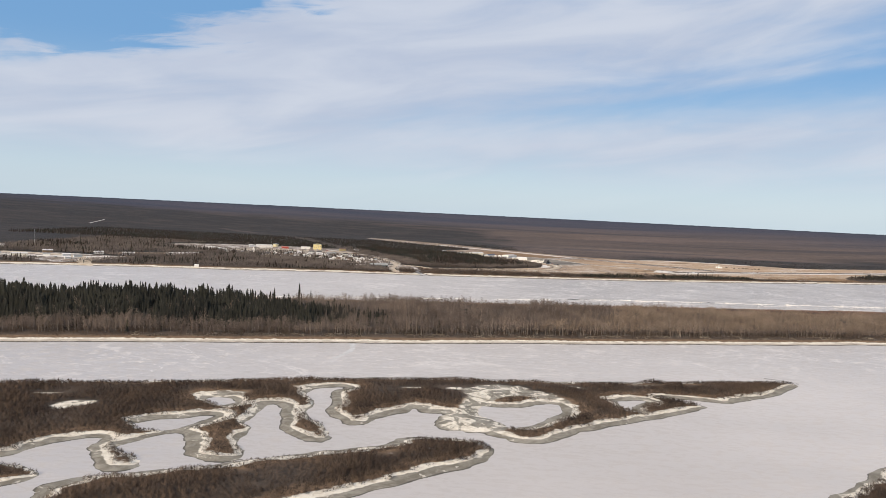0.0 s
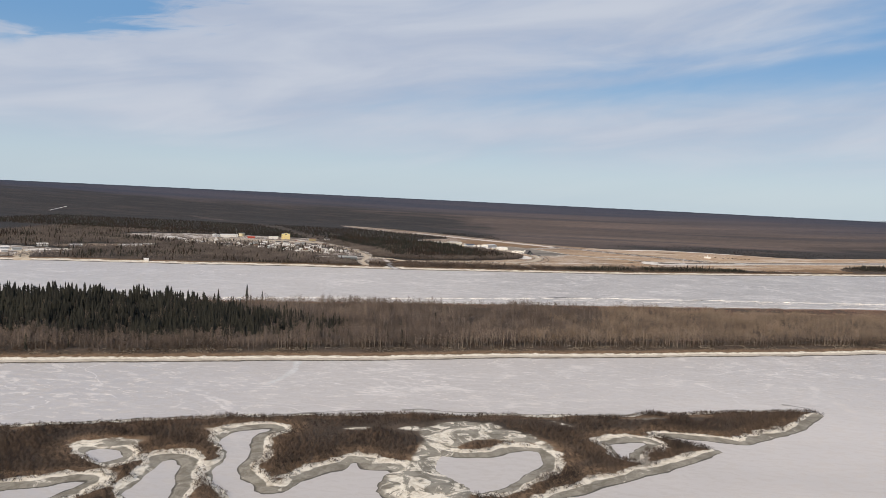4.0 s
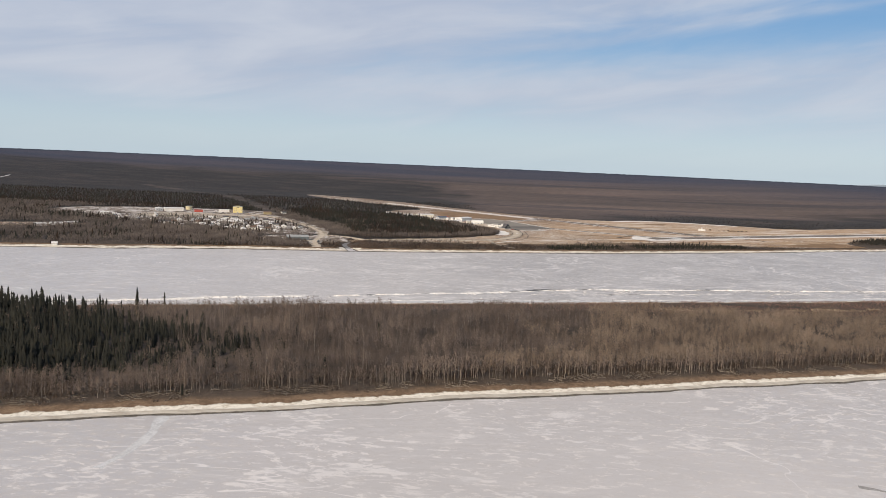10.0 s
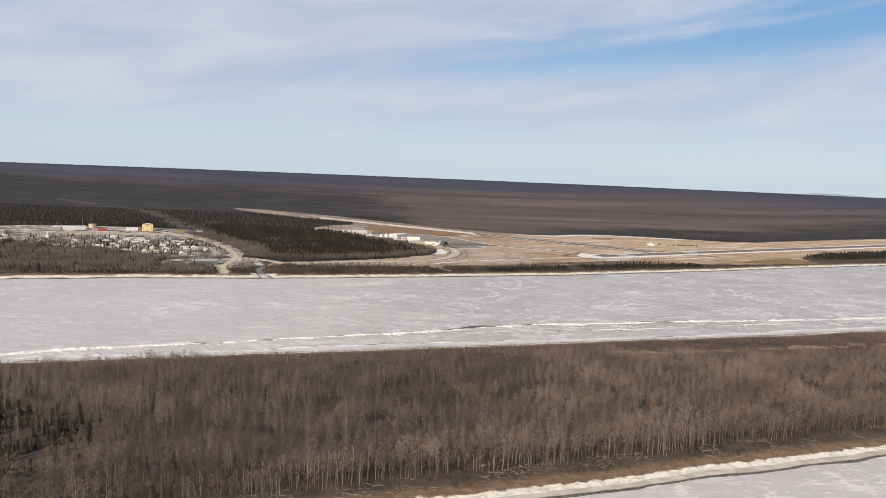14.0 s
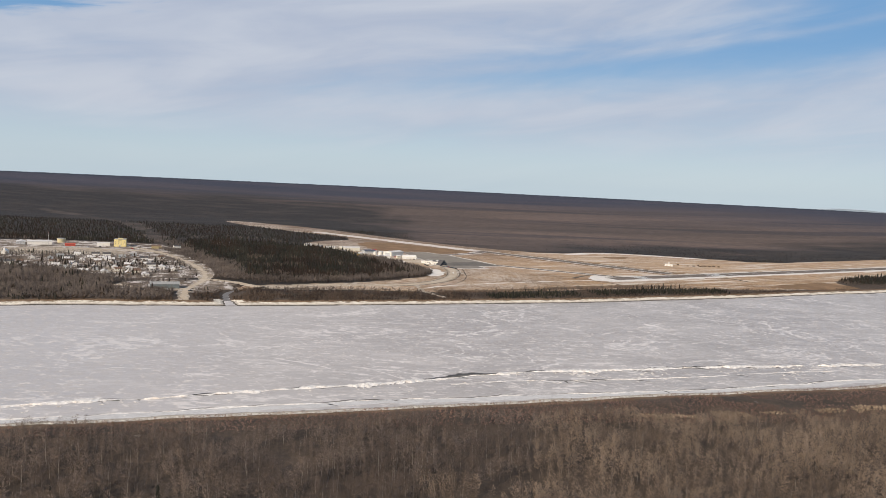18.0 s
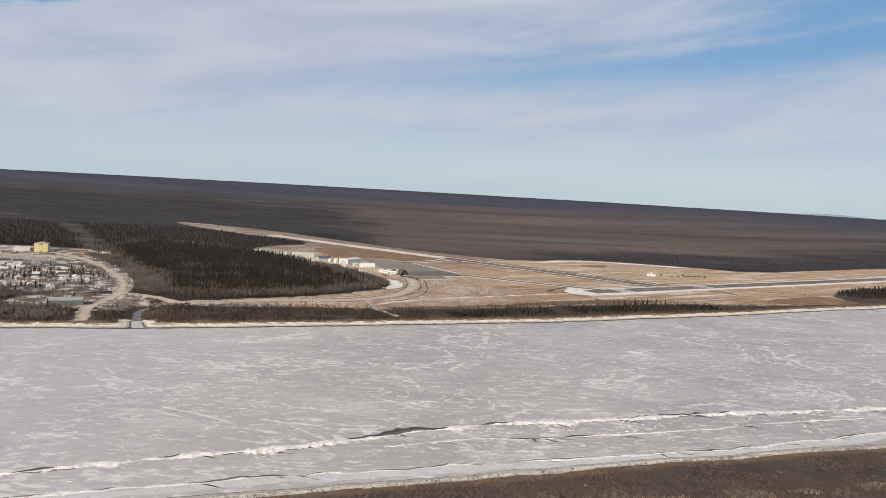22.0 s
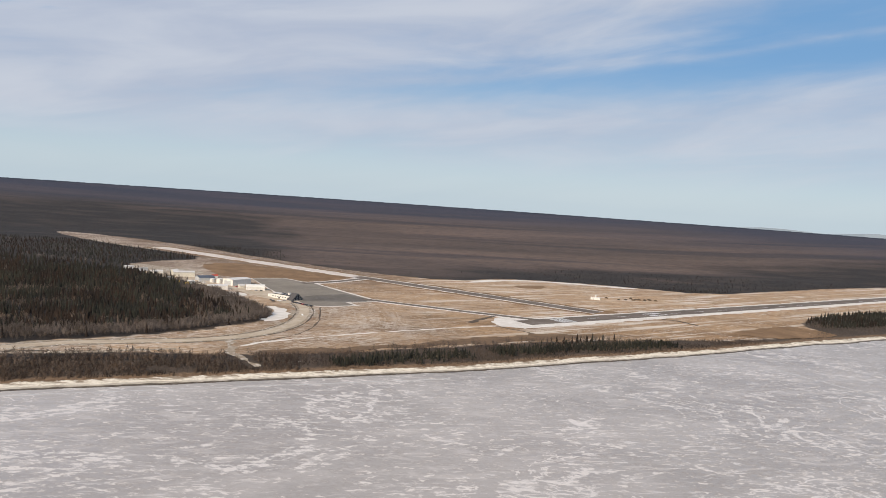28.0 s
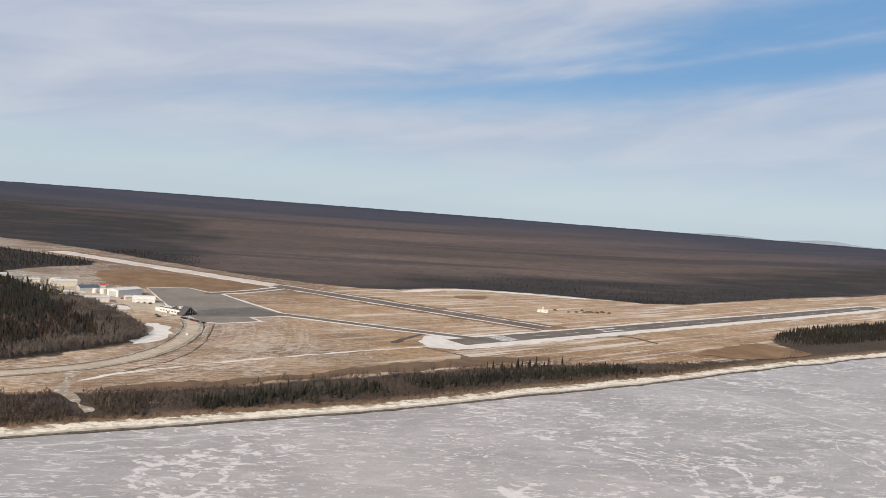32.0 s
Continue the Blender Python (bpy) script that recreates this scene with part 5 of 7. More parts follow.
def shore_spruces():
    """The row of young spruces between the airfield and the bank."""
    line = np.array([(226, 1540), (288, 1564), (372, 1596), (476, 1638), (593, 1676), (612, 1680)], float)
    seg = np.r_[0, np.cumsum(np.hypot(*np.diff(line, axis=0).T))]
    u = np.sort(rng.uniform(0, seg[-1], 330))
    gap = ripple(u, u * 0, 40, 91, 2) > -0.45
    u = u[gap][:290]
    x, y = np.interp(u, seg, line[:, 0]), np.interp(u, seg, line[:, 1])
    off = rng.normal(0, 8, len(u))
    off = off - 5
    pts = np.stack([x - 0.36 * off, y + 0.93 * off], 1)
    pts = pts[shore_fields(pts[:, 0], pts[:, 1])[2] > 19]
    tx = rng.uniform(0, seg[-1], 900)
    tx = tx[ripple(tx, tx * 0, 40, 91, 2) > -0.5]
    to = rng.normal(-4, 7, len(tx))
    tpts = np.stack([np.interp(tx, seg, line[:, 0]) - 0.36 * to, np.interp(tx, seg, line[:, 1]) + 0.93 * to], 1)
    planted("spruce_thicket", SPRUCES_FAR, tpts, rng.uniform(0.25, 0.55, len(tx)), [NEEDLE, STEM], "low dark spruce thicket under the taller spruces", "thicket")
    kinds = [tree_kind("young_spruce", spruce_shape(320 + k, 8.5, 8, 6, 0.17, "trunk"), spruce_shape(320 + k, 8.5, 8, 6, 0.17, "crown"), STEM, NEEDLE,
                       "young dark green spruce on the bank beside the airfield", "spruces along the airfield bank") for k in range(4)]
    stand(kinds, pts, rng.uniform(0.5, 0.95, len(pts)) * (0.95 + 0.25 * ripple(pts[:, 0], pts[:, 1], 25, 92, 2)))

# ---- roads, runways, apron, marks on the ice ----
def along(line, step=7.0):
    line = np.asarray(line, float)
    seg = np.r_[0, np.cumsum(np.hypot(*np.diff(line, axis=0).T))]
    u = np.linspace(0, seg[-1], max(2, int(seg[-1] / step) + 1))
    return np.stack([np.interp(u, seg, line[:, 0]), np.interp(u, seg, line[:, 1])], 1)


def sides_of(p):
    t = np.gradient(p, axis=0)
    t /= np.linalg.norm(t, axis=1)[:, None] + 1e-9
    return np.stack([-t[:, 1], t[:, 0]], 1)


def ribbon(name, line, width, lift, mat, label, category, soft=2, ragged=0.0, shift=0.0, parent=None, on_ice=False, step=7.0):
    """A strip laid on the land, with slightly uneven edges and a real thickness."""
    p = along(smooth_ring(line, soft, False) if soft else line, step)
    n = sides_of(p)
    w = np.full(len(p), width / 2)
    left = w + ragged * ripple(p[:, 0], p[:, 1], 13, len(name) + 3, 3)
    right = w + ragged * ripple(p[:, 0], p[:, 1], 13, len(name) + 9, 3)
    cols = [p + n * (shift + left)[:, None], p + n * shift, p + n * (shift - right)[:, None]]
    rows = []
    for c in cols:
        z = np.zeros(len(c)) if on_ice else land_height(c[:, 0], c[:, 1])
        rows.append(np.column_stack([c, z + lift]))
    edge = [np.column_stack([r[:, :2], r[:, 2] - max(0.25, lift + 0.1)]) for r in (rows[0], rows[2])]
    cols = [edge[0], *rows, edge[1]]
    v = np.stack(cols, 1).reshape(-1, 3)
    k, m = len(cols), len(p)
    i = (np.arange(m - 1)[:, None] * k + np.arange(k - 1)).ravel()
    q = np.stack([i + 1, i, i + k, i + k + 1], 1)
    ob = new(name, mesh_from(name, v, q, [mat]))
    if parent:
        ob.parent = parent
        if label:
            ob["label"] = label
        return ob
    return tagged(ob, label, category, kind="structure")


def sheet(name, ring, lift, mat, label, category, soft=1, step=6.0, ragged=0.0):
    """A flat area with an outline, cut from a grid and given a thickness at its rim."""
    ring = smooth_ring(ring, soft) if soft else np.array(ring, float)
    ring = np.vstack([along(np.vstack([a, b]), step)[:-1] for a, b in zip(ring, np.roll(ring, -1, 0))])
    if ragged:
        ring = ring + ragged * np.stack([ripple(ring[:, 0], ring[:, 1], 15, 5, 3), ripple(ring[:, 0], ring[:, 1], 15, 6, 3)], 1)
    bm = bmesh.new()
    z = land_height(ring[:, 0], ring[:, 1]) + lift
    face = bm.faces.new([bm.verts.new((x, y, h)) for (x, y), h in zip(ring, z)])
    bmesh.ops.recalc_face_normals(bm, faces=[face])
    if face.normal.z < 0:
        face.normal_flip()
    bmesh.ops.triangulate(bm, faces=[face])
    me = bpy.data.meshes.new(name)
    bm.to_mesh(me)
    bm.free()
    me.materials.append(mat)
    return tagged(new(name, me), label, category, kind="structure")


AIR_ROAD = [(-150, 1600), (-112, 1590), (-70, 1552), (-34, 1556), (0, 1584), (54, 1600), (112, 1614), (160, 1648), (188, 1695), (205, 1755), (208, 1829),
            (196, 1878), (172, 1925), (152, 1968), (128, 2010), (96, 2048), (50, 2082), (0, 2120), (-40, 2150)]
TOWN_ROAD = [(-380, 1990), (-330, 1950), (-274, 1881), (-207, 1767), (-158, 1655), (-146, 1580), (-150, 1520), (-142, 1462), (-131, 1432)]
LOT_ROAD = [(-148, 1510), (-190, 1500), (-240, 1522)]
RAMP_ROAD = [(140, 1622), (142, 1590), (149, 1560), (162, 1536), (172, 1518)]
FIELD_TRACK = [(150, 1594), (174, 1620), (215, 1647), (262, 1676), (314, 1703), (371, 1733), (440, 1762)]
PLAZA_ROAD = [(-560, 1820), (-506, 1880), (-442, 1925), (-380, 1935), (-300, 1920)]
SHORE_TRACK = [(-75, 1540), (-20, 1540), (40, 1553), (100, 1575)]
ROADS.update({k: (smooth_ring(v, 1, False), w) for k, v, w in (
    ("air", AIR_ROAD, 9), ("town", TOWN_ROAD, 8), ("lot", LOT_ROAD, 5), ("ramp", RAMP_ROAD, 4), ("plaza", PLAZA_ROAD, 8), ("track", SHORE_TRACK, 5))})

ribbon("road_verge", AIR_ROAD[2:], 24, 0.06, VERGE, "patchy snow and grass verge beside the gravel airport road", "verge", ragged=5.0)
ribbon("gravel_road", AIR_ROAD, 11.5, 0.18, GRAVEL, "broad pale gravel road curving to the airport", "road", ragged=0.4)
ribbon("town_road_verge", TOWN_ROAD, 15, 0.07, VERGE, "snowy shoulder of the town road", "verge", ragged=5.0)
ribbon("town_road", TOWN_ROAD, 7.0, 0.14, GRAVEL, "gravel road from the town to the river landing", "road", ragged=2.0)
ribbon("yard_road", LOT_ROAD, 9, 0.12, GRAVEL, "gravel track into the warehouse yard", "road", ragged=1.5)
ribbon("ramp_track", RAMP_ROAD, 5.5, 0.12, VERGE, "snowy track from the road down to the bank", "track", ragged=4.0, step=4)
ribbon("field_track", FIELD_TRACK, 3.2, 0.11, SNOW, "snow-filled track across the airfield grass", "track", ragged=2.0)
ribbon("plaza_road", PLAZA_ROAD, 14, 0.13, GRAVEL, "wide gravel street below the school", "road", ragged=3.0)
ribbon("shore_track", SHORE_TRACK, 7, 0.10, VERGE, "snowy shoulder between road and brush", "track", ragged=3.0)
ribbon("far_cutline", [(-1405, 2790), (-1450, 3000)], 3.4, 1.0, SNOW, "straight snow-covered clearing in the far forest", "clearing", soft=0, step=30)
ribbon("west_landing_road", [(-640, 1262), (-668, 1310), (-690, 1374), (-760, 1430), (-900, 1440)], 24, 0.12, GRAVEL, "gravel ramp from the river to the west landing", "road", ragged=3)
ribbon("west_street", [(-900, 1385), (-800, 1370), (-700, 1420), (-650, 1470)], 22, 0.10, SNOW, "snowy yard between the western sheds", "yard", ragged=5)
ribbon("outer_ditch", AIR_ROAD[3:14], 1.3, 0.10, DITCH, "dark grassy ditch on the outer side of the road", "ditch", ragged=0.8, shift=-10.5)
ribbon("inner_ditch", AIR_ROAD[3:12], 1.0, 0.10, DITCH, "dark grassy ditch on the inner side of the road", "ditch", ragged=0.8, shift=9.5)
ribbon("field_ditch", [(226, 1842), (225, 1800), (224, 1742), (212, 1679), (184, 1634), (160, 1608)], 1.5, 0.08, DITCH, "dark grassy drain across the mown field", "ditch", ragged=1.0)
ribbon("long_drain", [(430, 1757), (456, 1727), (480, 1690), (500, 1672)], 3, 0.09, DITCH, "dark drain from the runway end to the bank", "ditch", ragged=1.0)

RUN1, RUN2 = [(-100, 2567), (300, 2196), (612, 1903)], [(470, 1788), (1032, 2090), (1492, 2338)]
ribbon("runway_verge", [(-110, 2576), (300, 2196), (625, 1891)], 62, 0.05, TURF, "brown thawed grass along the cross runway", "verge", soft=0, ragged=6.0)
ribbon("runway_snow_edge", RUN1, 38, 0.09, SNOW, "ploughed snow edge of the cross runway", "snow edge", soft=0, ragged=3.0)
ribbon("snowy_runway", [(-93, 2560), (300, 2196)], 30, 0.14, SNOWY_RUNWAY, "snow-packed end of the cross runway", "runway", soft=0, ragged=2.5)
ribbon("cross_runway", [(292, 2203), (612, 1903)], 28, 0.18, ASPHALT, "dark asphalt cross runway with ploughed edges", "runway", soft=0, ragged=0.8)
ribbon("main_snow_edge", [(446, 1775), (1032, 2090), (1510, 2348)], 55, 0.10, SNOW, "ploughed snow bank along the main runway", "snow edge", soft=0, ragged=3.0, shift=-4.5)
ribbon("main_runway", RUN2, 31, 0.20, ASPHALT, "dark asphalt main runway swept clear of snow", "runway", soft=0, ragged=0.8)
ribbon("taxiway_snow_edge", [(278, 1936), (361, 1889), (422, 1855), (500, 1815)], 23, 0.11, SNOW, "ploughed snow edge of the taxiway", "snow edge", soft=1, ragged=1.6)
ribbon("taxiway", [(284, 1934), (361, 1889), (422, 1855), (506, 1812)], 13, 0.23, ASPHALT, "asphalt taxiway between apron and runway", "taxiway", soft=1, ragged=0.7)
ribbon("link_snow_edge", [(206, 2076), (250, 2112), (304, 2182)], 23, 0.12, SNOW, "ploughed snow edge of the short taxiway", "snow edge", soft=1, ragged=1.6)
ribbon("link_taxiway", [(200, 2074), (250, 2112), (310, 2188)], 13, 0.24, ASPHALT, "short asphalt taxiway to the cross runway", "taxiway", soft=1, ragged=0.7)
sheet("apron_edge", [(122, 2109), (174, 2130), (202, 2096), (222, 2082), (259, 2009), (297, 1939), (305, 1912), (265, 1894), (277, 1869), (232, 1847), (208, 1853), (190, 1904), (166, 1957)], 0.13, SNOW,
      "ploughed snow rim round the apron", "snow edge", 0, ragged=1.2)
sheet("apron", [(124, 2106), (173, 2126), (199, 2093), (219, 2079), (255, 2006), (293, 1937), (300, 1915), (259, 1896), (271, 1872), (232, 1851), (210, 1856), (192, 1904), (168, 1957)], 0.18, APRON,
      "grey concrete aircraft apron in front of the hangars", "apron", 0)
sheet("apron_patch", [(194, 1919), (222, 1949), (263, 1974), (291, 1934), (289, 1911), (256, 1899), (206, 1888)], 0.21, APRON_DARK, "strip of darker fresh asphalt across the apron", "asphalt patch", 0)
sheet("snow_triangle", [(436, 1806), (450, 1829), (477, 1831), (492, 1800), (522, 1785), (483, 1758), (456, 1748), (428, 1757)], 0.12, SNOW,
      "patch of packed snow at the runway end", "snow patch", ragged=3.0)
sheet("snow_patch_by_wood", [(152, 1842), (184, 1832), (192, 1770), (180, 1735), (158, 1720), (176, 1790)], 0.09, SNOW,
      "bright snow field between the wood and the road bend", "snow patch", ragged=5.0)
sheet("yard_snow", [(78, 1940), (120, 1948), (138, 1920), (100, 1900), (84, 1915)], 0.12, SNOW, "snow heaped in the yard behind the hangar", "snow patch", ragged=4.0)
sheet("yard", [(-40, 2140), (30, 2110), (92, 2060), (140, 1990), (168, 1955), (198, 1900), (196, 1860), (165, 1880), (110, 1975), (40, 2030), (-30, 2100)], 0.10, GRAVEL,
      "gravel yard among the airport buildings", "yard", ragged=4.0)
sheet("far_yard_snow", [(-90, 2240), (-10, 2200), (60, 2150), (30, 2120), (-60, 2160)], 0.08, VERGE, "snowy ground behind the airport sheds", "snow patch", ragged=8.0)
sheet("turf_west", [(20, 2270), (60, 2330), (130, 2300), (290, 2170), (262, 2142), (215, 2104), (120, 2098), (66, 2130)], 0.04, TURF, "thawed brown turf beside the cross runway", "turf", ragged=6.0)
sheet("turf_bank", [(728, 1774), (795, 1811), (872, 1860), (900, 1815), (908, 1790), (834, 1759), (772, 1742)], 0.60, TURF, "bare brown field above the river bank", "turf", ragged=4.0)
sheet("turf_strip", [(160, 1577), (193, 1560), (262, 1588), (356, 1631), (475, 1690), (560, 1716), (500, 1722), (451, 1709), (360, 1661), (262, 1608)], 0.24, FALLOW,
      "brown grass strip behind the bank spruces", "turf", ragged=7.0)
ribbon("dug_trench", [(401, 1774), (422, 1803), (444, 1832)], 6, 0.12, DITCH, "dark dug strip of earth beside the taxiway", "earthworks", soft=0, ragged=2.0, step=4)
ribbon("drill_trench", [(689, 1865), (710, 1860), (721, 1824)], 5, 0.12, DITCH, "dark scraped earth south of the main runway", "earthworks", soft=1, ragged=2.0, step=4)
sheet("snow_lot", [(-327, 1697), (-281, 1709), (-258, 1640), (-301, 1625)], 0.10, VERGE, "open snowy lot between the houses", "snow patch", ragged=5.0)
sheet("plaza_snow", [(-574, 1886), (-488, 1950), (-400, 1935), (-358, 1920), (-326, 1856), (-447, 1832), (-525, 1790)], 0.06, VERGE, "wide trodden snow field below the school", "snow patch", ragged=8.0)
sheet("turf_north", [(545, 2168), (603, 2208), (633, 2196), (594, 2143)], 0.05, TURF, "square of brown turf north of the runway", "turf", ragged=4.0)
sheet("knoll_snow", [(470, 2200), (570, 2284), (690, 2280), (830, 2236), (800, 2222), (680, 2264), (580, 2268), (500, 2200)], 0.05, SNOW,
      "snow drift along the airfield's forest edge", "snow patch", ragged=4.0)


def runway_paint():
    d = np.array((1026, 544)) / math.hypot(1026, 544)
    n = np.array((-d[1], d[0]))
    root = tagged(new("runway_markings"), "worn white threshold bars and centre dashes on the asphalt", "runway marking")
    data = None
    spots = [(70, k * 3.4, 26, 1.7) for k in (-3.5, -2.5, -1.5, -0.5, 0.5, 1.5, 2.5, 3.5)] + [(130 + 60 * j, 0, 26, 0.9) for j in range(15)]
    spots += [(260, 6.5, 40, 3.5), (260, -6.5, 40, 3.5), (1060, 6.5, 40, 3.5), (1060, -6.5, 40, 3.5)]
    for along_m, off, ln, wd in spots:
        c = np.array(RUN2[0]) + d * along_m + n * off
        z = float(land_height(np.array([c[0]]), np.array([c[1]]))[0]) + 0.235
        q = [c + d * a * ln / 2 + n * b * wd / 2 for a, b in ((-1, -1), (1, -1), (1, 1), (-1, 1))]
        me = bpy.data.meshes.new("stripe")
        me.from_pydata([(*p, z) for p in q], [], [(0, 1, 2, 3)])
        me.materials.append(PAINT_WHITE)
        new("stripe", me).parent = root


runway_paint()

# pressure ridge with wet leads in the river ice
CRACK = smooth_ring([(-420, 950), (-250, 985), (-138, 1030), (-101, 1042), (-60, 1053), (-5, 1072), (28, 1086), (65, 1097), (110, 1113), (145, 1127), (180, 1143),
                     (205, 1153), (250, 1164), (300, 1174), (357, 1187), (400, 1198), (460, 1207), (543, 1223), (700, 1262), (900, 1320)], 2, False)


def ice_ridge(line, label, seed, high, wide, leads, teeth):
    """A buckled seam in the ice: broken white ridge, wet leads beside it, short cracks running off it."""
    root = tagged(new("pressure_ridge"), label, "ice ridge", "ridges in the river ice")
    p = along(line, 2.2)
    n = sides_of(p)
    p = p + n * (1.7 * ripple(p[:, 0], p[:, 1], 17, seed, 3))[:, None]
    swell = ripple(p[:, 0], p[:, 1], 44, seed + 7, 2)
    hgt = (high * (0.8 + ripple(p[:, 0], p[:, 1], 9, seed + 1, 3) + 0.5 * swell)).clip(0.02, 1.3)
    wid = (wide * (1.0 + 0.75 * ripple(p[:, 0], p[:, 1], 11, seed + 2, 3) + 0.6 * swell)).clip(0.25, 6.5)
    prof = [(-1.0, 0.0), (-0.45, 0.8), (0.05, 1.0), (0.5, 0.45), (1.0, 0.0)]
    jig = np.random.default_rng(seed).uniform(0.6, 1.4, (len(p), 5))
    v = np.stack([np.column_stack([p + n * (wid * a * jig[:, k])[:, None], hgt * b * jig[:, k] - 0.02 * (b == 0)]) for k, (a, b) in enumerate(prof)], 1).reshape(-1, 3)
    i = (np.arange(len(p) - 1)[:, None] * 5 + np.arange(4)).ravel()
    new("ridge", mesh_from("ridge", v, np.stack([i, i + 1, i + 6, i + 5], 1), [RIDGE])).parent = root
    for side, x0, x1, reach in leads:
        run = np.where((p[:, 0] > x0) & (p[:, 0] < x1))[0]
        if len(run) < 4:
            continue
        u = np.linspace(0, 1, len(run))
        w = reach * np.clip(np.minimum(u * 1.5, (1 - u) * 3.2), 0.04, 1) * (0.75 + 0.6 * ripple(p[run, 0], p[run, 1], 13, seed + 3, 3)).clip(0.15, 1.4)
        start = wid[run] * 0.35
        rim = 0.5 * ripple(p[run, 0], p[run, 1], 5, seed + 4, 2)
        inner = p[run] + n[run] * (side * start)[:, None]
        outer = p[run] + n[run] * (side * (start + w + rim * np.minimum(w, 1)))[:, None]
        strips = [(inner, outer, SLUSH, "open_lead", 0.03, "dark wet slush beside the ridge")]
        if reach > 3:
            deep = p[run] + n[run] * (side * (start + w * 0.45))[:, None]
            strips.append((deep, p[run] + n[run] * (side * (start + w * 0.9))[:, None], WET, "dark_water", 0.05, "nearly black open water in the lead"))
        for inner, outer, mat, kind_, z, lab in strips:
            v = np.stack([np.column_stack([inner, np.full(len(run), z)]), np.column_stack([outer, np.full(len(run), z)])], 1).reshape(-1, 3)
            i = np.arange(len(run) - 1) * 2
            f = np.stack([i, i + 1, i + 3, i + 2], 1) if side < 0 else np.stack([i + 1, i, i + 2, i + 3], 1)
            ob = new(kind_, mesh_from(kind_, v, f, [mat]))
            ob.parent = root
            ob["label"] = lab
    r = np.random.default_rng(seed + 40)
    for _ in range(teeth):
        k = int(r.integers(0, len(p) - 8))
        if p[k, 0] < 230 and r.uniform() < 0.7:
            continue
        a = p[k] - n[k] * wid[k] * 0.5
        t = p[k + 5] - p[k]
        b = a + t * r.uniform(0.2, 1.3) - n[k] * r.uniform(4, 13)
        c = 0.5 * (a + b) + t * r.uniform(-0.1, 0.25)
        s_ = n[k] * r.uniform(0.9, 2.0)
        q = [a - t * 0.12, c + s_ - t * 0.1, b, c - s_ * 0.4, a + t * 0.12]
        me = bpy.data.meshes.new("side_crack")
        me.from_pydata([(*u, 0.035) for u in q], [], [(0, 4, 3, 2, 1)])
        me.materials.append(SLUSH if r.uniform() < 0.55 else RIDGE)
        new("side_crack", me).parent = root
    return p, n


SHORE_SEAM = smooth_ring([(-200, 988), (-90, 1012), (-23, 1031), (27, 1047), (84, 1063), (115, 1069), (175, 1081), (216, 1092), (267, 1101), (331, 1114), (374, 1124), (423, 1139),
                          (491, 1161), (560, 1180), (640, 1200)], 2, False)
SECOND_SEAM = smooth_ring([(150, 1113), (185, 1122), (215, 1131), (245, 1133), (265, 1136), (296, 1143), (335, 1152), (373, 1161), (429, 1179), (500, 1196)], 2, False)
ridge_p, ridge_n = ice_ridge(CRACK, "long broken ridge of white ice with dark wet leads", 61, 0.65, 3.3,
                             ((1, -120, -62, 2.2), (1, -46, -8, 3.6), (1, 18, 62, 3.8), (1, 112, 206, 9.0), (1, 205, 243, 5.0), (1, 284, 445, 6.0), (1, 470, 640, 2.4),
                              (-1, -90, -66, 2.5), (-1, -36, 4, 3.0), (-1, 40, 78, 3.6), (-1, 84, 132, 4.6), (-1, 300, 420, 2.0)), 90)
ice_ridge(SECOND_SEAM, "thin secondary ridge of white ice with dark cracks", 161, 0.22, 0.9, ((1, 214, 300, 3.4), (1, 345, 372, 1.6)), 16)
ice_ridge(SHORE_SEAM, "low crusted seam of ice following the wooded island shore", 261, 0.2, 1.2,
          ((1, -150, -60, 2.2), (1, -52, 30, 2.8), (1, 20, 130, 3.0), (1, 118, 210, 2.8), (1, 205, 300, 2.6), (1, 290, 400, 2.8), (1, 392, 520, 2.4)), 20)

ribbon("shore_snow", SHORE_SEAM, 9, 0.025, DRIFT, "pale snow packed between the seam and the island shore", "snow", on_ice=True, ragged=2.2, shift=-5.5, soft=0, step=3)


def ice_rubble():
    p, n = ridge_p, ridge_n
    r = np.random.default_rng(12)
    bm = bmesh.new()
    count = 0
    while count < 620:
        k = r.integers(0, len(p))
        c = p[k] - n[k] * abs(r.normal(0, 15)) + r.normal(0, 1, 2)
        if ripple(c[:1], c[1:], 12, 66, 2)[0] < r.normal(0.25, 0.25) or (p[k, 0] < 150 and r.uniform() < 0.7):
            continue
        count += 1
        long, tilt = r.uniform(0.35, 1.5), r.normal(0, 9, 2)
        m = pose(c[0], c[1], 0.05, *tilt, r.uniform(-20, 60))
        a = np.sort(r.uniform(0, 2 * math.pi, 6))
        rim = [(long * 1.5 * math.cos(q), long * 0.45 * math.sin(q)) for q in a]
        low = [bm.verts.new(m @ Vector((x, y, -0.05))) for x, y in rim]
        top = [bm.verts.new(m @ Vector((x * 0.85, y * 0.85, 0.13))) for x, y in rim]
        bm.faces.new(top)
        for q in range(6):
            bm.faces.new((low[q], low[(q + 1) % 6], top[(q + 1) % 6], top[q]))
    me = bpy.data.meshes.new("ice_rubble")
    bm.to_mesh(me)
    bm.free()
    me.materials.append(RIDGE)
    tagged(new("ice_rubble", me), "scattered white ice slabs beside the pressure ridge", "ice rubble", kind="stuff")


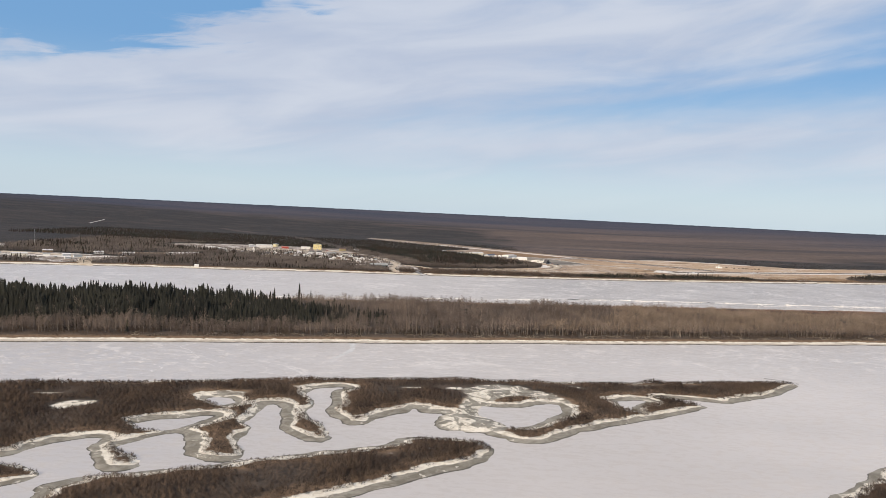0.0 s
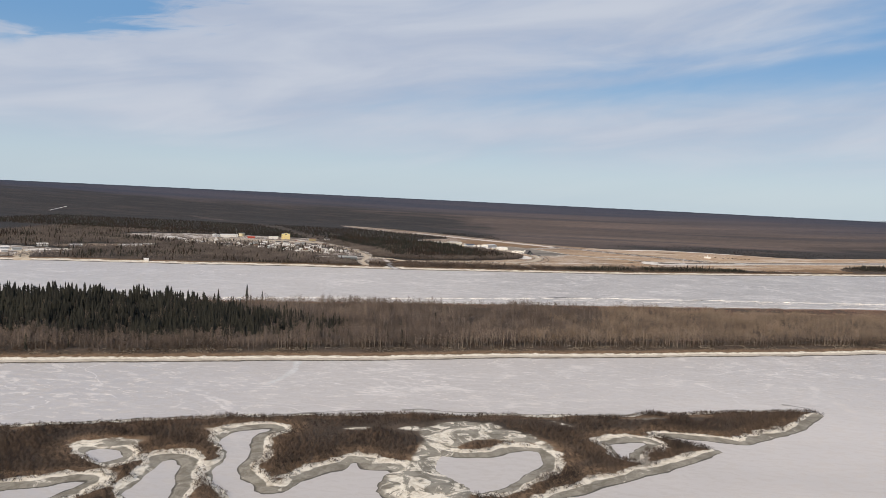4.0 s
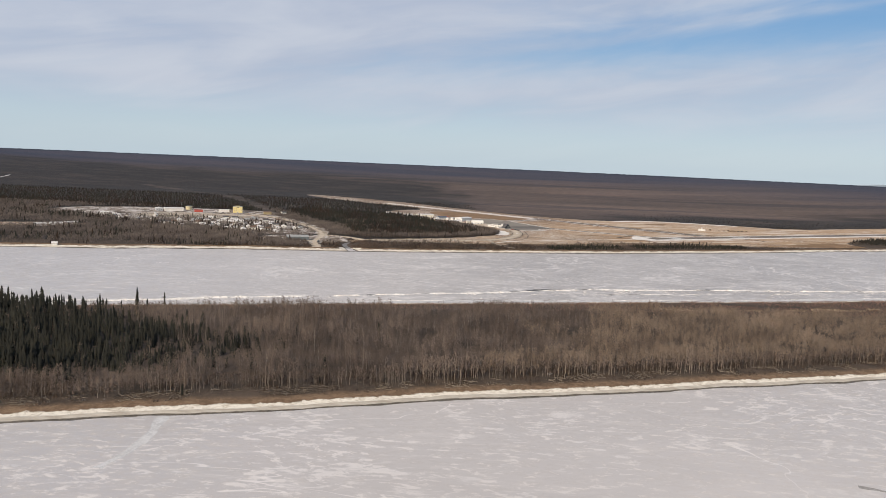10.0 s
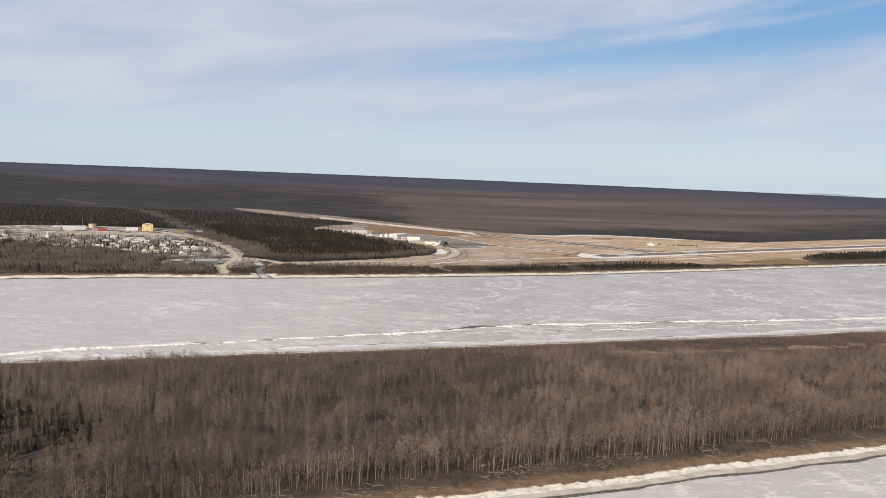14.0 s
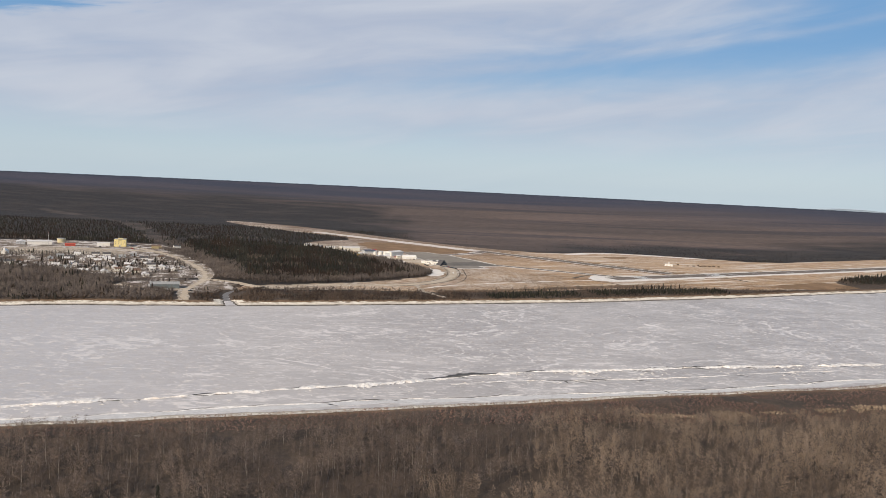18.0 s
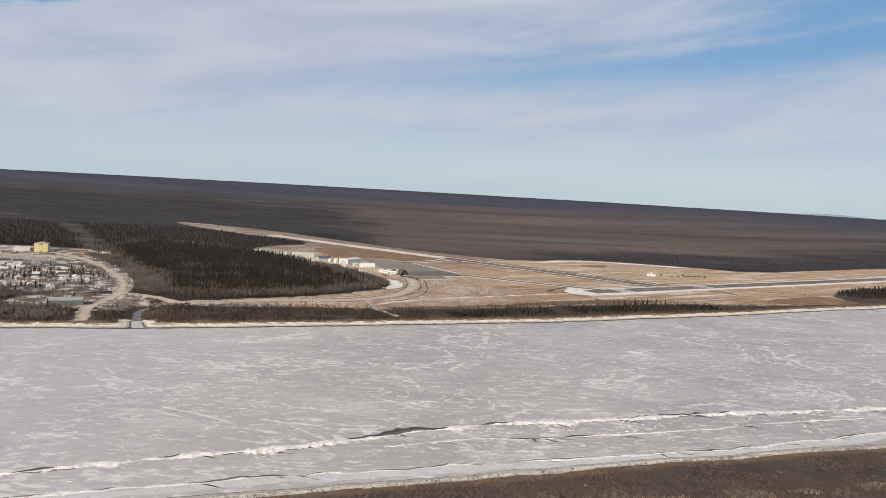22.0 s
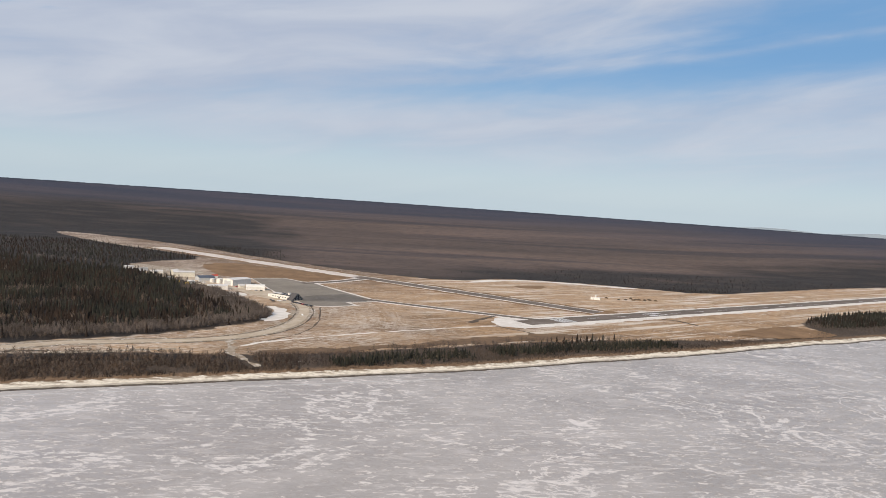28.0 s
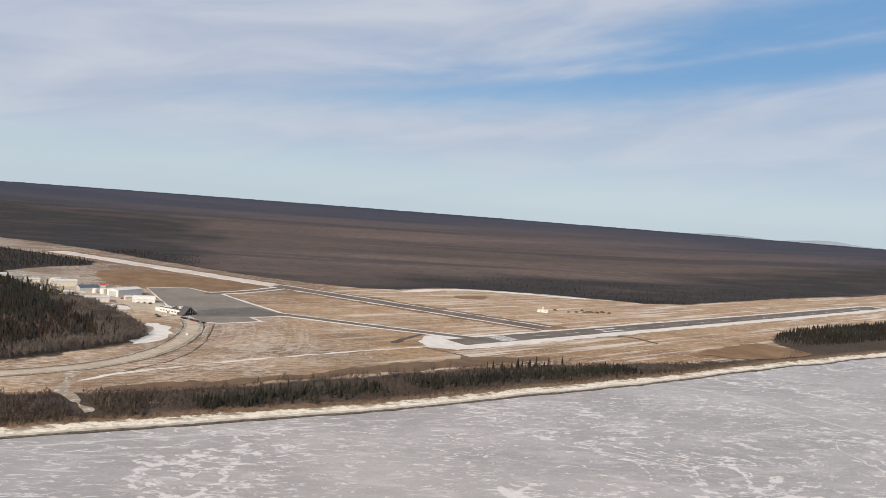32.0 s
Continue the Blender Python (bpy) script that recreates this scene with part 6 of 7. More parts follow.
ice_rubble()
ribbon("sled_track", [(-120, 1410), (-60, 1412), (60, 1442), (200, 1478), (330, 1512)], 1.8, 0.02, DRIFT, "faint snow-filled sled track on the ice", "track", on_ice=True, ragged=0.8, step=4)
ribbon("ice_road", [(600, 1650), (669, 1618), (700, 1534), (719, 1492), (760, 1400), (820, 1300)], 3.0, 0.02, DRIFT, "old snow-filled trail across the river ice", "track", on_ice=True, ragged=1.2, step=4)
ribbon("plough_mark", [(-99, 682), (-96, 655), (-98, 632), (-104, 612)], 5, 0.02, DRIFT, "pale smear of snow across the ice", "snow patch", on_ice=True, ragged=1.6, step=3)
for line in ([(-85, 542), (-63, 549), (-48, 555), (-32, 560), (-23, 561)], [(-12, 564), (4, 567), (20, 564), (40, 567)], [(244, 624), (252, 621), (259, 615)]):
    ribbon("slush_bar", line, 2.6, 0.02, GREY_SLUSH, "grey slush bar frozen along the isle's north shore", "slush bar", on_ice=True, ragged=1.6, step=3)
ribbon("creek_ice", CREEK[2:], 9.5, 0.02, CREEK_ICE, "dull grey wet ice in the mouth of a narrow creek", "creek", on_ice=True, ragged=1.5, step=3)


def waterline(x0, x1, side):
    """Points along the ice's edge under the mainland or one shore of the wooded island."""
    x = np.arange(x0, x1, 6.0)
    base = {"main": np.interp(x, SHORE_X, SHORE_Y), "near": 711 + 0.281 * x, "far": 1026 + 0.245 * x}[side]
    y = base.copy()
    for _ in range(4):
        wob = 3.0 * ripple(x, y, 60, 3, 3)
        y = base + wob if side == "far" else base - wob
    return np.stack([x, y], 1)


for side, x0, x1, lab in (("main", -900, 1400, "dark seam where the mainland bank meets the ice"), ("near", -420, 640, "dark seam under the island's near bank")):
    ribbon("bank_foot", waterline(x0, x1, side), 3.4 if side == "main" else 1.7, 0.03, DARK_FOOT if side == "main" else SLUSH, lab, "wet seam", soft=0, ragged=1.1, on_ice=True, step=4)

# ---- buildings and vehicles ----
def mesh_of(name, bm, mat):
    me = bpy.data.meshes.new(name)
    bm.normal_update()
    bm.to_mesh(me)
    bm.free()
    me.materials.append(mat)
    return me


def part(name, bm, mat, parent, label=""):
    ob = new(name, mesh_of(name, bm, mat))
    ob.parent = parent
    if label:
        ob["label"] = label
    return ob


def box(sx, sy, sz, x=0.0, y=0.0, z=0.0, bevel=0.0):
    """A block on z, centred on x and y, with softened edges."""
    bm = bmesh.new()
    bmesh.ops.create_cube(bm, size=1.0, matrix=Matrix.Translation((x, y, z + sz / 2)) @ Matrix.Diagonal((sx, sy, sz, 1)))
    if bevel:
        bmesh.ops.bevel(bm, geom=bm.edges[:], offset=bevel, segments=1, affect="EDGES")
    return bm


def prism(profile, length, y0=None):
    """A profile in x and z, drawn out along y."""
    bm = bmesh.new()
    y0 = -length / 2 if y0 is None else y0
    a = [bm.verts.new((x, y0, z)) for x, z in profile]
    b = [bm.verts.new((x, y0 + length, z)) for x, z in profile]
    n = len(profile)
    bm.faces.new(a[::-1])
    bm.faces.new(b)
    for k in range(n):
        bm.faces.new((a[k], a[(k + 1) % n], b[(k + 1) % n], b[k]))
    bmesh.ops.recalc_face_normals(bm, faces=bm.faces[:])
    return bm


def drum(radius, height, z=0.0, sides=20, top=None):
    bm = bmesh.new()
    bmesh.ops.create_cone(bm, cap_ends=True, segments=sides, radius1=radius, radius2=radius if top is None else top, depth=height,
                          matrix=Matrix.Translation((0, 0, z + height / 2)))
    return bm


def roof_shell(w, d, h, rise, style, over=0.45, thick=0.22):
    """Roof with eaves and thickness over a w by d body, ridge along y."""
    if style == "gable":
        s = w / 2 + over
        drop = rise * over / (w / 2)
        return prism([(-s, h - drop), (0, h + rise), (s, h - drop), (s, h - drop + thick), (0, h + rise + thick), (-s, h - drop + thick)], d + 2 * over)
    if style == "arch":
        pts = [(-(w / 2 + 0.15) * math.cos(math.pi * k / 10), h + rise * math.sin(math.pi * k / 10)) for k in range(11)]
        inner = [((w / 2 - 0.1) * math.cos(math.pi * k / 10), h + (rise - 0.2) * math.sin(math.pi * k / 10)) for k in range(11)]
        return prism(pts + inner, d + 0.3)
    bm = box(w + 0.3, d + 0.3, 0.35, 0, 0, h)
    top = max(bm.faces, key=lambda f: f.calc_center_median().z)
    bmesh.ops.inset_region(bm, faces=[top], thickness=0.3, depth=-0.2)
    return bm


def body_shell(w, d, h, rise, style):
    if style == "gable":
        return prism([(-w / 2, -0.5), (w / 2, -0.5), (w / 2, h), (0, h + rise), (-w / 2, h)], d)
    if style == "arch":
        arc = [((w / 2 - 0.12) * math.cos(math.pi * k / 10), h + (rise - 0.22) * math.sin(math.pi * k / 10)) for k in range(11)]
        return prism([(-w / 2, -0.5), (w / 2, -0.5)] + arc, d)
    return box(w, d, h + 0.5, 0, 0, -0.5)


def window_part(root, x, y, z, w, h, face):
    """A pane in a frame with a sill, on the wall that faces +-x or +-y."""
    turn = {"+y": 0, "-y": 180, "+x": -90, "-x": 90}[face]
    m = pose(x, y, z, 0, 0, turn)
    f = bmesh.new()
    for sx, sz, px, pz in ((w + 0.24, 0.12, 0, h / 2), (w + 0.24, 0.12, 0, -h / 2), (0.12, h, -w / 2, 0), (0.12, h, w / 2, 0)):
        bmesh.ops.create_cube(f, size=1.0, matrix=Matrix.Translation((px, 0.03, pz)) @ Matrix.Diagonal((sx, 0.12, sz, 1)))
    win = part("window", f, TRIM, root)
    win.matrix_basis = m
    part("pane", box(w, 0.04, h, 0, 0.03, -h / 2), GLASS, win)
    part("sill", box(w + 0.3, 0.2, 0.06, 0, 0.1, -h / 2 - 0.1), TRIM, win)


def door_part(root, x, y, w, h, face, mat=None, name="door"):
    turn = {"+y": 0, "-y": 180, "+x": -90, "-x": 90}[face]
    ob = part(name, box(w, 0.1, h, 0, 0.04, 0, 0.02), mat or DOOR, root)
    ob.matrix_basis = pose(x, y, 0, 0, 0, turn)
    bars = bmesh.new()
    for sx, sz, px, pz in ((w + 0.3, 0.14, 0, h + 0.07), (0.14, h, -w / 2 - 0.07, h / 2), (0.14, h, w / 2 + 0.07, h / 2)):
        bmesh.ops.create_cube(bars, size=1.0, matrix=Matrix.Translation((px, 0.06, pz)) @ Matrix.Diagonal((sx, 0.14, sz, 1)))
    part("door_frame", bars, TRIM, ob)
    return ob


def ground_pose(x, y, yaw, lift=0.0):
    z = float(land_height(np.array([float(x)]), np.array([float(y)]))[0])
    return pose(x, y, z + lift, 0, 0, yaw)


def building(name, x, y, yaw, w, d, h, rise, style, wall, roof, label, category="building", wins=(), doors=(), group="", extras=None):
    """w across the ridge, d along it. wins: (face, count, z, width, height); doors: (face, offset, width, height, material)."""
    root = tagged(new(name), label, category, group)
    part("wall", body_shell(w, d, h, rise, style), wall, root)
    part("roof", roof_shell(w, d, h, rise, style), roof, root)
    for face, count, z, ww, wh in wins:
        span = d if face[1] == "x" else w
        for k in range(count):
            o = span * ((k + 0.5) / count - 0.5)
            sign = 1 if face[0] == "+" else -1
            px, py = (sign * w / 2, o) if face[1] == "x" else (o, sign * d / 2)
            window_part(root, px, py, z, ww, wh, face)
    for face, off, ww, wh, mat in doors:
        sign = 1 if face[0] == "+" else -1
        px, py = (sign * w / 2, off) if face[1] == "x" else (off, sign * d / 2)
        door_part(root, px, py, ww, wh, face, mat)
    if extras:
        extras(root)
    root.matrix_basis = ground_pose(x, y, yaw)
    return root


def chimney(cx, cy, z0, z1):
    def add(root):
        stack = part("chimney", box(0.7, 0.7, z1 - z0, cx, cy, z0, 0.03), W_BROWN, root)
        part("chimney_cap", box(0.9, 0.9, 0.12, cx, cy, z1), R_DARK, stack)
    return add


# -- airport --
def vents(root, spots, h):
    for a, b in spots:
        v = part("roof_vent", drum(0.45, 1.0, h, 10), METAL, root)
        v.matrix_basis = pose(a, b, 0)


building("hangar", 108.5, 2027, -40, 20, 36, 8.2, 1.3, "gable", W_WHITE, R_SNOW, "large white metal aircraft hangar with a low gable roof", "hangar",
         wins=[("-x", 5, 5.5, 1.6, 1.0)], doors=[("-y", 0, 13, 6.5, W_GREY), ("-x", -12, 1.1, 2.1, DOOR), ("-x", 9, 4, 4, W_GREY)])
building("service_shed", 88.5, 1967, -72, 13, 25, 5.4, 1.1, "gable", W_WHITE, R_SNOW, "low white metal service shed beside heaped snow", "shed",
         wins=[("-x", 3, 3.2, 1.2, 0.9)], doors=[("-x", -8, 4, 3.8, W_GREY), ("-y", 0, 1.1, 2.1, DOOR)])
building("arched_hangar", 138, 1978, -84, 15, 25, 4.0, 3.6, "arch", W_WHITE, W_WHITE, "small white arch-roofed hangar next to the apron", "hangar",
         wins=[("-x", 2, 2.2, 1.1, 0.9)], doors=[("-x", 3, 5, 3.5, W_GREY), ("-y", 0, 1.1, 2.1, DOOR)])


def terminal_extras(root):
    prow = part("prow", prism([(-9.5, -0.5), (9.5, -0.5), (9.5, 1.4), (0.6, 8.6), (-0.6, 8.6), (-9.5, 1.4)], 9.0, -23.0), W_TEAL, root, "slate-blue pointed end hall")
    part("prow_glass", prism([(-8.2, 0.6), (8.2, 0.6), (8.2, 1.5), (0.4, 7.7), (-0.4, 7.7), (-8.2, 1.5)], 0.12, -23.12), GLASS, prow, "dark glazed gable")
    for k in range(5):
        x = -6.0 + 3.0 * k
        part("mullion", box(0.18, 0.2, 7.6 - abs(x) * 0.82 - 0.6, x, -23.16, 0.6), W_PALEBLUE, prow)
    part("prow_roof", prism([(-10.2, 0.9), (-0.6, 8.7), (0.6, 8.7), (10.2, 0.9), (10.2, 1.25), (0.7, 9.05), (-0.7, 9.05), (-10.2, 1.25)], 9.8, -23.4), R_DARK, prow)
    tower = part("lookout", box(3.6, 3.6, 2.0, 1.5, -8, 5.6, 0.05), W_WHITE, root, "small white rooftop lookout")
    part("lookout_roof", box(4.2, 4.2, 0.3, 1.5, -8, 7.6), R_SNOW, tower)
    part("plant_box", box(3.0, 2.6, 1.5, -2.0, 3.0, 5.6, 0.05), W_WHITE, root, "white rooftop plant box")
    wing = part("annex", box(9, 10, 4.0, 0, 20.0, -0.5, 0.04), W_WHITE, root, "lower white annex")
    part("annex_roof", box(9.5, 10.4, 0.3, 0, 20.0, 3.5), R_SNOW, wing)
    part("snow_cover", box(9.0, 12, 0.25, -1.0, 9, 5.9), R_SNOW, root, "snow lying on the flat roof")
    vents(root, [(2, -2), (-4, -5)], 5.6)


building("terminal", 180, 1907, 49, 15, 30, 5.4, 0.3, "flat", W_WHITE, R_DARK, "white terminal with a dark flat roof and slate-blue pointed end", "terminal",
         wins=[("+x", 7, 2.6, 2.2, 1.3), ("-x", 7, 2.6, 2.2, 1.3)], doors=[("-x", 2, 2.4, 2.4, GLASS), ("+x", 4, 2.4, 2.4, GLASS)], extras=terminal_extras)
building("maintenance_garage", 24, 2090, -70, 15, 31, 7.0, 1.5, "gable", W_CREAM, R_SNOW, "cream metal maintenance garage with a snowy roof", "garage",
         wins=[("-x", 4, 4.6, 1.3, 1.0)], doors=[("-x", -9, 4.5, 4.6, W_GREY), ("-x", 0, 4.5, 4.6, W_GREY), ("-x", 9, 4.5, 4.6, W_GREY)])
building("blue_roofed_office", 60, 2059, -60, 15, 24, 4.4, 2.4, "gable", W_GREY, R_BLUE, "grey office with a dark blue-grey sheet-metal roof", "office",
         wins=[("-x", 5, 2.2, 1.4, 1.2), ("-y", 2, 2.2, 1.4, 1.2)], doors=[("-x", 0, 1.2, 2.1, DOOR)], extras=chimney(2, 5, 5, 8))
building("red_roofed_shed", 70, 2092, -60, 5, 8, 3.4, 1.6, "gable", W_WHITE, W_RED, "small white shed with a red roof by the runway", "shed",
         wins=[("-x", 2, 1.8, 1.0, 0.9)], doors=[("-x", 4, 1.1, 2.1, DOOR)])
for bx, by, byaw, bw, bd, wall, roof, lab in (
        (-20, 2118, -70, 9, 18, W_WHITE, R_SNOW, "long white storage shed at the yard's end"), (-44, 2140, -60, 8, 12, W_GREY, R_GREY, "grey sheet-metal store shed"),
        (4, 2136, -40, 7, 11, W_CREAM, R_SNOW, "cream portable building with a snowy roof"), (-70, 2160, -60, 8, 14, W_WHITE, R_SNOW, "white equipment shed in the snow"),
        (46, 2016, -66, 6, 9, W_PALEBLUE, R_SNOW, "pale blue portable cabin in the yard"), (12, 2048, -50, 6, 10, W_WHITE, R_GREY, "white trailer cabin beside the wood"),
        (118, 1992, -60, 5, 8, W_CREAM, R_SNOW, "small cream fuel office by the road")):
    building("store_shed", bx, by, byaw, bw, bd, 3.4, 1.2, "gable", wall, roof, lab, "shed", wins=[("-x", 2, 1.9, 1.1, 0.9)], doors=[("-x", bd * 0.33, 1.1, 2.1, DOOR)],
             group="airport sheds")


def fuel_tank(x, y, radius, height, wall, label):
    root = tagged(new("fuel_tank"), label, "storage tank")
    part("shell", drum(radius, height, -0.3, 24), wall, root)
    part("dome", drum(radius * 1.01, 0.9, height - 0.3, 24, 0.3), wall, root)
    part("rim", drum(radius * 1.03, 0.15, height - 0.4, 24), METAL, root)
    lad = bmesh.new()
    for sx in (-0.25, 0.25):
        bmesh.ops.create_cube(lad, size=1.0, matrix=Matrix.Translation((sx, -radius - 0.12, height / 2)) @ Matrix.Diagonal((0.06, 0.06, height, 1)))
    for k in range(int(height / 0.4)):
        bmesh.ops.create_cube(lad, size=1.0, matrix=Matrix.Translation((0, -radius - 0.12, 0.3 + 0.4 * k)) @ Matrix.Diagonal((0.5, 0.05, 0.05, 1)))
    part("ladder", lad, METAL, root)
    root.matrix_basis = ground_pose(x, y, 20)
    return root


fuel_tank(84, 2030, 4.6, 7.0, W_WHITE, "round white fuel tank with a domed lid")
fuel_tank(73, 2036, 3.4, 5.5, W_WHITE, "smaller round white fuel tank")


def weather_extras(root):
    mast = part("tower", drum(1.2, 1.6, 3.7, 10), W_WHITE, root, "short white tower on the roof")
    dome = bmesh.new()
    bmesh.ops.create_icosphere(dome, subdivisions=2, radius=1.5, matrix=Matrix.Translation((0, 0, 6.2)))
    part("radome", dome, W_WHITE, mast, "round white radome")
    base = part("plinth", box(9, 19, 0.6, 0, 0, -0.4), GRAVEL, root)


building("weather_station", 662, 2046, 66, 7, 15, 3.6, 0.3, "flat", W_WHITE, R_SNOW, "white radar hut with a small dome on open grass", "radar station",
         wins=[("-x", 2, 2.0, 1.1, 0.9)], doors=[("-x", 3, 1.1, 2.1, DOOR)], extras=weather_extras)


def spoil_heap(x, y, sx, sy, h, seed):
    r = np.random.default_rng(seed)
    bm = bmesh.new()
    bmesh.ops.create_icosphere(bm, subdivisions=3, radius=1.0)
    for v in bm.verts:
        k = 1 + 0.3 * noise.noise(Vector(v.co) * 2.2 + Vector((seed, 0, 0))) + r.normal(0, 0.03)
        v.co = Vector((v.co.x * sx * k, v.co.y * sy * k, max(-0.2, v.co.z) * h * k))
    ob = new("earth_heap", mesh_of("earth_heap", bm, DITCH))
    ob.matrix_basis = ground_pose(x, y, float(r.uniform(0, 180)))
    tagged(ob, "low dark heap of dug earth on the airfield grass", "earth heap", "earth heaps")


for k, (hx, hy, hs) in enumerate([(706, 2058, 4), (720, 2062, 6), (732, 2059, 4), (742, 2066, 7), (754, 2064, 5), (765, 2070, 6), (690, 2070, 3), (736, 2078, 4), (772, 2062, 3)]):
    spoil_heap(hx, hy, hs, hs * 0.5, 1.4 + 0.15 * k, k)


# -- vehicles --
def vehicle(name, paint, label, long=4.6, wide=1.85, pickup=False, category="car", group="parked vehicles"):
    root = tagged(new(name), label, category, group)
    body = prism([(-long / 2, 0.35), (long / 2, 0.35), (long / 2, 0.82), (long / 2 - 0.15, 0.95), (-long / 2 + 0.05, 1.0), (-long / 2, 0.9)], wide)
    part("body", body, paint, root)
    c0, c1 = (-0.15, 1.25) if pickup else (-long / 2 + 0.25, 1.05)
    part("cabin", prism([(c0, 0.95), (c1 + 0.35, 0.95), (c1 - 0.25, 1.62), (c0 + 0.2, 1.66)], wide * 0.88), paint, root)
    part("windscreen", prism([(c1 + 0.34, 0.98), (c1 + 0.38, 1.0), (c1 - 0.2, 1.6), (c1 - 0.24, 1.58)], wide * 0.8), GLASS, root)
    for s in (-1, 1):
        part("side_window", box(c1 - c0 - 0.45, 0.03, 0.42, (c0 + c1) / 2, s * (wide * 0.44 + 0.01), 1.08), GLASS, root)
        part("headlight", box(0.06, 0.34, 0.16, long / 2, s * wide * 0.34, 0.68), TRIM, root)
        for fx in (-long * 0.31, long * 0.31):
            w = bmesh.new()
            bmesh.ops.create_cone(w, cap_ends=True, segments=14, radius1=0.34, radius2=0.34, depth=0.22, matrix=pose(fx, s * (wide / 2 - 0.06), 0.34, 90))
            wheel = part("wheel", w, TYRE, root)
            rim = bmesh.new()
            bmesh.ops.create_cone(rim, cap_ends=True, segments=10, radius1=0.2, radius2=0.2, depth=0.26, matrix=pose(fx, s * (wide / 2 - 0.06), 0.34, 90))
            part("rim", rim, METAL, wheel)
    return root


KINDS = {"dark": vehicle("car", C_DARK, "dark parked car outside the terminal"), "silver": vehicle("car", C_SILVER, "silver parked car outside the terminal"),
         "red": vehicle("car", C_RED, "red parked car outside the terminal"), "white": vehicle("pickup", C_WHITE, "white pickup truck on the gravel", 5.4, 1.95, True, "pickup"),
         "darkpick": vehicle("pickup", C_DARK, "dark pickup truck parked on gravel", 5.4, 1.95, True, "pickup")}
USED = set()


def park(kind, x, y, yaw):
    src = KINDS[kind]
    m = ground_pose(x, y, yaw, 0.2)
    if kind in USED:
        copy_thing(src, m)
    else:
        USED.add(kind)
        src.matrix_basis = m


for k, kind in enumerate(("dark", "darkpick", "dark", "silver", "dark", "red", "darkpick", "dark", "silver", "dark")):
    park(kind, 192 + 2.6 * k, 1872 - 2.9 * k, 40 + (k * 7) % 9)
for kind, cx, cy, yaw in (("white", 205, 1776, 95), ("dark", 168, 1873, 20), ("white", 175, 1878, 24), ("silver", 181, 1884, 20), ("darkpick", 164, 1884, 110), ("white", 132, 1968, 60),
                          ("silver", 140, 1966, 60), ("dark", 147, 1964, 64), ("white", 56, 2036, 30), ("darkpick", 50, 2022, 70), ("white", 62, 2026, 0), ("red", 112, 1994, 20),
                          ("white", -171, 1497, 10), ("silver", -186, 1494, 80), ("darkpick", -140, 1492, 60), ("white", -230, 1840, 120), ("dark", -60, 1546, 15),
                          ("white", -352, 1960, 15), ("red", -362, 1957, 20), ("dark", -420, 1962, 30), ("silver", -436, 1950, 60), ("white", -470, 1930, 20),
                          ("white", -770, 1345, 30), ("dark", -745, 1360, 60), ("white", -700, 1385, 90), ("silver", -830, 1372, 10)):
    park(kind, cx, cy, yaw)


def loader(x, y, yaw, label):
    root = tagged(new("wheel_loader"), label, "machine", "yellow machines")
    part("chassis", prism([(-3.4, 0.9), (2.2, 0.9), (2.2, 1.6), (0.4, 1.9), (-3.4, 2.3)], 2.2), C_YELLOW, root)
    cab = part("cab", prism([(-0.9, 1.9), (0.9, 1.9), (0.7, 3.4), (-0.8, 3.4)], 1.7), C_YELLOW, root)
    part("cab_glass", prism([(0.91, 2.1), (0.95, 2.1), (0.76, 3.25), (0.72, 3.25)], 1.5), GLASS, cab)
    part("boom", prism([(1.6, 1.4), (4.4, 0.7), (4.4, 1.0), (1.6, 1.9)], 1.2), C_YELLOW, root)
    part("bucket", prism([(4.3, 0.1), (5.6, 0.1), (4.7, 0.4), (4.6, 1.4), (4.3, 1.4)], 2.7), METAL, root)
    for s in (-1, 1):
        for fx in (-2.3, 1.3):
            w = bmesh.new()
            bmesh.ops.create_cone(w, cap_ends=True, segments=16, radius1=0.85, radius2=0.85, depth=0.55, matrix=pose(fx, s * 1.15, 0.85, 90))
            part("wheel", w, TYRE, root)
    root.matrix_basis = ground_pose(x, y, yaw, 0.1)


loader(31, 2014, 20, "yellow wheel loader parked behind the wood")
loader(44, 2004, 35, "second yellow loader beside the yard fence")
loader(22, 2026, 80, "yellow grader-like machine in the yard")


# -- town --
def school_extras(root):
    part("penthouse", box(9, 8, 0.9, 0, 3, 13.6), W_YELLOW, root)
    part("grille", box(5, 0.12, 1.4, 0, -10.56, 11.4), R_DARK, root, "dark ventilation grille near the roof")


building("yellow_block", -396, 1996, 14, 20, 21, 13.2, 0.3, "flat", W_YELLOW, R_GREY, "tall plain yellow cube-shaped building above the town", "building",
         wins=[("-y", 4, 8.6, 1.1, 1.3), ("-y", 4, 5.0, 1.1, 1.3), ("+x", 4, 8.6, 1.1, 1.3)], doors=[("-y", 0, 2.4, 2.4, DOOR)], extras=school_extras)
building("white_annex", -426, 1994, -70, 12, 22, 5.4, 0.3, "flat", W_WHITE, R_SNOW, "low white annex beside the yellow block", "building",
         wins=[("-y", 2, 2.6, 1.6, 1.2), ("-x", 5, 2.6, 1.6, 1.2)], doors=[("-x", 0, 1.2, 2.1, DOOR)])


def water_tank(x, y):
    root = tagged(new("water_tank"), "round pale yellow water tank flaring towards its rim", "water tank")
    part("shell", drum(6.2, 8.0, -0.3, 28, 7.6), W_TANK, root)
    part("lid", drum(7.7, 1.0, 7.8, 28, 0.4), R_GREY, root)
    part("rim", drum(7.75, 0.25, 7.6, 28), METAL, root)
    root.matrix_basis = ground_pose(x, y, 0)


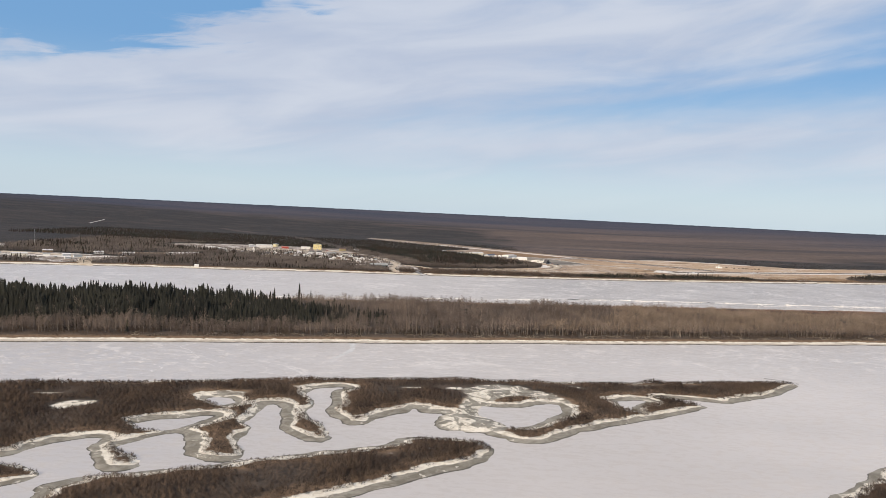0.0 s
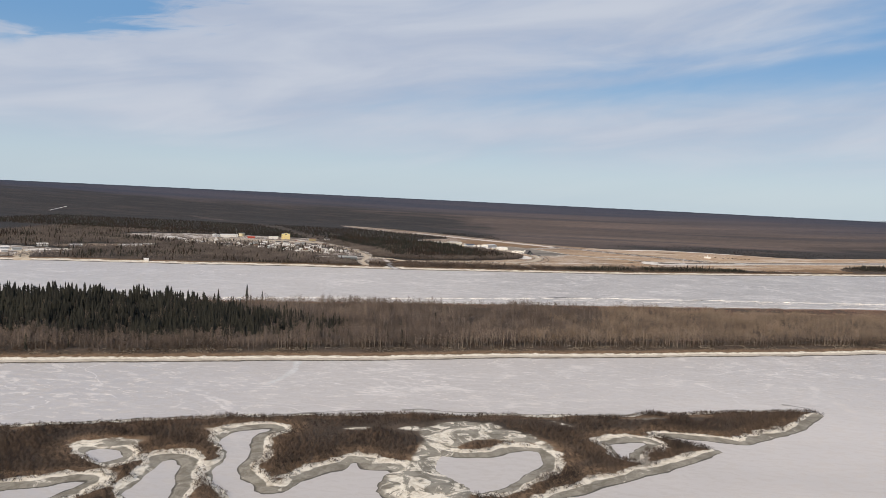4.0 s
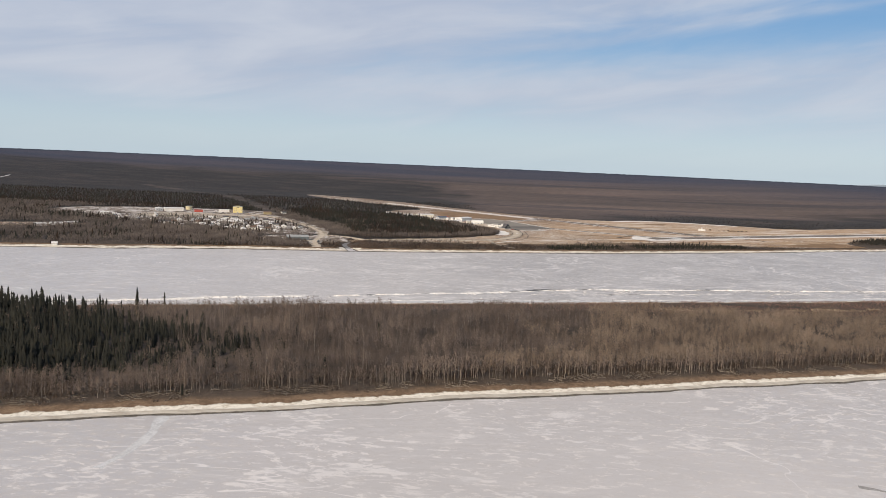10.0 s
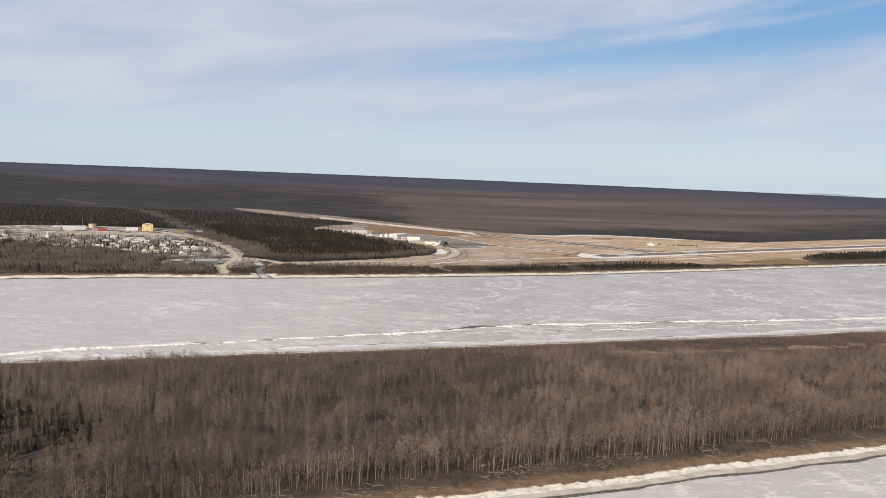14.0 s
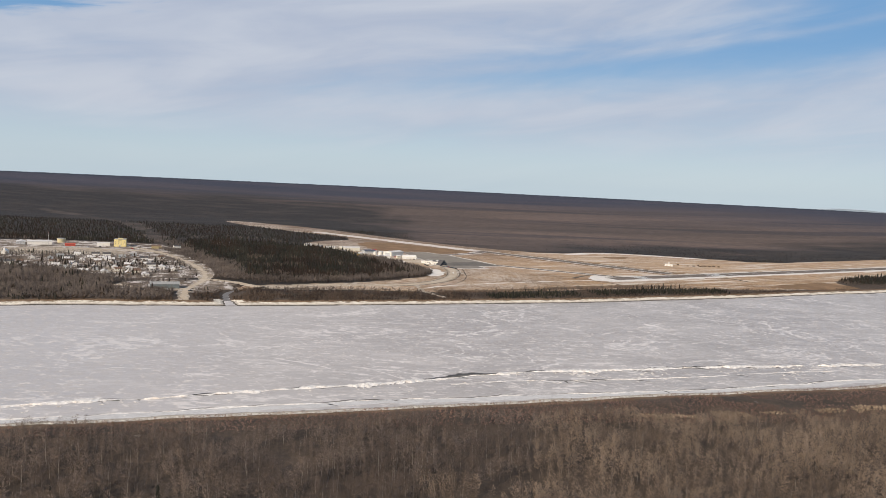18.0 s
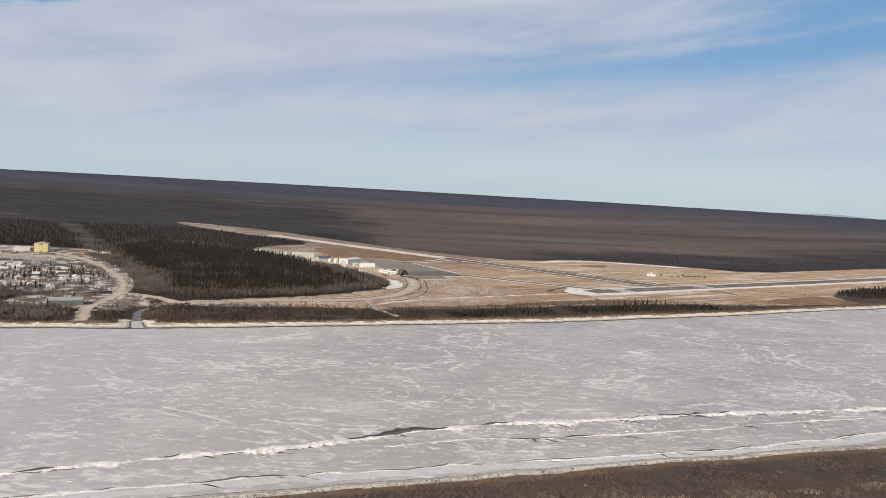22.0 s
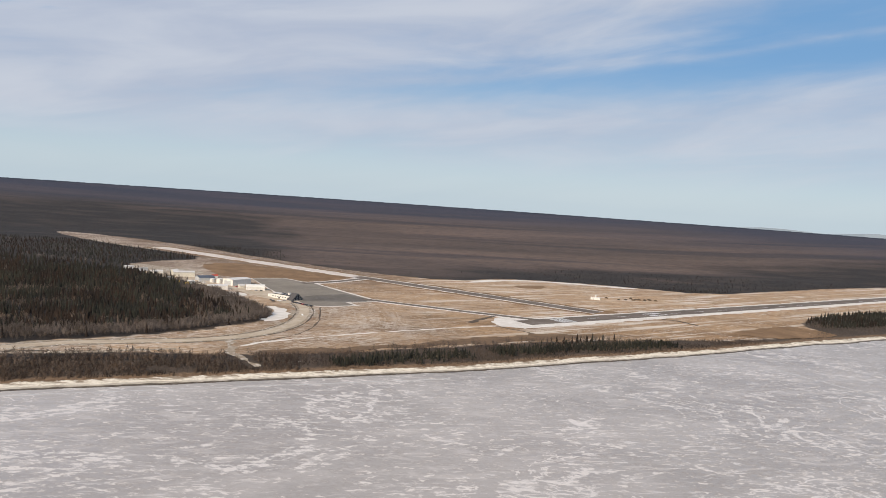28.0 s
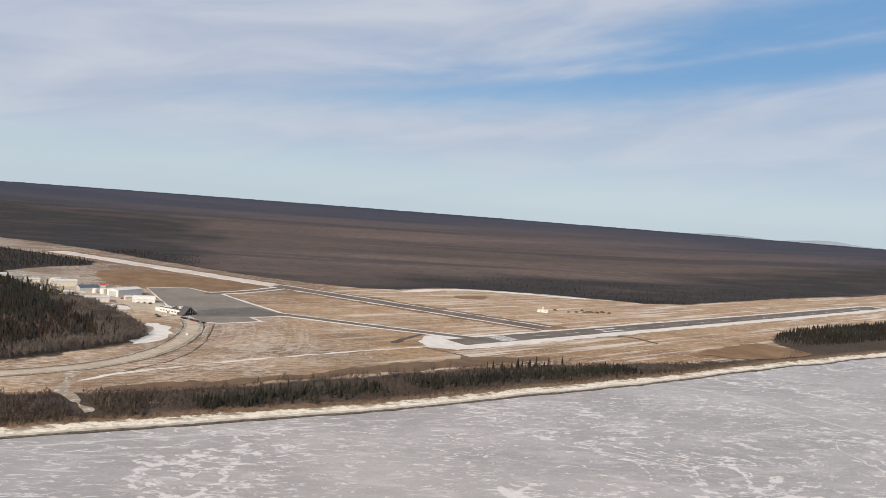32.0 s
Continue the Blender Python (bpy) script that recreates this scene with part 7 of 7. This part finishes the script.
water_tank(-512, 2020)
building("red_hall", -474, 1966, 22, 9, 17, 3.2, 1.6, "gable", W_RED, W_RED, "long low bright red hall in the town", "building",
         wins=[("-x", 5, 2.0, 1.2, 1.0), ("-y", 2, 2.0, 1.2, 1.0)], doors=[("-x", 0, 1.2, 2.1, DOOR)])
bpy.data.objects["red_hall"].matrix_basis = ground_pose(-474, 1966, -68)
building("hospital", -530, 1972, -66, 16, 40, 5.6, 1.8, "gable", W_WHITE, R_SNOW, "long white institutional building with a snowy roof", "building",
         wins=[("-x", 9, 3.0, 1.5, 1.3), ("-y", 3, 3.0, 1.5, 1.3)], doors=[("-x", 2, 2.2, 2.3, DOOR)], extras=chimney(2, 8, 6, 10))
building("hospital_wing", -560, 1966, 24, 14, 26, 4.8, 1.6, "gable", W_GREY, R_SNOW, "grey side wing with a snow-covered roof", "building",
         wins=[("-x", 5, 2.6, 1.5, 1.2), ("-y", 3, 2.6, 1.5, 1.2)], doors=[("-y", 0, 1.4, 2.1, DOOR)])
building("ochre_hall", -327, 1983, -72, 12, 17, 5.2, 1.5, "gable", W_OLIVE, R_BROWN, "ochre-brown hall at the edge of town", "building",
         wins=[("-x", 5, 3.0, 1.3, 1.2)], doors=[("-x", 6, 2.2, 2.4, DOOR)])
building("warehouse", -176, 1510, -74, 15, 34, 5.6, 2.2, "gable", W_TEAL, R_GREY, "long slate-grey warehouse with a pale metal roof", "warehouse",
         wins=[], doors=[("-x", -11, 3.6, 3.8, W_WHITE), ("-x", 3, 3.2, 3.4, W_WHITE), ("-x", 13, 1.1, 2.1, DOOR)])


def steeple(root):
    tower = part("tower", box(2.6, 2.6, 8.0, 0, -6.2, -0.3), W_WHITE, root)
    sp = bmesh.new()
    bmesh.ops.create_cone(sp, cap_ends=True, segments=4, radius1=2.0, radius2=0.05, depth=4.2, matrix=pose(0, -6.2, 9.8, 0, 0, 45))
    part("spire", sp, R_SNOW, tower)


building("church", -511, 1808, 14, 8, 14, 4.0, 3.4, "gable", W_WHITE, R_SNOW, "small white wooden church with a pointed spire", "church",
         wins=[("-x", 4, 2.3, 0.9, 1.5), ("+x", 4, 2.3, 0.9, 1.5)], doors=[("-y", 2.6, 1.2, 2.2, DOOR)], extras=steeple)

HOUSE_STYLES = [
    (9, 12, 3.0, 2.2, W_WHITE, R_SNOW, "white clapboard house with a snowy gable roof"), (8, 13, 3.0, 1.8, W_GREY, R_DARK, "grey house with a dark shingle roof"),
    (8, 11, 3.0, 2.4, W_CREAM, R_BROWN, "cream house with a brown shingle roof"), (9, 12, 3.1, 2.0, W_PALEBLUE, R_GREY, "pale blue house with a grey metal roof"),
    (8, 12, 3.0, 2.1, W_BROWN, R_SNOW, "brown timber house with snow on its roof"), (9, 14, 5.2, 2.2, W_WHITE, R_DARK, "two-storey white house with a dark roof"),
    (10, 18, 3.2, 1.7, W_WHITE, R_SNOW, "long white row house with a snowy roof"), (7, 9, 2.8, 1.9, W_BLUE, R_SNOW, "small blue house with a snow-covered roof")]
HOUSES = []


def house_kind(k, style, group):
    w, d, h, rise, wall, roof, label = style
    w, d, h = w * 0.85, d * 0.85, h * 0.95
    ob = building("house", 0, 0, 0, w, d, h, rise, "gable", wall, roof, label, "house",
                  wins=[("-x", 3, 1.75, 1.2, 1.1), ("+x", 3, 1.75, 1.2, 1.1), ("-y", 2, 1.75, 1.1, 1.1)] + ([("-x", 3, 4.2, 1.1, 1.1)] if h > 5 else []),
                  doors=[("-x", d * 0.34, 1.0, 2.05, DOOR), ("-y", 0, 1.0, 2.05, DOOR)], group=group, extras=chimney(w * 0.18, d * 0.2, h + 0.3, h + rise + 0.8))
    return ob


def settle_town():
    spots = [(-288, 1787, -68), (-288, 1713, -70), (-253, 1645, -70), (-319, 1628, -66), (-368, 1710, -66), (-398, 1716, -66), (-272, 1823, -66), (-265, 1730, -70), (-403, 1677, -66),
             (-407, 1652, -66), (-464, 1704, -70), (-438, 1701, -66), (-442, 1676, -70), (-369, 1784, -66), (-335, 1769, -66), (-331, 1814, -66), (-324, 1848, -66), (-211, 1677, 20),
             (-205, 1703, 20), (-293, 1994, -60)]
    r = np.random.default_rng(44)
    for row, (ax, ay, bx, by) in enumerate([(-470, 1690, -230, 1668), (-470, 1722, -240, 1700), (-460, 1756, -250, 1738), (-440, 1790, -260, 1775), (-420, 1822, -285, 1812), (-560, 1745, -480, 1720),
                                            (-600, 1800, -540, 1770), (-250, 1690, -190, 1730), (-430, 1672, -240, 1642), (-330, 1648, -215, 1600), (-200, 1760, -176, 1660), (-640, 1830, -560, 1790)]):
        n = max(2, int(math.hypot(bx - ax, by - ay) / 25))
        for k in range(n):
            u = (k + 0.5) / n
            x, y = ax + (bx - ax) * u + r.normal(0, 4), ay + (by - ay) * u + r.normal(0, 4)
            if all(math.hypot(x - p[0], y - p[1]) > 16.5 for p in spots) and float(line_distance(ROADS["town"][0], np.array([x]), np.array([y]))[0]) > 14:
                spots.append((x, y, float(r.choice([-68, -66, 22, 24]))))
    kinds = [house_kind(k, s, "houses in the town") for k, s in enumerate(HOUSE_STYLES)]
    order = r.integers(0, len(kinds), len(spots))
    used = set()
    for (x, y, yaw), k in zip(spots, order):
        m = ground_pose(x, y, yaw)
        HOUSES.append((x, y))
        if k in used:
            copy_thing(kinds[k], m)
        else:
            used.add(k)
            kinds[k].matrix_basis = m
    for k, kind in enumerate(kinds):
        if k not in used:
            kind.matrix_basis = ground_pose(-350 + 20 * k, 1880, -66)


settle_town()


def west_shed(x, y, yaw, w, d, h, wall, roof, label):
    building("river_shed", x, y, yaw, w, d, h, 1.8, "gable", wall, roof, label, "shed", wins=[("-x", 3, h * 0.55, 1.2, 1.0), ("-y", 2, h * 0.55, 1.2, 1.0)],
             doors=[("-x", d * 0.3, 3.0, min(3.0, h - 0.4), W_GREY), ("-y", 0, 1.1, 2.1, DOOR)], group="western river sheds")


for args in ((-803, 1344, -62, 14, 26, 6.0, W_CREAM, R_SNOW, "large cream shed at the western landing"), (-894, 1404, -50, 9, 16, 4.0, W_WHITE, R_SNOW, "white shed beside the west landing"),
             (-852, 1356, -50, 9, 14, 4.0, W_WHITE, R_GREY, "white shed with a grey roof at the landing"), (-747, 1400, -48, 8, 14, 3.6, W_GREY, R_SNOW, "grey river shed with a snowy roof"),
             (-716, 1346, -48, 7, 10, 3.4, W_WHITE, R_SNOW, "small white hut above the river bank"), (-718, 1386, -48, 8, 14, 3.6, W_PALEBLUE, R_GREY, "pale blue shed near the ramp"),
             (-728, 1486, -52, 9, 18, 4.2, W_WHITE, R_SNOW, "white building against the dark trees"), (-676, 1504, -52, 9, 22, 3.8, W_GREY, R_SNOW, "grey building in the snowy clearing"),
             (-824, 1474, -56, 8, 18, 3.6, W_BROWN, R_SNOW, "brown timber shed with a snowy roof"), (-973, 1560, -58, 9, 15, 4.0, W_WHITE, R_SNOW, "white house in the field edge"),
             (-780, 1392, -60, 7, 12, 3.2, W_WHITE, R_GREY, "white store beside the landing yard"), (-930, 1372, -50, 10, 18, 4.4, W_CREAM, R_GREY, "cream depot at the landing"),
             (-610, 1556, -52, 8, 20, 3.4, W_WHITE, R_SNOW, "white row house half hidden by trees"), (-594, 1576, -52, 8, 20, 3.4, W_WHITE, R_SNOW, "white row house half hidden by trees"),
             (-578, 1598, -52, 8, 20, 3.4, W_CREAM, R_SNOW, "cream row house half hidden by trees"), (-479, 1338, -70, 5, 7, 2.8, W_WHITE, R_SNOW, "tiny white hut on the river bank")):
    west_shed(*args)


def mast(x, y, h):
    root = tagged(new("radio_mast"), "slender steel lattice radio mast above the trees", "mast")
    for a in range(3):
        leg = bmesh.new()
        cx, cy = 0.5 * math.cos(a * 2.094), 0.5 * math.sin(a * 2.094)
        bmesh.ops.create_cone(leg, cap_ends=True, segments=6, radius1=0.09, radius2=0.07, depth=h, matrix=Matrix.Translation((cx, cy, h / 2 - 0.3)))
        part("leg", leg, METAL, root)
    br = bmesh.new()
    for k in range(int(h / 1.5)):
        for a in range(3):
            p = Vector((0.5 * math.cos(a * 2.094), 0.5 * math.sin(a * 2.094), 1.5 * k))
            q = Vector((0.5 * math.cos((a + 1) * 2.094), 0.5 * math.sin((a + 1) * 2.094), 1.5 * k + 1.5))
            bmesh.ops.create_cone(br, cap_ends=False, segments=4, radius1=0.04, radius2=0.04, depth=(q - p).length,
                                  matrix=Matrix.Translation((p + q) / 2) @ (q - p).to_track_quat("Z", "Y").to_matrix().to_4x4())
    part("bracing", br, METAL, root)
    part("beacon", drum(0.25, 0.6, h - 0.3, 8), W_RED, root)
    root.matrix_basis = ground_pose(x, y, 0)


mast(-952, 1650, 34)
mast(-505, 1950, 24)
mainland_woods()
shore_spruces()
